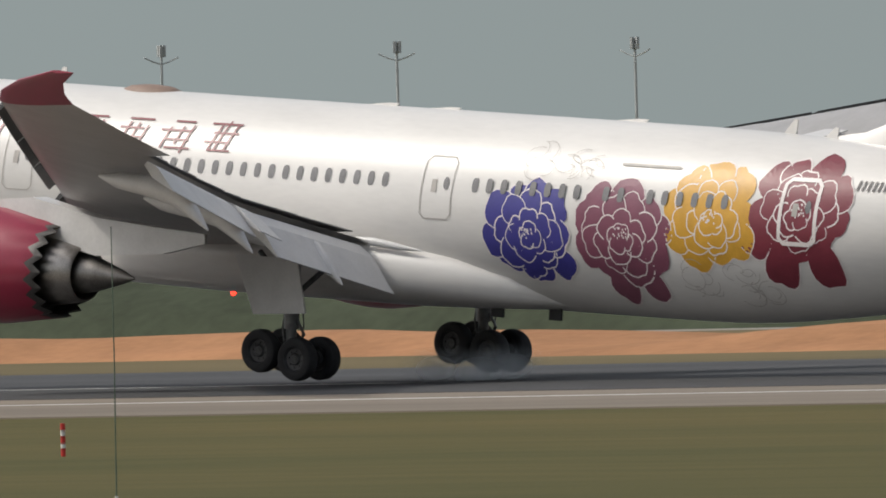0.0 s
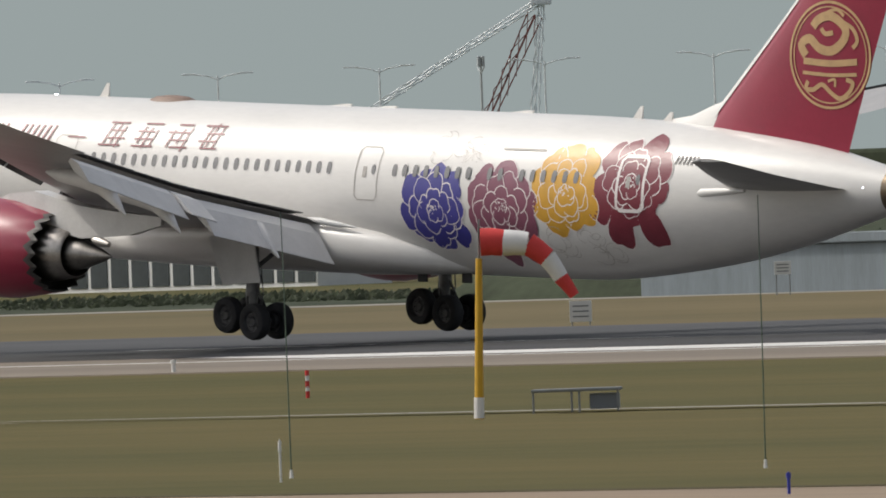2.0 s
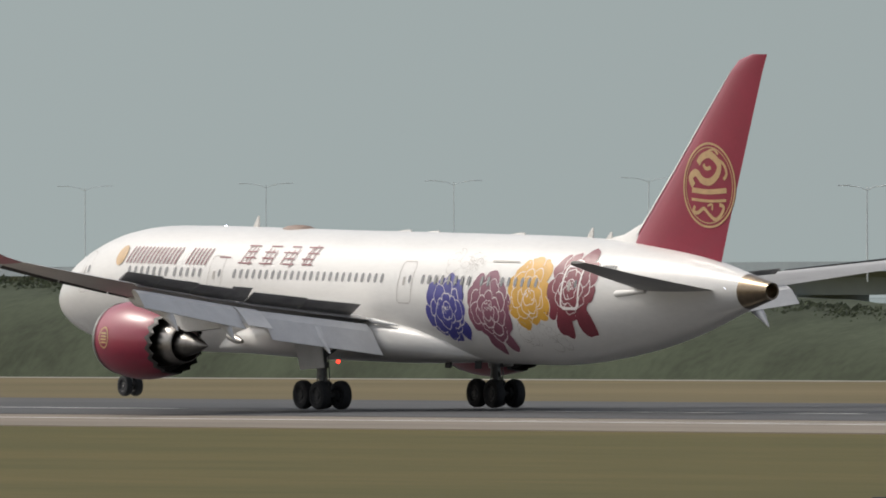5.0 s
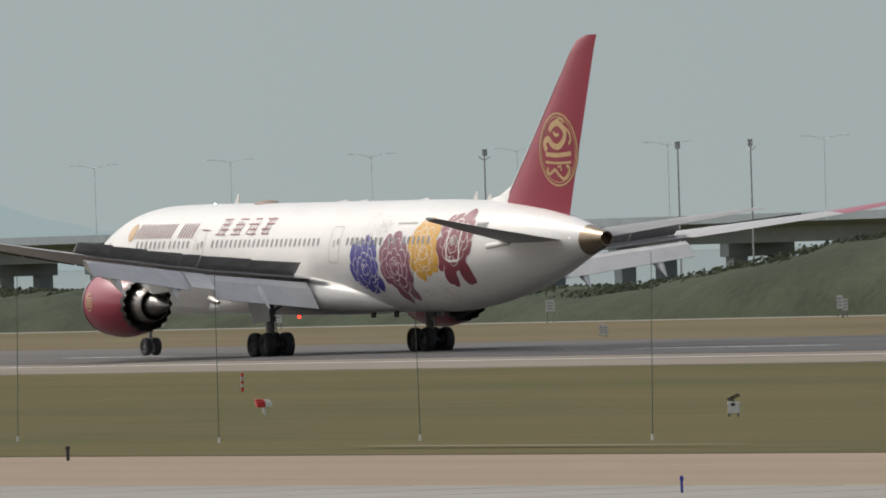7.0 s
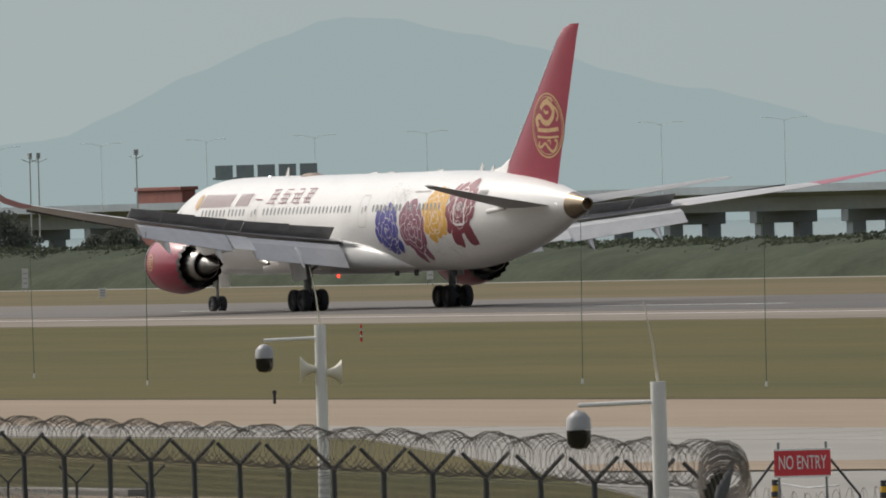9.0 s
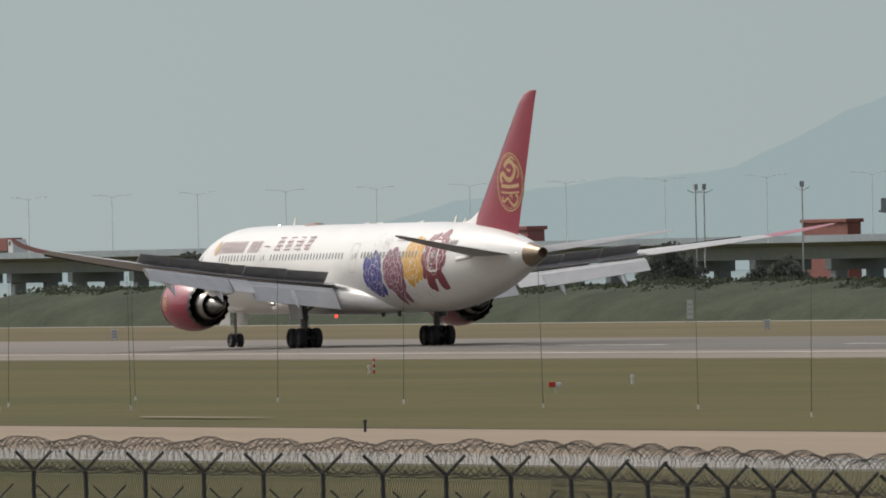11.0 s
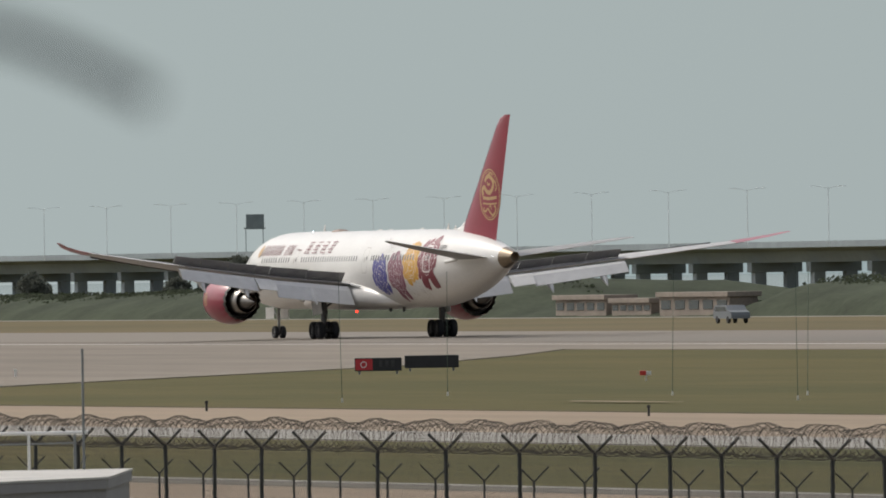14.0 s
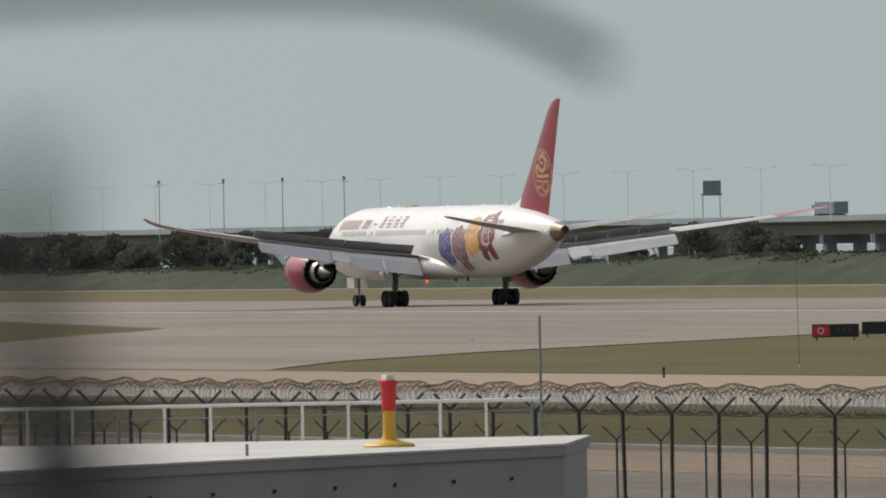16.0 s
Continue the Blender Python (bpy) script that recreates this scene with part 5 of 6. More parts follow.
def build_buildings():
    # a storey of wide windows over a colonnade
    term = block("terminal", "long white terminal with windows over a colonnade", "building", 38.5, 42.0, 640, 6, 6.9, FACADE)
    half = 640 * (1 / math.tan(radians(38.5)) - 1 / math.tan(radians(42.0))) / 2
    for cols, wide, z, tall in ((50, 0.80, 2.0, 3.6), (24, 0.82, 5.45, 1.7)):
        bw = 2 * half / cols
        bm = bmesh.new()
        box(bm, -bw * wide / 2, bw * wide / 2, -0.06, 0.05, -tall / 2, tall / 2)
        w = part("bay" if tall > 2 else "window", bm, DARKWIN, term)
        for c in range(cols):
            o = w if c == 0 else new(w.name.split(".")[0], w.data)
            o.parent = term
            o.location = (-half + bw * (c + 0.5), 0, z)
    block("hangar", "large blue-grey clad hangar", "building", 40.08, 41.12, 800, 8, 11.9, HANGAR)
    block("hangar", "dark blue end of a clad hangar", "building", 41.13, 41.38, 799, 8, 12.0, DARKWIN)
    block("annex", "white three-storey annex with dark windows", "building", 39.3, 40.02, 680, 5, 8.6, FACADE, 2, 8)
    block("red_shed", "dull red boxy shed on the viaduct skyline", "building", 23.14, 23.3, 860, 2, 9.4, DULLRED)
    block("low_wall", "pale garden wall beyond the verge", "wall", 37.65, 38.6, FAR + 3, 0.6, 2.2, OLDWALL)
    for b0, b1, h in ((19.40, 19.58, 1.7), (19.60, 19.74, 1.35), (19.77, 20.02, 1.9)):
        block("hut", "low brown hut beyond the verge", "hut", b0, b1, FAR + 5.6, 3, h, HUTWALL, 1, 5)
    block("hoarding", "blue-grey sheet hoarding along the verge", "wall", 43.15, 44.15, FAR + 4.2, 0.4, 2.3, BLUEGREY)
    block("container", "yellow freight container on the viaduct", "container", 21.965, 22.03, BRY - 4, 2.4, 8.9, YELLOWP, z0=6.955)
    block("container", "dull red freight container on the viaduct", "container", 22.04, 22.16, BRY - 4, 2.4, 9.2, DULLRED, z0=6.955)
    # gantry billboard with flood panels
    def board(b, y, z0, z1, wd, label, cells):
        x = -y / math.tan(radians(b))
        t = thing("billboard", label, "billboard", Matrix.Translation((x, y, 0)) @ Matrix.Rotation(radians(66), 4, "Z"))
        bm = bmesh.new()
        for k in (-0.4, 0.4):
            tube(bm, [(k * wd, 0, 0), (k * wd, 0, z0 + 0.3)], 0.07, 8)
        part("support", bm, PANELG, t)
        w = wd / cells
        for c in range(cells):
            bm = bmesh.new()
            box(bm, -wd / 2 + c * w + 0.12 * w, -wd / 2 + (c + 1) * w - 0.05 * w, -0.3, 0.3, z0, z1, 0, 0.05)
            part("panel", bm, PANELG, t, "grey panel")
        bm = bmesh.new()
        tube(bm, [(-wd / 2, 0.4, z0 + 0.2), (wd / 2, 0.4, z0 + 0.2)], 0.12, 6)
        part("rail", bm, POLE, t)
    board(23.6, 790, 10.2, 12.0, 13.0, "grey gantry of five square panels", 5)
    board(18.33, 840, 11.4, 13.9, 3.6, "grey boxy roadside billboard", 1)
    board(25.9, 840, 11.6, 13.5, 3.6, "grey boxy roadside billboard", 1)
    # cranes
    def crane(b, y, h, reach, label, tower=False):
        x = -y / math.tan(radians(b))
        t = thing("crane", label, "crane", pose(x, y, 0, 0, 0, 90 - b))
        def lattice(p, q, w, name, m):
            bm = bmesh.new()
            p, q = Vector(p), Vector(q)
            d = (q - p)
            n = max(4, int(d.length / 1.6))
            s1 = d.orthogonal().normalized() * w
            s2 = d.normalized().cross(s1)
            for c in (s1 + s2, s1 - s2, -s1 - s2, s2 - s1):
                tube(bm, [p + c, q + c * 0.5], 0.06, 5)
            for i in range(n):
                a, b2 = p + d * i / n, p + d * (i + 1) / n
                tube(bm, [a + s1 + s2, b2 - s1 + s2], 0.05, 4)
                tube(bm, [a + s1 - s2, b2 + s1 + s2], 0.05, 4)
                tube(bm, [a - s1 + s2, b2 - s1 - s2], 0.05, 4)
            part(name, bm, m, t)
        if tower:
            lattice((0, 0, 0), (0.2, 0, h), 0.55, "mast", MASTM)
            lattice((-reach, 0, 6.0), (0.0, 0, h * 0.78), 0.25, "strut", MASTM)
            return
        # mast, jib and head paled in colour as if seen through haze
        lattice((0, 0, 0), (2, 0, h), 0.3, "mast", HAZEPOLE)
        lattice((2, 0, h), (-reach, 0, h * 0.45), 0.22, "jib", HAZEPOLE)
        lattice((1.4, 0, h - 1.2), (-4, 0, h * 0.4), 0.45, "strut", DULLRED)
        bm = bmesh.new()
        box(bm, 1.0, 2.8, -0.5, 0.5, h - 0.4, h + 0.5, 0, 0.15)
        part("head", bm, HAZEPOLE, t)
    crane(42.75, 900, 20.4, 17, "grey lattice crane with a red-tipped strut")
    crane(22.09, 860, 16.4, 2.2, "dark upright lattice tower behind the viaduct", True)


build_buildings()


def build_vehicle(x, y, turn, label, body, L=5.0, H=1.9, name="van"):
    t = thing(name, label, "car", pose(x, y, 0, 0, 0, turn), "parked vehicles")
    bm = bmesh.new()
    pro = [(-L / 2, 0.45), (-L / 2, 1.0), (-L / 2 + 0.25, H - 0.1), (-L / 2 + 0.6, H), (L * 0.18, H), (L * 0.32, 1.15), (L / 2 - 0.1, 0.98), (L / 2, 0.7), (L / 2, 0.42)]
    a = [bm.verts.new((px, -0.88, pz)) for px, pz in pro]
    b = [bm.verts.new((px, 0.88, pz)) for px, pz in pro]
    for k in range(len(pro)):
        q = (k + 1) % len(pro)
        bm.faces.new((a[k], a[q], b[q], b[k]))
    bm.faces.new(a)
    bm.faces.new(b)
    part("body", bm, body, t)
    for s in (-1, 1):
        bm = bmesh.new()
        vs = [(-L / 2 + 0.45, 1.08), (L * 0.26, 1.08), (L * 0.15, H - 0.14), (-L / 2 + 0.55, H - 0.14)]
        f = [bm.verts.new((px, s * 0.885, pz)) for px, pz in vs]
        g = [bm.verts.new((px, s * 0.86, pz)) for px, pz in vs]
        bm.faces.new(f)
        for k in range(4):
            bm.faces.new((f[k], f[(k + 1) % 4], g[(k + 1) % 4], g[k]))
        part("window", bm, DARKWIN, t)
        for wx in (-L * 0.3, L * 0.3):
            bm = bmesh.new()
            lathe(bm, [(-0.1, 0.05), (-0.11, 0.2), (-0.11, 0.3), (-0.06, 0.34), (0.06, 0.34), (0.11, 0.3), (0.11, 0.2), (0.1, 0.05)], 18, axis="y")
            part("wheel", move(bm, Matrix.Translation((wx, s * 0.8, 0.34))), RUBBER, t)


build_vehicle(*(-750.5, 533.5), 20, "white utility vehicle parked beyond the runway", VAN)
build_vehicle(*(-2162.2, 782.7), 20, "grey car parked by the verge", HANGAR, 4.6, 1.6)
build_vehicle(*(-2128.4, 776.8), 12, "dark car parked by the verge", DARKWIN, 4.6, 1.6)
build_vehicle(*(-1322, 481.9), 0, "dark car parked by the verge", HANGAR, 4.6, 1.6)


def build_lorry(load, label):
    """A lorry with a boxed load, nose towards +x."""
    t = thing("lorry", label, "truck", group="lorries on the viaduct")
    bm = bmesh.new()
    box(bm, -6.0, 3.4, -1.2, 1.2, 0.95, 2.85, 0, 0.05)
    part("container", bm, load, t)
    bm = bmesh.new()
    pro = [(3.7, 0.5), (3.7, 2.6), (4.9, 2.6), (5.6, 1.7), (5.8, 0.5)]
    a, b = ([bm.verts.new((x, y, z)) for x, z in pro] for y in (-1.15, 1.15))
    for k in range(5):
        bm.faces.new((a[k], a[(k + 1) % 5], b[(k + 1) % 5], b[k]))
    bm.faces.new(a)
    bm.faces.new(b)
    cab = part("cab", bm, FACADE, t)
    bm = bmesh.new()
    box(bm, 4.0, 4.8, -1.17, 1.17, 1.7, 2.4, 0, 0.02)
    part("cab_window", bm, DARKWIN, cab)
    bm = bmesh.new()
    box(bm, -5.9, 3.8, -0.5, 0.5, 0.65, 0.94)
    part("chassis", bm, BLACKP, t)
    for x in (-4.8, -3.5, 4.6):
        for y in (-1.0, 1.0):
            bm = bmesh.new()
            lathe(bm, [(-0.14, 0.05), (-0.15, 0.3), (-0.12, 0.46), (0.12, 0.46), (0.15, 0.3), (0.14, 0.05)], 16, axis="y")
            part("wheel", move(bm, Matrix.Translation((x, y, 0.46))), RUBBER, t)
    return t


# each lorry with its place at 12.5 s, its speed and its lane
lorries = [(build_lorry(DULLRED, "lorry with a dull red container on the viaduct"), -2152.8, 22.0, BRY - 4.5),
           (build_lorry(BLUEGREY, "lorry with a blue-grey load on the viaduct"), -2306.0, -24.5, BRY - 1.2)]


# ---- airfield fixtures ----
def net_pole(h=5.6):
    t = thing("net_pole", "thin dark green bird-net pole in a white foot", "pole", group="bird-net poles")
    bm = bmesh.new()
    tube(bm, [(0, 0, 0), (0.02, 0, h * 0.5), (0.0, 0.02, h)], [0.015, 0.013, 0.010], 6)
    part("rod", bm, GREENPOLE, t)
    bm = bmesh.new()
    tube(bm, [(0, 0, -0.05), (0, 0, 0.13)], [0.045, 0.03], 8)
    part("foot", bm, WHITEPOLE, t, "white foot")
    return t


def marker(h=0.75):
    t = thing("marker_post", "short red and white banded marker post", "marker", group="red and white markers")
    for k in range(5):
        bm = bmesh.new()
        tube(bm, [(0, 0, -0.05 + h * k / 5), (0, 0, h * (k + 1) / 5)], 0.06, 8)
        part("band", bm, (REDP, WHITEPOLE)[k % 2], t)
    return t


def peg(m, name, label, h, r=0.05):
    t = thing(name, label, "marker", group=label)
    bm = bmesh.new()
    tube(bm, [(0, 0, -0.05), (0, 0, h * 0.75), (0, 0, h)], [r, r, r * 0.6], 8)
    part("post", bm, m, t)
    bm = bmesh.new()
    tube(bm, [(0, 0, h * 0.7), (0, 0, h * 0.95)], r * 1.5, 8)
    part("cap", bm, m, t)
    return t


def solar_box():
    t = thing("solar_box", "white equipment box under a tilted solar panel", "equipment", group="solar boxes")
    bm = bmesh.new()
    box(bm, -0.28, 0.28, -0.22, 0.22, 0.12, 0.72, 0, 0.03)
    part("cabinet", bm, WHITEPOLE, t)
    bm = bmesh.new()
    for x in (-0.24, 0.24):
        box(bm, x - 0.03, x + 0.03, -0.18, 0.18, -0.05, 0.13)
    part("foot", bm, POLE, t)
    bm = bmesh.new()
    tube(bm, [(0, 0, 0.7), (0, 0, 0.95)], 0.05, 8)
    part("stem", bm, POLE, t)
    bm = bmesh.new()
    box(bm, -0.34, 0.34, -0.3, 0.3, -0.02, 0.02, 0, 0.008)
    part("solar_panel", move(bm, Matrix.Translation((0, 0, 0.95)) @ Matrix.Rotation(radians(-26), 4, "Y") @ Matrix.Rotation(radians(-12), 4, "X")), DARKWIN, t, "dark tilted solar panel")
    bm = bmesh.new()
    box(bm, -0.1, 0.1, -0.235, -0.215, 0.5, 0.66)
    part("vent", bm, BLACKP, t)
    return t


def approach_light():
    t = thing("approach_light", "brown slope-indicator light unit on thin legs", "runway light", group="slope-indicator lights")
    bm = bmesh.new()
    box(bm, -0.34, 0.34, -0.3, 0.3, 0.48, 0.68, 0, 0.03)
    part("housing", bm, mat_brown(), t)
    bm = bmesh.new()
    box(bm, 0.1, 0.31, -0.32, -0.29, 0.52, 0.64)
    part("lens", bm, BLACKP, t)
    for x, y in ((-0.2, -0.2), (0.2, -0.2), (0, 0.25)):
        bm = bmesh.new()
        tube(bm, [(x, y, -0.05), (x, y, 0.49)], 0.03, 6)
        part("leg", bm, POLE, t)
    return t


_brown = []


def mat_brown():
    if not _brown:
        _brown.append(mat("red_brown_paint", (0.16, 0.045, 0.03), 0.55, 0, 0.15, 4))
    return _brown[0]


def red_lamp():
    t = thing("obstacle_lamp", "small red and white box light on a stalk", "runway light", group="red box lights")
    bm = bmesh.new()
    box(bm, -0.42, 0.02, -0.16, 0.16, 0.34, 0.66, 0, 0.03)
    part("red_half", bm, REDP, t, "red half")
    bm = bmesh.new()
    box(bm, 0.03, 0.36, -0.16, 0.16, 0.34, 0.62, 0, 0.03)
    part("white_half", bm, WHITEPOLE, t, "white half")
    bm = bmesh.new()
    tube(bm, [(0, 0, -0.05), (0, 0, 0.36)], 0.05, 8)
    part("stalk", bm, WHITEPOLE, t)
    return t


def smaller(t, f):
    """Scales the meshes of a thing's parts."""
    for o in t.children_recursive:
        o.data.transform(Matrix.Scale(f, 4))
    return t


def spread(ob, places, turn=0.0, wob=0.0, apart=0.0):
    rng = random.Random(5)
    kept = []
    for x, y in places:
        if all(math.hypot(x - a, y - b) > 7.0 and abs(math.atan2(y, -x) - math.atan2(b, -a)) >= apart for a, b in kept):
            kept.append((x, y))
    for i, (x, y) in enumerate(kept):
        m = pose(x, y, 0, rng.uniform(-wob, wob), rng.uniform(-wob, wob), turn + rng.uniform(-8, 8))
        if i == 0:
            ob.matrix_basis = m
        else:
            copy_thing(ob, m)


def build_fixtures():
    spread(net_pole(), [(-202.7, 254.7), (-197.9, 230.1), (-210.8, 228), (-240.5, 228.8), (-253.4, 227.2), (-241.9, 230), (-269.2, 228.7), (-287.5, 231.5), (-300.5, 230.2), (-311.2, 227.4), (-299.4, 229.3),
                        (-335.1, 224.6), (-331.5, 231.9), (-442.2, 230.3), (-424.8, 229.1), (-433.3, 242.4), (-453.1, 228.8), (-443.9, 231.7), (-428.6, 231.7), (-507, 233.3), (-474.7, 232.3), (-452.4, 228.4), (-544.5, 232.9), (-501.8, 230.9), (-482.6, 228.8), (-668.7, 240.9), (-637.5, 235.3), (-631.5, 239), (-630.1, 250.8), (-600.3, 245), (-581.5, 243.9), (-688.8, 237.3), (-673.5, 237.7), (-673.1, 242.8), (-657.4, 243.1), (-673.7, 255.2), (-651.2, 253.3), (-628.8, 250.4), (-667.6, 225.1), (-669.4, 225.5)], wob=1.2)
    spread(marker(), [(-242.5, 302.7), (-345.8, 310.8), (-424.9, 304), (-426.4, 305.5), (-606.4, 307.4), (-694.9, 308.3), (-626, 317.4), (-793.3, 314.1)], apart=0.003)
    spread(peg(WHITEPOLE, "white_peg", "thin white stake in the grass", 0.85, 0.025), [(-211, 224.7), (-250.5, 224.3), (-291.7, 225.2), (-329.6, 224.2), (-292.8, 226.1)])
    spread(peg(BLUEP, "taxiway_light", "small blue taxiway edge light", 0.4, 0.032), [(-219.7, 209.6), (-256.9, 208.9), (-219.9, 209.6), (-257, 208.9), (-335.7, 181.8), (-338.6, 183.3), (-299.4, 212.7)])
    spread(peg(BLACKP, "edge_marker", "small dark taxiway edge marker", 0.42, 0.05), [(-425.4, 209.8), (-478.4, 209.1), (-376.4, 212.5), (-427.1, 210.6), (-373.6, 181.6), (-582.6, 208.9), (-637, 208.8), (-529.6, 209.3), (-633.7, 207.7), (-581.3, 208.6)])
    spread(peg(WHITEPOLE, "runway_edge_light", "small pale runway edge light", 0.4, 0.07), [(-299.8, 365.6), (-353.7, 362.5), (-404, 357.1), (-468.3, 364), (-467.1, 363.2), (-518, 359.9), (-356.2, 365.2), (-407.6, 360.5), (-649.6, 370.5), (-853.8, 268.7), (-852.5, 268.8), (-859.1, 270.6), (-793.5, 313.9), (-696.7, 288.9)])
    spread(smaller(solar_box(), 0.64), [(-203.4, 251.3), (-253.5, 249.4), (-469.1, 256.1)], turn=45)
    spread(approach_light(), [(-325.6, 335.4), (-320.8, 312.9), (-313, 313.8), (-319.7, 329.3)], turn=45)
    spread(smaller(red_lamp(), 0.7), [(-376.8, 267.4), (-521.6, 265.3), (-529, 269), (-658.6, 269.4), (-746.9, 267.7)], turn=64)
    # white notice boards beyond the runway
    def notice(x, y, w, h, z0, label="white notice board on posts beyond the runway"):
        t = thing("notice_board", label, "sign", pose(x, y, 0, 0, 0, 90 - math.degrees(math.atan2(y, -x))), "white notice boards")
        bm = bmesh.new()
        box(bm, -w / 2, w / 2, -0.03, 0.03, z0, z0 + h, 0, 0.01)
        b = part("board", bm, FACADE, t)
        bm = bmesh.new()
        for k in range(3):
            box(bm, -w * 0.36, w * 0.36, -0.04, -0.032, z0 + h * (0.25 + 0.25 * k) - 0.03, z0 + h * (0.25 + 0.25 * k) + 0.03)
        part("writing", bm, POLE, b, "illegible grey lines")
        bm = bmesh.new()
        for s in (-0.4, 0.4):
            tube(bm, [(s * w, 0.06, -0.05), (s * w, 0.06, z0 + h * 0.8)], 0.03, 6)
        part("post", bm, POLE, t)
    for (x, y), w, h, z0 in (((-475.2, 442.1), 0.9, 0.85, 0.12), ((-653.8, 446.1), 0.7, 0.8, 0.1), ((-840.6, 450.4), 0.28, 0.6, 0.1), ((-848, 454.1), 0.28, 0.6, 0.1), ((-1164, 439.3), 0.5, 0.8, 0.1), ((-1120.8, 475.9), 0.5, 0.7, 0.05)):
        notice(x, y, w, h, z0)
    for (x, y, z), w, h in (((-550.17, 525, 0.95), 0.8, 0.62), ((-727.83, 525, 0.84), 0.9, 0.7), ((-987.87, 525, 0.81), 0.6, 0.8), ((-1023.77, 522, 0.45), 0.5, 1.6), ((-1162.78, 522, 0.47), 0.5, 1.4), ((-1245.93, 522, 0.35), 0.5, 1.6), ((-946.29, 525, 0.58), 0.4, 0.9), ((-945.55, 525, 0.45), 0.35, 0.8)):
        notice(x, y, w, h, max(0.1, z))
    # concrete post pair
    for (x, y) in ((-524, 527.7), (-525, 531), (-473.7, 538.2), (-710.9, 538.9), (-711.3, 540.6)):
        t = thing("concrete_post", "square white concrete post at the verge", "post", pose(x, y, 0), "white concrete posts")
        bm = bmesh.new()
        box(bm, -0.18, 0.18, -0.18, 0.18, -0.1, 1.1, 0, 0.03)
        part("shaft", bm, FACADE, t)
    # windsock
    (x, y) = (-301.8, 277.1)
    t = thing("windsock", "red and white windsock on a yellow mast", "windsock", pose(x, y, 0, 0, 3.0, 0))
    bm = bmesh.new()
    tube(bm, [(0, 0, 0), (0, 0, 4.1)], [0.12, 0.085], 10)
    part("mast", bm, YELLOWP, t, "yellow mast")
    bm = bmesh.new()
    tube(bm, [(0, 0, 0.02), (0, 0, 0.55)], 0.13, 10)
    part("mast_foot", bm, SOCKW, t, "white foot band")
    bm = bmesh.new()
    tube(bm, [(0, 0, 4.0), (0, 0, 5.1)], 0.03, 6)
    part("spindle", bm, POLE, t)
    ax = Vector((0.71, 0.70, 0))
    pts = [(0.05, 4.52, 0.36), (0.62, 4.50, 0.34), (1.25, 4.47, 0.30), (1.75, 4.12, 0.25), (2.1, 3.62, 0.2), (2.45, 3.15, 0.13)]
    for k in range(5):
        bm = bmesh.new()
        (d0, z0, r0), (d1, z1, r1) = pts[k], pts[k + 1]
        tube(bm, [ax * d0 + Vector((0, 0, z0)), ax * (d0 * 0.5 + d1 * 0.5) + Vector((0, 0, z0 * 0.5 + z1 * 0.5 + 0.02)), ax * d1 + Vector((0, 0, z1))], [r0, (r0 + r1) / 2, r1], 14, cap=False)
        part("sock_band", bm, (SOCKRED, SOCKW)[k % 2], t, ("faded red", "white")[k % 2] + " fabric band", True)
    # low shelter frame
    (x, y) = (-305.1, 283.6)
    t = thing("cable_shelter", "low grey shelter frame on a concrete strip", "shelter", pose(x, y, 0, 0, 0, 42))
    bm = bmesh.new()
    box(bm, -1.15, 1.15, -0.5, 0.5, 0.52, 0.6, 0, 0.02)
    part("roof", bm, POLE, t)
    for px in (-1.1, -0.1, 0.1, 1.1):
        bm = bmesh.new()
        tube(bm, [(px, -0.45, -0.02), (px, -0.45, 0.55)], 0.03, 6)
        part("leg", bm, POLE, t)
    bm = bmesh.new()
    box(bm, 0.35, 1.1, -0.3, 0.3, 0.05, 0.45, 0, 0.03)
    part("cabinet", bm, HANGAR, t)
    # dark guidance signs seen from behind
    def guidance(x, y, w, h, label, red):
        t = thing("guidance_sign", label, "sign", pose(x, y, 0, 0, 0, 90 - math.degrees(math.atan2(y, -x))), "taxiway guidance signs")
        bm = bmesh.new()
        box(bm, -w / 2, w / 2, -0.14, 0.14, 0.12, 0.12 + h, 0, 0.03)
        part("case", bm, BLACKP, t)
        if red:
            bm = bmesh.new()
            box(bm, -w / 2 + 0.04, -w * 0.12, -0.15, -0.141, 0.18, 0.06 + h)
            part("red_face", bm, SIGNRED, t, "red sign face")
            bm = bmesh.new()
            lathe(bm, [(-0.156, 0.13), (-0.156, 0.18)], 20, axis="y")
            part("ring", move(bm, Matrix.Translation((-w * 0.31, 0, 0.12 + h / 2))), LINEW, t, "pale ring mark")
            bm = bmesh.new()
            for k in range(3):
                box(bm, w * (0.02 + 0.13 * k), w * (0.09 + 0.13 * k), -0.15, -0.141, 0.35, h)
            part("writing", bm, HUB, t, "illegible marks")
        for s in (-0.4, 0.4):
            bm = bmesh.new()
            box(bm, s * w - 0.06, s * w + 0.06, -0.1, 0.1, -0.05, 0.13)
            part("foot", bm, POLE, t)
    for (x, y), w, h, r in (((-825.1, 280.3), 2.55, 0.72, 1), ((-841.2, 288.9), 3.0, 0.7, 0), ((-328.1, 219), 1.9, 0.72, 0)):
        guidance(x, y, w, h, "black guidance sign with a red panel" if r else "plain black back of a guidance sign", r)


build_fixtures()


# ---- the near side: fence, camera poles, roof ----
FY = 97.0
FX1 = -394.0


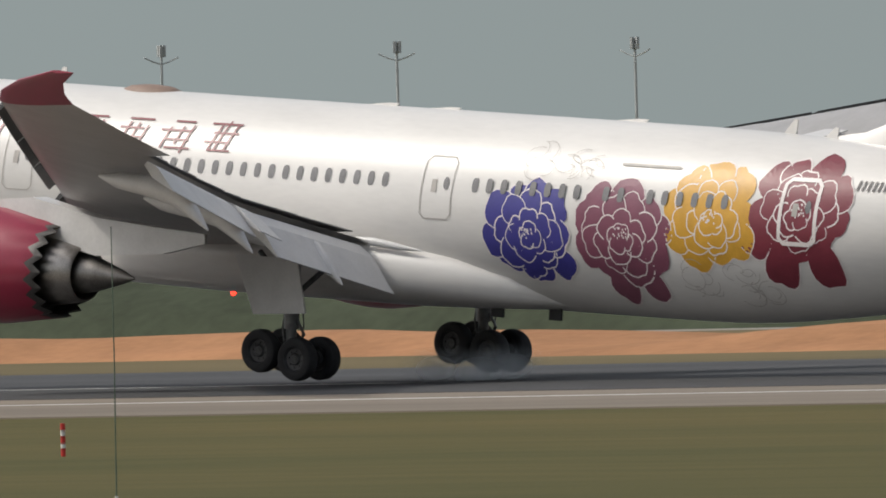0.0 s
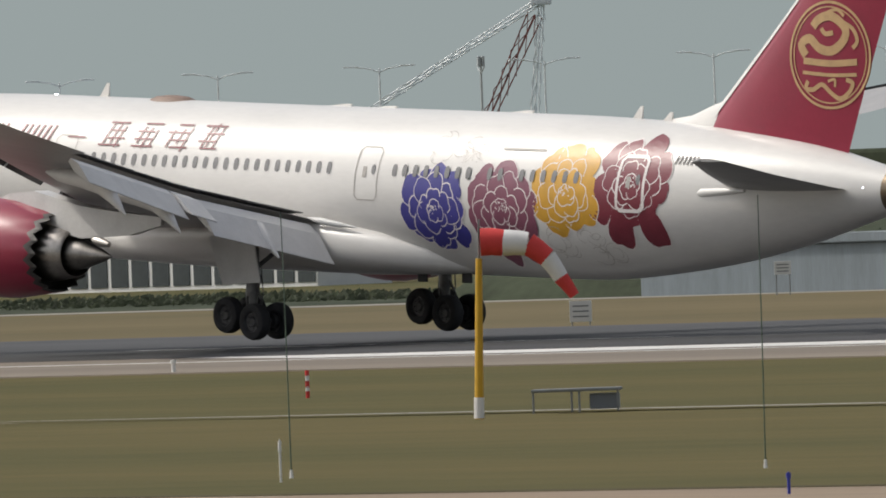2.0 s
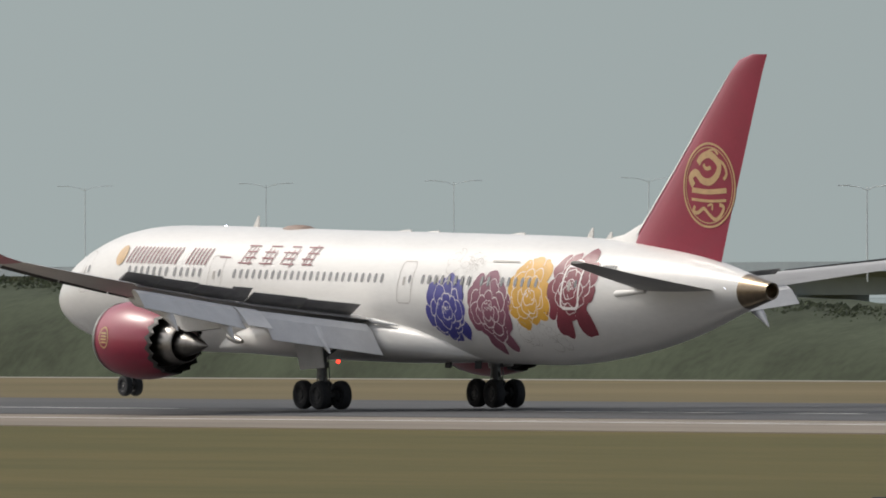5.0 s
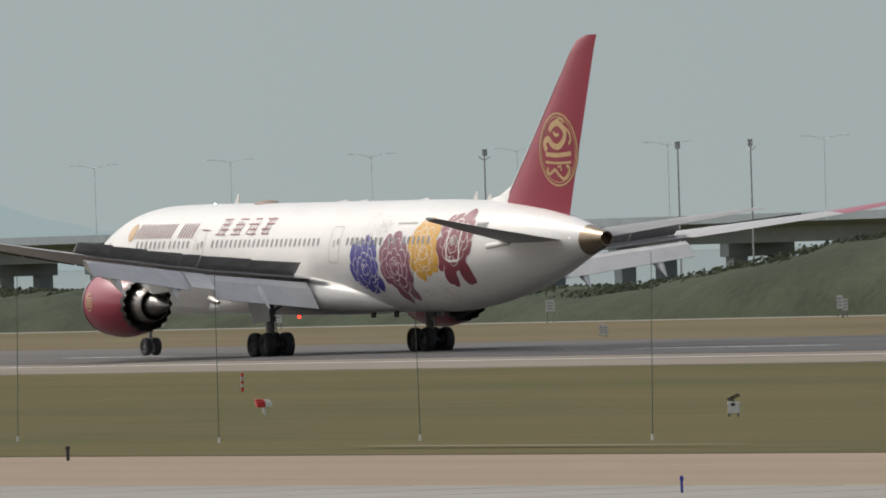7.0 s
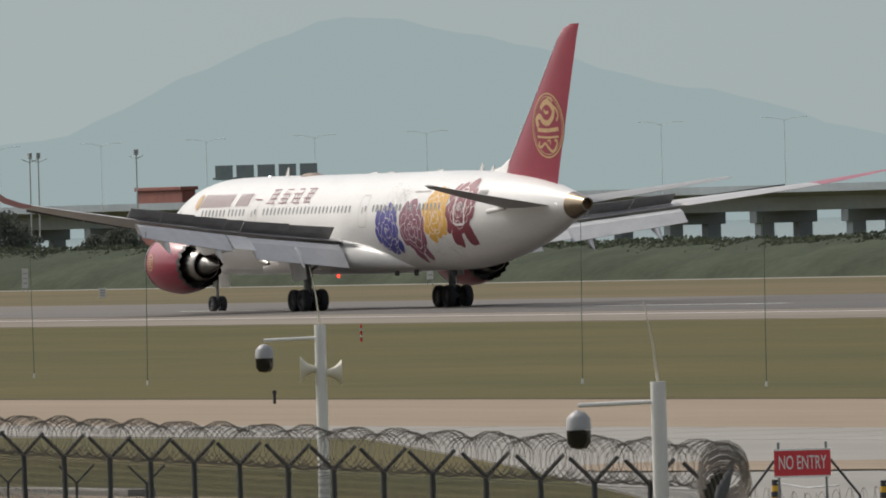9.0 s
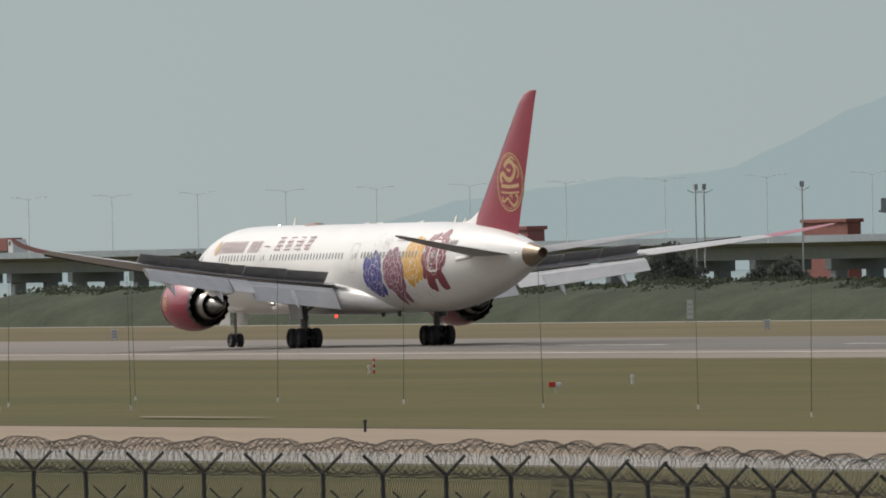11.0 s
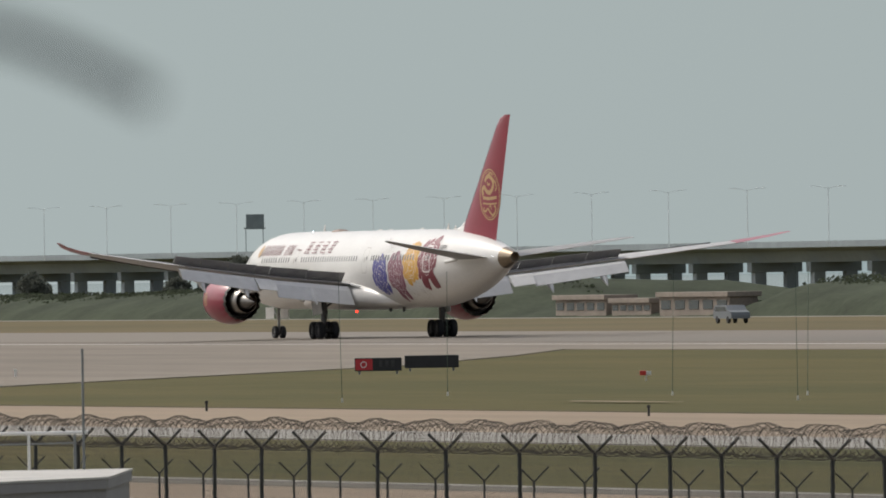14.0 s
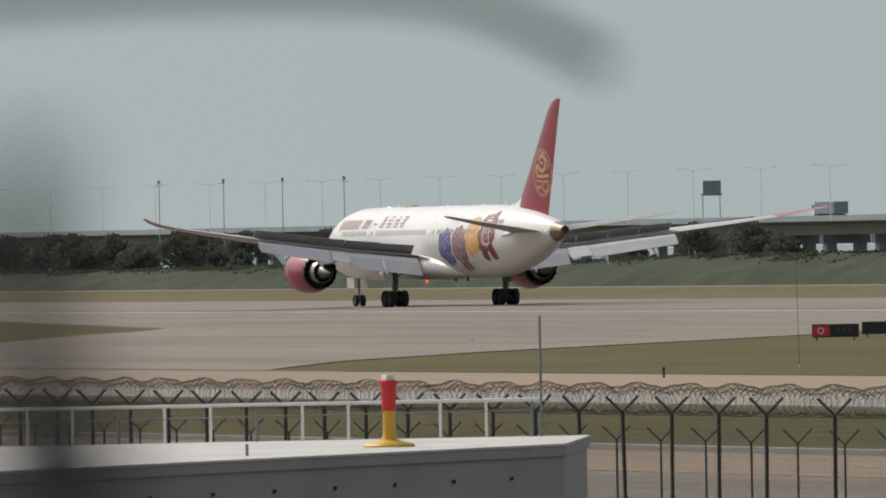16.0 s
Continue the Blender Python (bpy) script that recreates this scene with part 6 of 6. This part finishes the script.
def fence_post(h, arm, r):
    t = thing("fence_post", "dark fence post with a forked top", "fence post", group="forked fence posts")
    bm = bmesh.new()
    tube(bm, [(0, 0, -0.2), (0, 0, h)], r, 8)
    part("post", bm, FENCE, t)
    for s in (-1, 1):
        bm = bmesh.new()
        d = Vector((0.36, 0.93, 0)) * (s * arm * 0.93)
        tube(bm, [(0, 0, h - 0.03), (d.x, d.y, h + arm * 0.86)], r * 0.72, 6)
        part("arm", bm, FENCE, t)
    return t


def coil(x0, y0, x1, y1, z, rad, pitch, wire, label):
    L = math.hypot(x1 - x0, y1 - y0)
    n = int(L / pitch * 14)
    ux, uy = (x1 - x0) / L, (y1 - y0) / L
    verts, faces = [], []
    for i in range(n + 1):
        s = L * i / n
        a = 2 * math.pi * i / 14
        r = rad * (1 + 0.10 * math.sin(s * 2.1) + 0.06 * math.sin(s * 5.3))
        c, q = r * math.cos(a), r * math.sin(a)
        off = 0.10 * math.sin(a * 0.5 + s)
        px, py, pz = x0 + ux * (s + off) - uy * c, y0 + uy * (s + off) + ux * c, z + q - 0.05 + 0.02 * math.sin(s * 2.1)
        for dx, dz in ((-wire, -wire * 0.6), (wire, -wire * 0.6), (0, wire)):
            verts.append((px + dx, py, pz + dz))
    for i in range(n):
        k = 3 * i
        for e in range(3):
            f = (e + 1) % 3
            faces.append((k + e, k + f, k + 3 + f, k + 3 + e))
    ob = mesh_part("razor_wire", verts, faces, WIRE)
    tagged(ob, label, "razor wire", "", "stuff")


def build_fence():
    p = fence_post(2.68, 0.34, 0.04)
    rng = random.Random(8)
    spots = [(-289.8 - 2.877 * i, FY) for i in range(37)] + [(-269.45 - 4.07 * i, FY) for i in range(5)] + [(-239.16 - 2.754 * i, FY) for i in range(11)]
    n = 18
    spots += [(-238 + 57 * i / n, 97 - 12 * i / n) for i in range(1, n + 1)]
    for k, (x, y) in enumerate(spots):
        m = pose(x, y, 0, rng.uniform(-0.8, 0.8), rng.uniform(-0.8, 0.8), 0 if x < -238 else -12)
        if k == 0:
            p.matrix_basis = m
        else:
            copy_thing(p, m)
    coil(FX1, FY, -238, FY, 2.97, 0.27, 0.15, 0.0065, "coiled razor wire along the fence top")
    coil(FX1, FY + 0.08, -238, FY + 0.08, 2.90, 0.25, 0.19, 0.0055, "second coil of razor wire along the fence top")
    coil(-238, FY, -180.6, 85, 2.97, 0.28, 0.16, 0.0055, "coiled razor wire along the bent fence")
    coil(-180.6, 85, -164, 77.2, 2.97, 0.28, 0.3, 0.0055, "coiled razor wire on the return fence")
    # strained wires
    bm = bmesh.new()
    for z in (0.5, 1.0, 1.5, 2.0, 2.6):
        tube(bm, [(FX1, FY, z), (-238, FY, z), (-181, 85, z)], 0.004, 4)
    tagged(link("fence_wires", bm, FENCE), "thin strained fence wires", "wire", "", "stuff")
    # woven mesh between the posts
    verts, faces = [], []
    for x0, y0, x1, y1 in ((FX1, FY, -238, FY), (-238, FY, -181, 85)):
        L = math.hypot(x1 - x0, y1 - y0)
        ux, uy = (x1 - x0) / L, (y1 - y0) / L
        for i in range(int(L / 0.11)):
            for s in (0, 1):
                a, b = (i * 0.11, i * 0.11 + 1.35) if s else (i * 0.11 + 1.35, i * 0.11)
                k = len(verts)
                for d, z in ((a, 0.05), (b, 2.62)):
                    for off, dy in ((-0.003, 0.002), (0.003, 0.002), (0.0, -0.003)):
                        verts.append((x0 + ux * (d + off), y0 + uy * (d + off) + dy, z))
                faces += [(k, k + 1, k + 4, k + 3), (k + 1, k + 2, k + 5, k + 4), (k + 2, k, k + 3, k + 5)]
    tagged(mesh_part("fence_mesh", verts, faces, FENCE), "dark woven wire mesh of the fence", "wire mesh", "", "stuff")
    q = fence_post(1.5, 0.34, 0.026)
    k, x = 0, -262
    while x > FX1 - 30:
        m = pose(x, FY + 15, 0, 0, 0, 0)
        if k == 0:
            q.matrix_basis = m
        else:
            copy_thing(q, m)
        k += 1
        x -= 3.2
    for i in range(5):
        copy_thing(p, pose(-178 + 3.2 * i, 83.8 - 1.55 * i, 0, 0, 0, 70))
    # road and verges behind the fence
    sheet("fence_road", [(-520, 127), (-300, 127), (-300, 111), (-520, 111)], -0.02, CONCRETE, "pale service road behind the fence", "road", depth=0.05)
    sheet("road_verge", [(-520, 140.5), (-310, 140.5), (-310, 127.1), (-520, 127.1)], -0.025, TANSHOULDER, "brown verge beside the service road", "verge", depth=0.05)
    bm = bmesh.new()
    box(bm, -520, -330, 140.6, 141.3, -0.1, 0.12, 0, 0.03)
    tagged(link("kerb", bm, CONCRETE2), "white painted kerb beside the verge", "kerb", "", "structure")
    # gate area: coil and bollards
    coil(-271.4, 127.2, -269.3, 132.2, 0.42, 0.42, 0.12, 0.008, "low tangled razor wire by the gate")
    for i, (x, y) in enumerate(((-282.1, 139), (-279.5, 139.7), (-277.1, 139.3), (-292.4, 141.2), (-297.1, 141))):
        t = thing("bollard", "yellow and black striped bollard on a chain", "bollard", pose(x, y, 0), "striped bollards")
        for k in range(4):
            bm = bmesh.new()
            tube(bm, [(0, 0, 0.12 * k - 0.02), (0, 0, 0.12 * k + 0.1)], 0.11 - 0.01 * k, 10)
            part("band", bm, (YELLOWP, BLACKP)[k % 2], t)
        bm = bmesh.new()
        tube(bm, [(0, 0, 0.4), (1.5, 0, 0.3), (3.0, 0, 0.36)], 0.02, 5)
        part("chain", bm, STEEL, t)
    # the red notice
    (x, y, z) = (-255.94, 122, 1.54)
    t = thing("warning_sign", "red board with white letters on a frame", "sign", pose(x, y, 0, 0, 0, 65))
    W, H = 1.0, 0.5
    bm = bmesh.new()
    box(bm, -W / 2, W / 2, -0.03, 0.03, z - H / 2, z + H / 2, 0, 0.01)
    b = part("board", bm, SIGNRED, t, "red board")
    for zz in (z - H / 2 + 0.012, z + H / 2 - 0.012):
        bm = bmesh.new()
        box(bm, -W / 2 - 0.01, W / 2 + 0.01, -0.035, 0.035, zz - 0.015, zz + 0.015)
        part("trim", bm, WHITEPOLE, b, "white edge")
    cu = bpy.data.curves.new("letters", "FONT")
    cu.body = "NO ENTRY"
    cu.size = 0.30
    cu.align_x, cu.align_y = "CENTER", "CENTER"
    cu.extrude = 0.004
    tmp = new("letters", cu)
    bpy.context.view_layer.update()
    me = bpy.data.meshes.new_from_object(tmp.evaluated_get(bpy.context.evaluated_depsgraph_get()))
    bpy.data.objects.remove(tmp)
    me.materials.clear()
    me.materials.append(WHITEPOLE)
    lt = new("letters", me)
    lt.parent = b
    wid = max(v.co.x for v in me.vertices) - min(v.co.x for v in me.vertices)
    lt.matrix_basis = Matrix.Translation((0, -0.037, z)) @ Matrix.Rotation(radians(90), 4, "X") @ Matrix.Diagonal((0.84 / wid, 1.15, 1, 1))
    for s in (-1, 1):
        bm = bmesh.new()
        tube(bm, [(s * 0.42, 0.05, z + H / 2 + 0.12), (s * 0.42, 0.05, -0.05)], 0.025, 6)
        part("post", bm, POLE, t)
        bm = bmesh.new()
        tube(bm, [(s * 0.5, 0.05, z + 0.05), (s * 1.0, 0.1, z - 0.6), (s * 1.1, 0.1, -0.05)], 0.025, 6)
        part("brace", bm, DKSTEEL, t)


build_fence()


def camera_pole(x, y, h, r, arm_z, arm_len, horns, s=1.0):
    t = thing("surveillance_pole", "white pole carrying a dome camera on an arm", "camera pole", pose(x, y, 0), "camera poles")
    side = Vector((-0.40, -0.92, 0))
    bm = bmesh.new()
    tube(bm, [(0, 0, -0.1), (0, 0, h)], [r * 1.1, r], 14)
    part("pole", bm, WHITEPOLE, t, "", True)
    bm = bmesh.new()
    e = side * arm_len
    tube(bm, [(0, 0, arm_z), (e.x, e.y, arm_z - 0.02)], 0.028, 8)
    part("arm", bm, WHITEPOLE, t)
    bm = bmesh.new()
    lathe(bm, [(0.0, 0.02), (-0.03, 0.09), (-0.10, 0.15), (-0.24, 0.16), (-0.25, 0.0)], 20, axis="z")
    c = part("dome_camera", move(bm, Matrix.Translation((e.x, e.y, arm_z - 0.08)) @ Matrix.Scale(s, 4)), GREYCASE, t, "grey camera housing", True)
    bm = bmesh.new()
    lathe(bm, [(-0.25, 0.155), (-0.40, 0.15), (-0.47, 0.10), (-0.49, 0.0)], 20, axis="z")
    part("dome", move(bm, Matrix.Translation((e.x, e.y, arm_z - 0.08)) @ Matrix.Scale(s, 4)), DOMEBLK, c, "smoked black dome", True)
    bm = bmesh.new()
    tube(bm, [(0, 0, h), (-0.02, -0.05, h + 0.5), (-0.06, -0.14, h + 1.0)], [0.02, 0.012, 0.006], 6)
    part("rod", bm, CREAM, t)
    if horns:
        for s, zz in ((-1, h - 0.75), (1, h - 0.82)):
            bm = bmesh.new()
            d = side * (-s)
            q = Matrix.Translation((0, 0, zz)) @ d.to_track_quat("X", "Z").to_matrix().to_4x4()
            lathe(bm, [(0.02, 0.04), (0.12, 0.06), (0.24, 0.11), (0.32, 0.19), (0.35, 0.22), (0.33, 0.19), (0.2, 0.07)], 20)
            part("horn", move(bm, q), CREAM, t, "cream loudspeaker horn", True)


def build_near():
    # poles by bearing and distance
    p1, p2 = (-248.91, 109.67, 4.3), (-181.3, 84.46, 3.99)
    camera_pole(p1[0], p1[1], p1[2], 0.095, p1[2] - 0.22, 0.95, True, 1.0)
    camera_pole(p2[0], p2[1], p2[2], 0.095, p2[2] - 0.25, 1.0, False, 1.0)
    # flat roof with rail and lamp
    c0, c1 = (-186.53, 60.22, 3.53), (-190.54, 47.38, 3.64)
    zr = 3.465
    t = thing("roof_building", "low grey building with a pale flat roof", "building", kind="structure")
    a, b = Vector((c0[0], c0[1], 0)), Vector((c1[0], c1[1], 0))
    u = (b - a).normalized()
    L, Dp = 9.5, 21.0
    # x runs to the building's open corner, y away from the viewer
    v = Vector((u.y, -u.x, 0))
    if v.dot(a) < 0:
        v = -v
    fr = Matrix(((-u.x, v.x, 0, a.x), (-u.y, v.y, 0, a.y), (0, 0, 1, 0), (0, 0, 0, 1)))
    t.matrix_basis = fr
    # the near edge runs askew to the far one
    slope = 2.19

    def slab(inset, z0, z1):
        """An upright prism over the roof's outline, drawn in by inset."""
        k = inset * 2.4
        pts = [(-0.23 - inset * 0.6, 13 + k * 0.6), (0.16 - inset, Dp - inset), (-L - 0.2 + inset, Dp - inset), (-L - 0.2 + inset, 13 + k - slope * (L - 0.03 - inset))]
        bm = bmesh.new()
        lo, hi = [bm.verts.new((x, y, z0)) for x, y in pts], [bm.verts.new((x, y, z1)) for x, y in pts]
        bm.faces.new(lo)
        bm.faces.new(hi)
        for m in range(4):
            bm.faces.new((lo[m], lo[(m + 1) % 4], hi[(m + 1) % 4], hi[m]))
        bmesh.ops.recalc_face_normals(bm, faces=bm.faces)
        return bm
    part("wall", slab(0.05, -0.2, zr - 0.16), WALLG, t, "grey plastered wall")
    part("roof", slab(0.0, zr - 0.03, zr), ROOFW, t, "pale stained roof slab")
    part("fascia", slab(0.012, zr - 0.16, zr - 0.033), WALLG, t, "grey fascia under the roof slab")
    for i in range(8):
        bm = bmesh.new()
        x = -0.95 - 0.75 * i
        box(bm, x - 0.02, x + 0.02, 13 - slope * (-x - 0.23) + 0.06, 13 - slope * (-x - 0.23) + 0.2, zr - 0.44, zr - 0.40)
        part("drain_hole", bm, BLACKP, t, "small dark drain hole")
    # rail along the far edge
    rail = thing("roof_rail", "white tubular rail along the roof edge", "railing", fr)
    hr = 0.5
    bm = bmesh.new()
    tube(bm, [(-0.44, Dp - 0.4, zr + hr), (-L, Dp - 0.4, zr + hr)], 0.024, 8)
    part("top_rail", bm, WHITEPOLE, rail)
    bm = bmesh.new()
    tube(bm, [(-0.62, Dp - 0.4, zr + hr * 0.72), (-L, Dp - 0.4, zr + hr * 0.62)], 0.012, 6)
    part("mid_rail", bm, POLE, rail)
    for i in range(12):
        bm = bmesh.new()
        x = -0.62 - 0.62 * i
        tube(bm, [(x, Dp - 0.4, zr), (x, Dp - 0.4, zr + hr)], 0.02, 6)
        part("post", bm, WHITEPOLE if i % 3 else POLE, rail)
    # thin rod at the rail's end
    bm = bmesh.new()
    tube(bm, [(-0.50, Dp - 0.42, zr), (-0.50, Dp - 0.42, zr + 1.63)], 0.018, 6)
    part("whip_rod", bm, POLE, rail)
    # red and yellow lamp on a round foot
    (lx, ly) = (-199.5, 61.62)
    lamp = thing("beacon_post", "red and yellow beacon post on a round foot", "beacon", pose(lx, ly, zr))
    bm = bmesh.new()
    lathe(bm, [(0.0, 0.33), (0.02, 0.34), (0.05, 0.31), (0.07, 0.2), (0.10, 0.11), (0.16, 0.085)], 24, axis="z")
    part("foot", bm, YELLOWP, lamp, "yellow round foot", True)
    bm = bmesh.new()
    lathe(bm, [(0.10, 0.085), (0.47, 0.075), (0.475, 0.0)], 20, axis="z")
    part("lower_tube", bm, YELLOWP, lamp, "yellow tube", True)
    bm = bmesh.new()
    lathe(bm, [(0.47, 0.0), (0.47, 0.088), (0.82, 0.108), (0.82, 0.13), (0.86, 0.13), (0.87, 0.10), (0.87, 0.0)], 20, axis="z")
    part("upper_tube", bm, REDP, lamp, "red tube with a collar", True)
    bm = bmesh.new()
    box(bm, -0.11, 0.11, -0.06, 0.06, 0.87, 0.94, 0, 0.01)
    part("cap", bm, CREAM, lamp, "pale cap")
    # small pipe stub on the roof
    for px, py in ((-194.3, 58.13),):
        s = thing("roof_stub", "short pipe stub on the roof", "pipe", pose(px, py, zr))
        bm = bmesh.new()
        for dx in (-0.03, 0.03):
            tube(bm, [(dx, 0, -0.02), (dx, 0, 0.15)], 0.012, 6)
        part("pipe", bm, POLE, s)
    # a slack cable hanging close before the lens
    bm = bmesh.new()
    pts = [(-4.844, 1.262, 6.326), (-4.829, 1.312, 6.326), (-4.813, 1.362, 6.325), (-4.800, 1.404, 6.327), (-4.789, 1.438, 6.327), (-4.779, 1.472, 6.326), (-4.771, 1.497, 6.323), (-4.766, 1.513, 6.317), (-4.761, 1.527, 6.310), (-4.758, 1.537, 6.304), (-4.756, 1.543, 6.301)]
    tube(bm, pts, 0.0038, 8)
    tagged(link("hanging_cable", bm, TWIG, smooth=True), "dark slack cable hanging close to the viewer", "cable")
    bm = bmesh.new()
    for e0, e1, b0, b1, r0, r1 in ((-1.1, -0.45, 16.05, 15.9, 0.0125, 0.0075), (-0.5, -0.1, 15.9, 15.84, 0.006, 0.0045), (-0.1, 0.32, 15.84, 15.9, 0.005, 0.0065)):
        ends = [Vector((-2.3 * math.cos(radians(q)), 2.3 * math.sin(radians(q)), 6.25 + 2.3 * math.tan(radians(e)))) for e, q in ((e0, b0), (e1, b1))]
        tube(bm, ends, [r0, r1], 8)
    tagged(link("near_stem", bm, TWIG, smooth=True), "dark knotted stem close to the viewer", "stem")


build_near()


# ---- smoke from the tyres ----
def build_smoke():
    rng = random.Random(31)
    out = []
    puffs = [(-309.6, 408.0, 0.00, 3, 1.8, 0.3), (-507.0, 400.2, 2.65, 1, 0.5, 0.4), (-513.6, 410.5, 2.50, 3, 9.0, 0.5), (-506.0, 406.0, 2.68, 3, 5.0, 0.6), (-520.0, 407.5, 3.0, 4, 8.5, 1.5), (-490.0, 405.0, 2.6, 2, 6.0, 0.3), (-511.0, 401.0, 2.76, 3, 2.4, 0.9), (-523.0, 404.0, 3.02, 3, 5.0, 1.1)]
    for n, (x0, y0, t0, count, spread_x, rise) in enumerate(puffs):
        for i in range(count):
            r = rng.uniform(1.5, 2.1) * (1.0 if rise > 0.6 else 0.6)
            bm = bmesh.new()
            bmesh.ops.create_icosphere(bm, subdivisions=3, radius=1.0)
            bmesh.ops.delete(bm, geom=[v for v in bm.verts if v.co.y > 0.25], context="VERTS")
            sx, sy, sz = r * rng.uniform(1.6, 2.3), r * rng.uniform(0.3, 0.4), r * rng.uniform(0.8, 1.05)
            ph = rng.uniform(0, 50)
            for v in bm.verts:
                k = 1 + 0.25 * noise.noise(v.co * 1.6 + Vector((ph, 0, 0)))
                v.co = Vector((v.co.x * sx * k, v.co.y * sy * k, v.co.z * sz * k))
            ob = link("smoke_puff", bm, SMOKE, smooth=True)
            ob.visible_shadow = False
            tagged(ob, "thin bluish tyre smoke drifting over the runway", "smoke", "tyre smoke puffs")
            dx, dy = spread_x * (2 * (i + 0.5) / count - 1) + rng.uniform(-0.4, 0.4), rng.uniform(-1, 1)
            z = sz * 0.45 + rng.uniform(0, rise)
            face = 90 - math.degrees(math.atan2(y0, -x0))
            lag = rng.uniform(0, 0.2)
            drift = rng.uniform(-0.3, 1.2)
            lo = -sz * 2.2
            rows = [(0.0, pose(x0 + dx, y0 + dy, lo if t0 > 0.05 else z * 0.7, 0, 0, face))]
            if t0 > 0.05:
                rows += [(t0 + lag, pose(x0 + dx, y0 + dy, lo, 0, 0, face)), (t0 + lag + 0.15, pose(x0 + dx, y0 + dy, z * 0.7, 0, 0, face))]
            rows += [(t0 + lag + 2.0, pose(x0 + dx + drift, y0 + dy + 0.4, z * 1.2, 0, 0, face + 4)), (16.0, pose(x0 + dx + drift * 5, y0 + dy + 3, z * 1.5, 0, 0, face + 30))]
            out.append((ob, rows))
    return out


smoke = build_smoke()

# ---- motion of the things ----
COURSE = [
    (0.0, 310.54, 0.379, 4.38, -0.99),
    (0.5, 345.21, 0.572, 3.84, -0.80),
    (1.0, 379.59, 0.666, 3.39, -0.49),
    (1.5, 413.53, 0.570, 3.28, -0.14),
    (1.8, 433.82, 0.207, 3.15, 0.05),
    (2.0, 447.31, 0.537, 3.08, 0.27),
    (2.5, 480.93, 0.296, 2.87, 0.52),
    (3.0, 514.33, 0.072, 2.49, 0.70),
    (3.5, 547.32, 0.105, 1.87, 0.97),
    (4.0, 580.42, 0.085, 1.58, 1.15),
    (4.2, 593.84, 0.089, 1.61, 0.95),
    (6.3, 738.19, 0.011, 0.15, -0.26),
    (6.5, 751.51, -0.051, 0.34, -0.62),
    (7.0, 784.45, -0.079, 0.31, -0.99),
    (7.5, 816.08, -0.024, 0.13, -1.09),
    (8.0, 847.26, -0.041, -0.01, -0.90),
    (8.5, 877.90, -0.042, -0.04, -0.44),
    (9.0, 908.49, -0.029, -0.07, -0.08),
    (9.2, 920.58, -0.029, -0.06, -0.00),
    (11.3, 1038.78, -0.021, -0.06, 0.24),
    (11.5, 1050.15, -0.010, -0.08, 0.25),
    (12.0, 1078.72, -0.013, -0.09, 0.26),
    (12.5, 1106.98, 0.004, -0.11, 0.35),
    (13.0, 1135.05, -0.013, -0.08, 0.32),
    (13.5, 1162.40, -0.014, -0.06, 0.31),
    (14.0, 1189.24, -0.008, -0.08, 0.27),
    (14.5, 1215.68, 0.002, -0.09, 0.25),
    (15.0, 1241.47, -0.025, -0.05, 0.28),
    (15.5, 1266.59, -0.006, -0.07, 0.38),
    (16.0, 1291.33, -0.006, -0.07, 0.48),
]


def motions():
    walk(airliner, [(t, pose(-s, RUNY, z, 0, -p, 180 + w)) for t, s, z, p, w in COURSE])
    for ob, rows in movers:
        walk(ob, rows)
    for ob, rows in smoke:
        walk(ob, rows)
    for ob, x, v, y in lorries:
        walk(ob, [(t, pose(x + v * (t - 12.5), y, 6.95, 0, 0, 0 if v > 0 else 180)) for t in (0.0, 8.0, 16.0)])


motions()
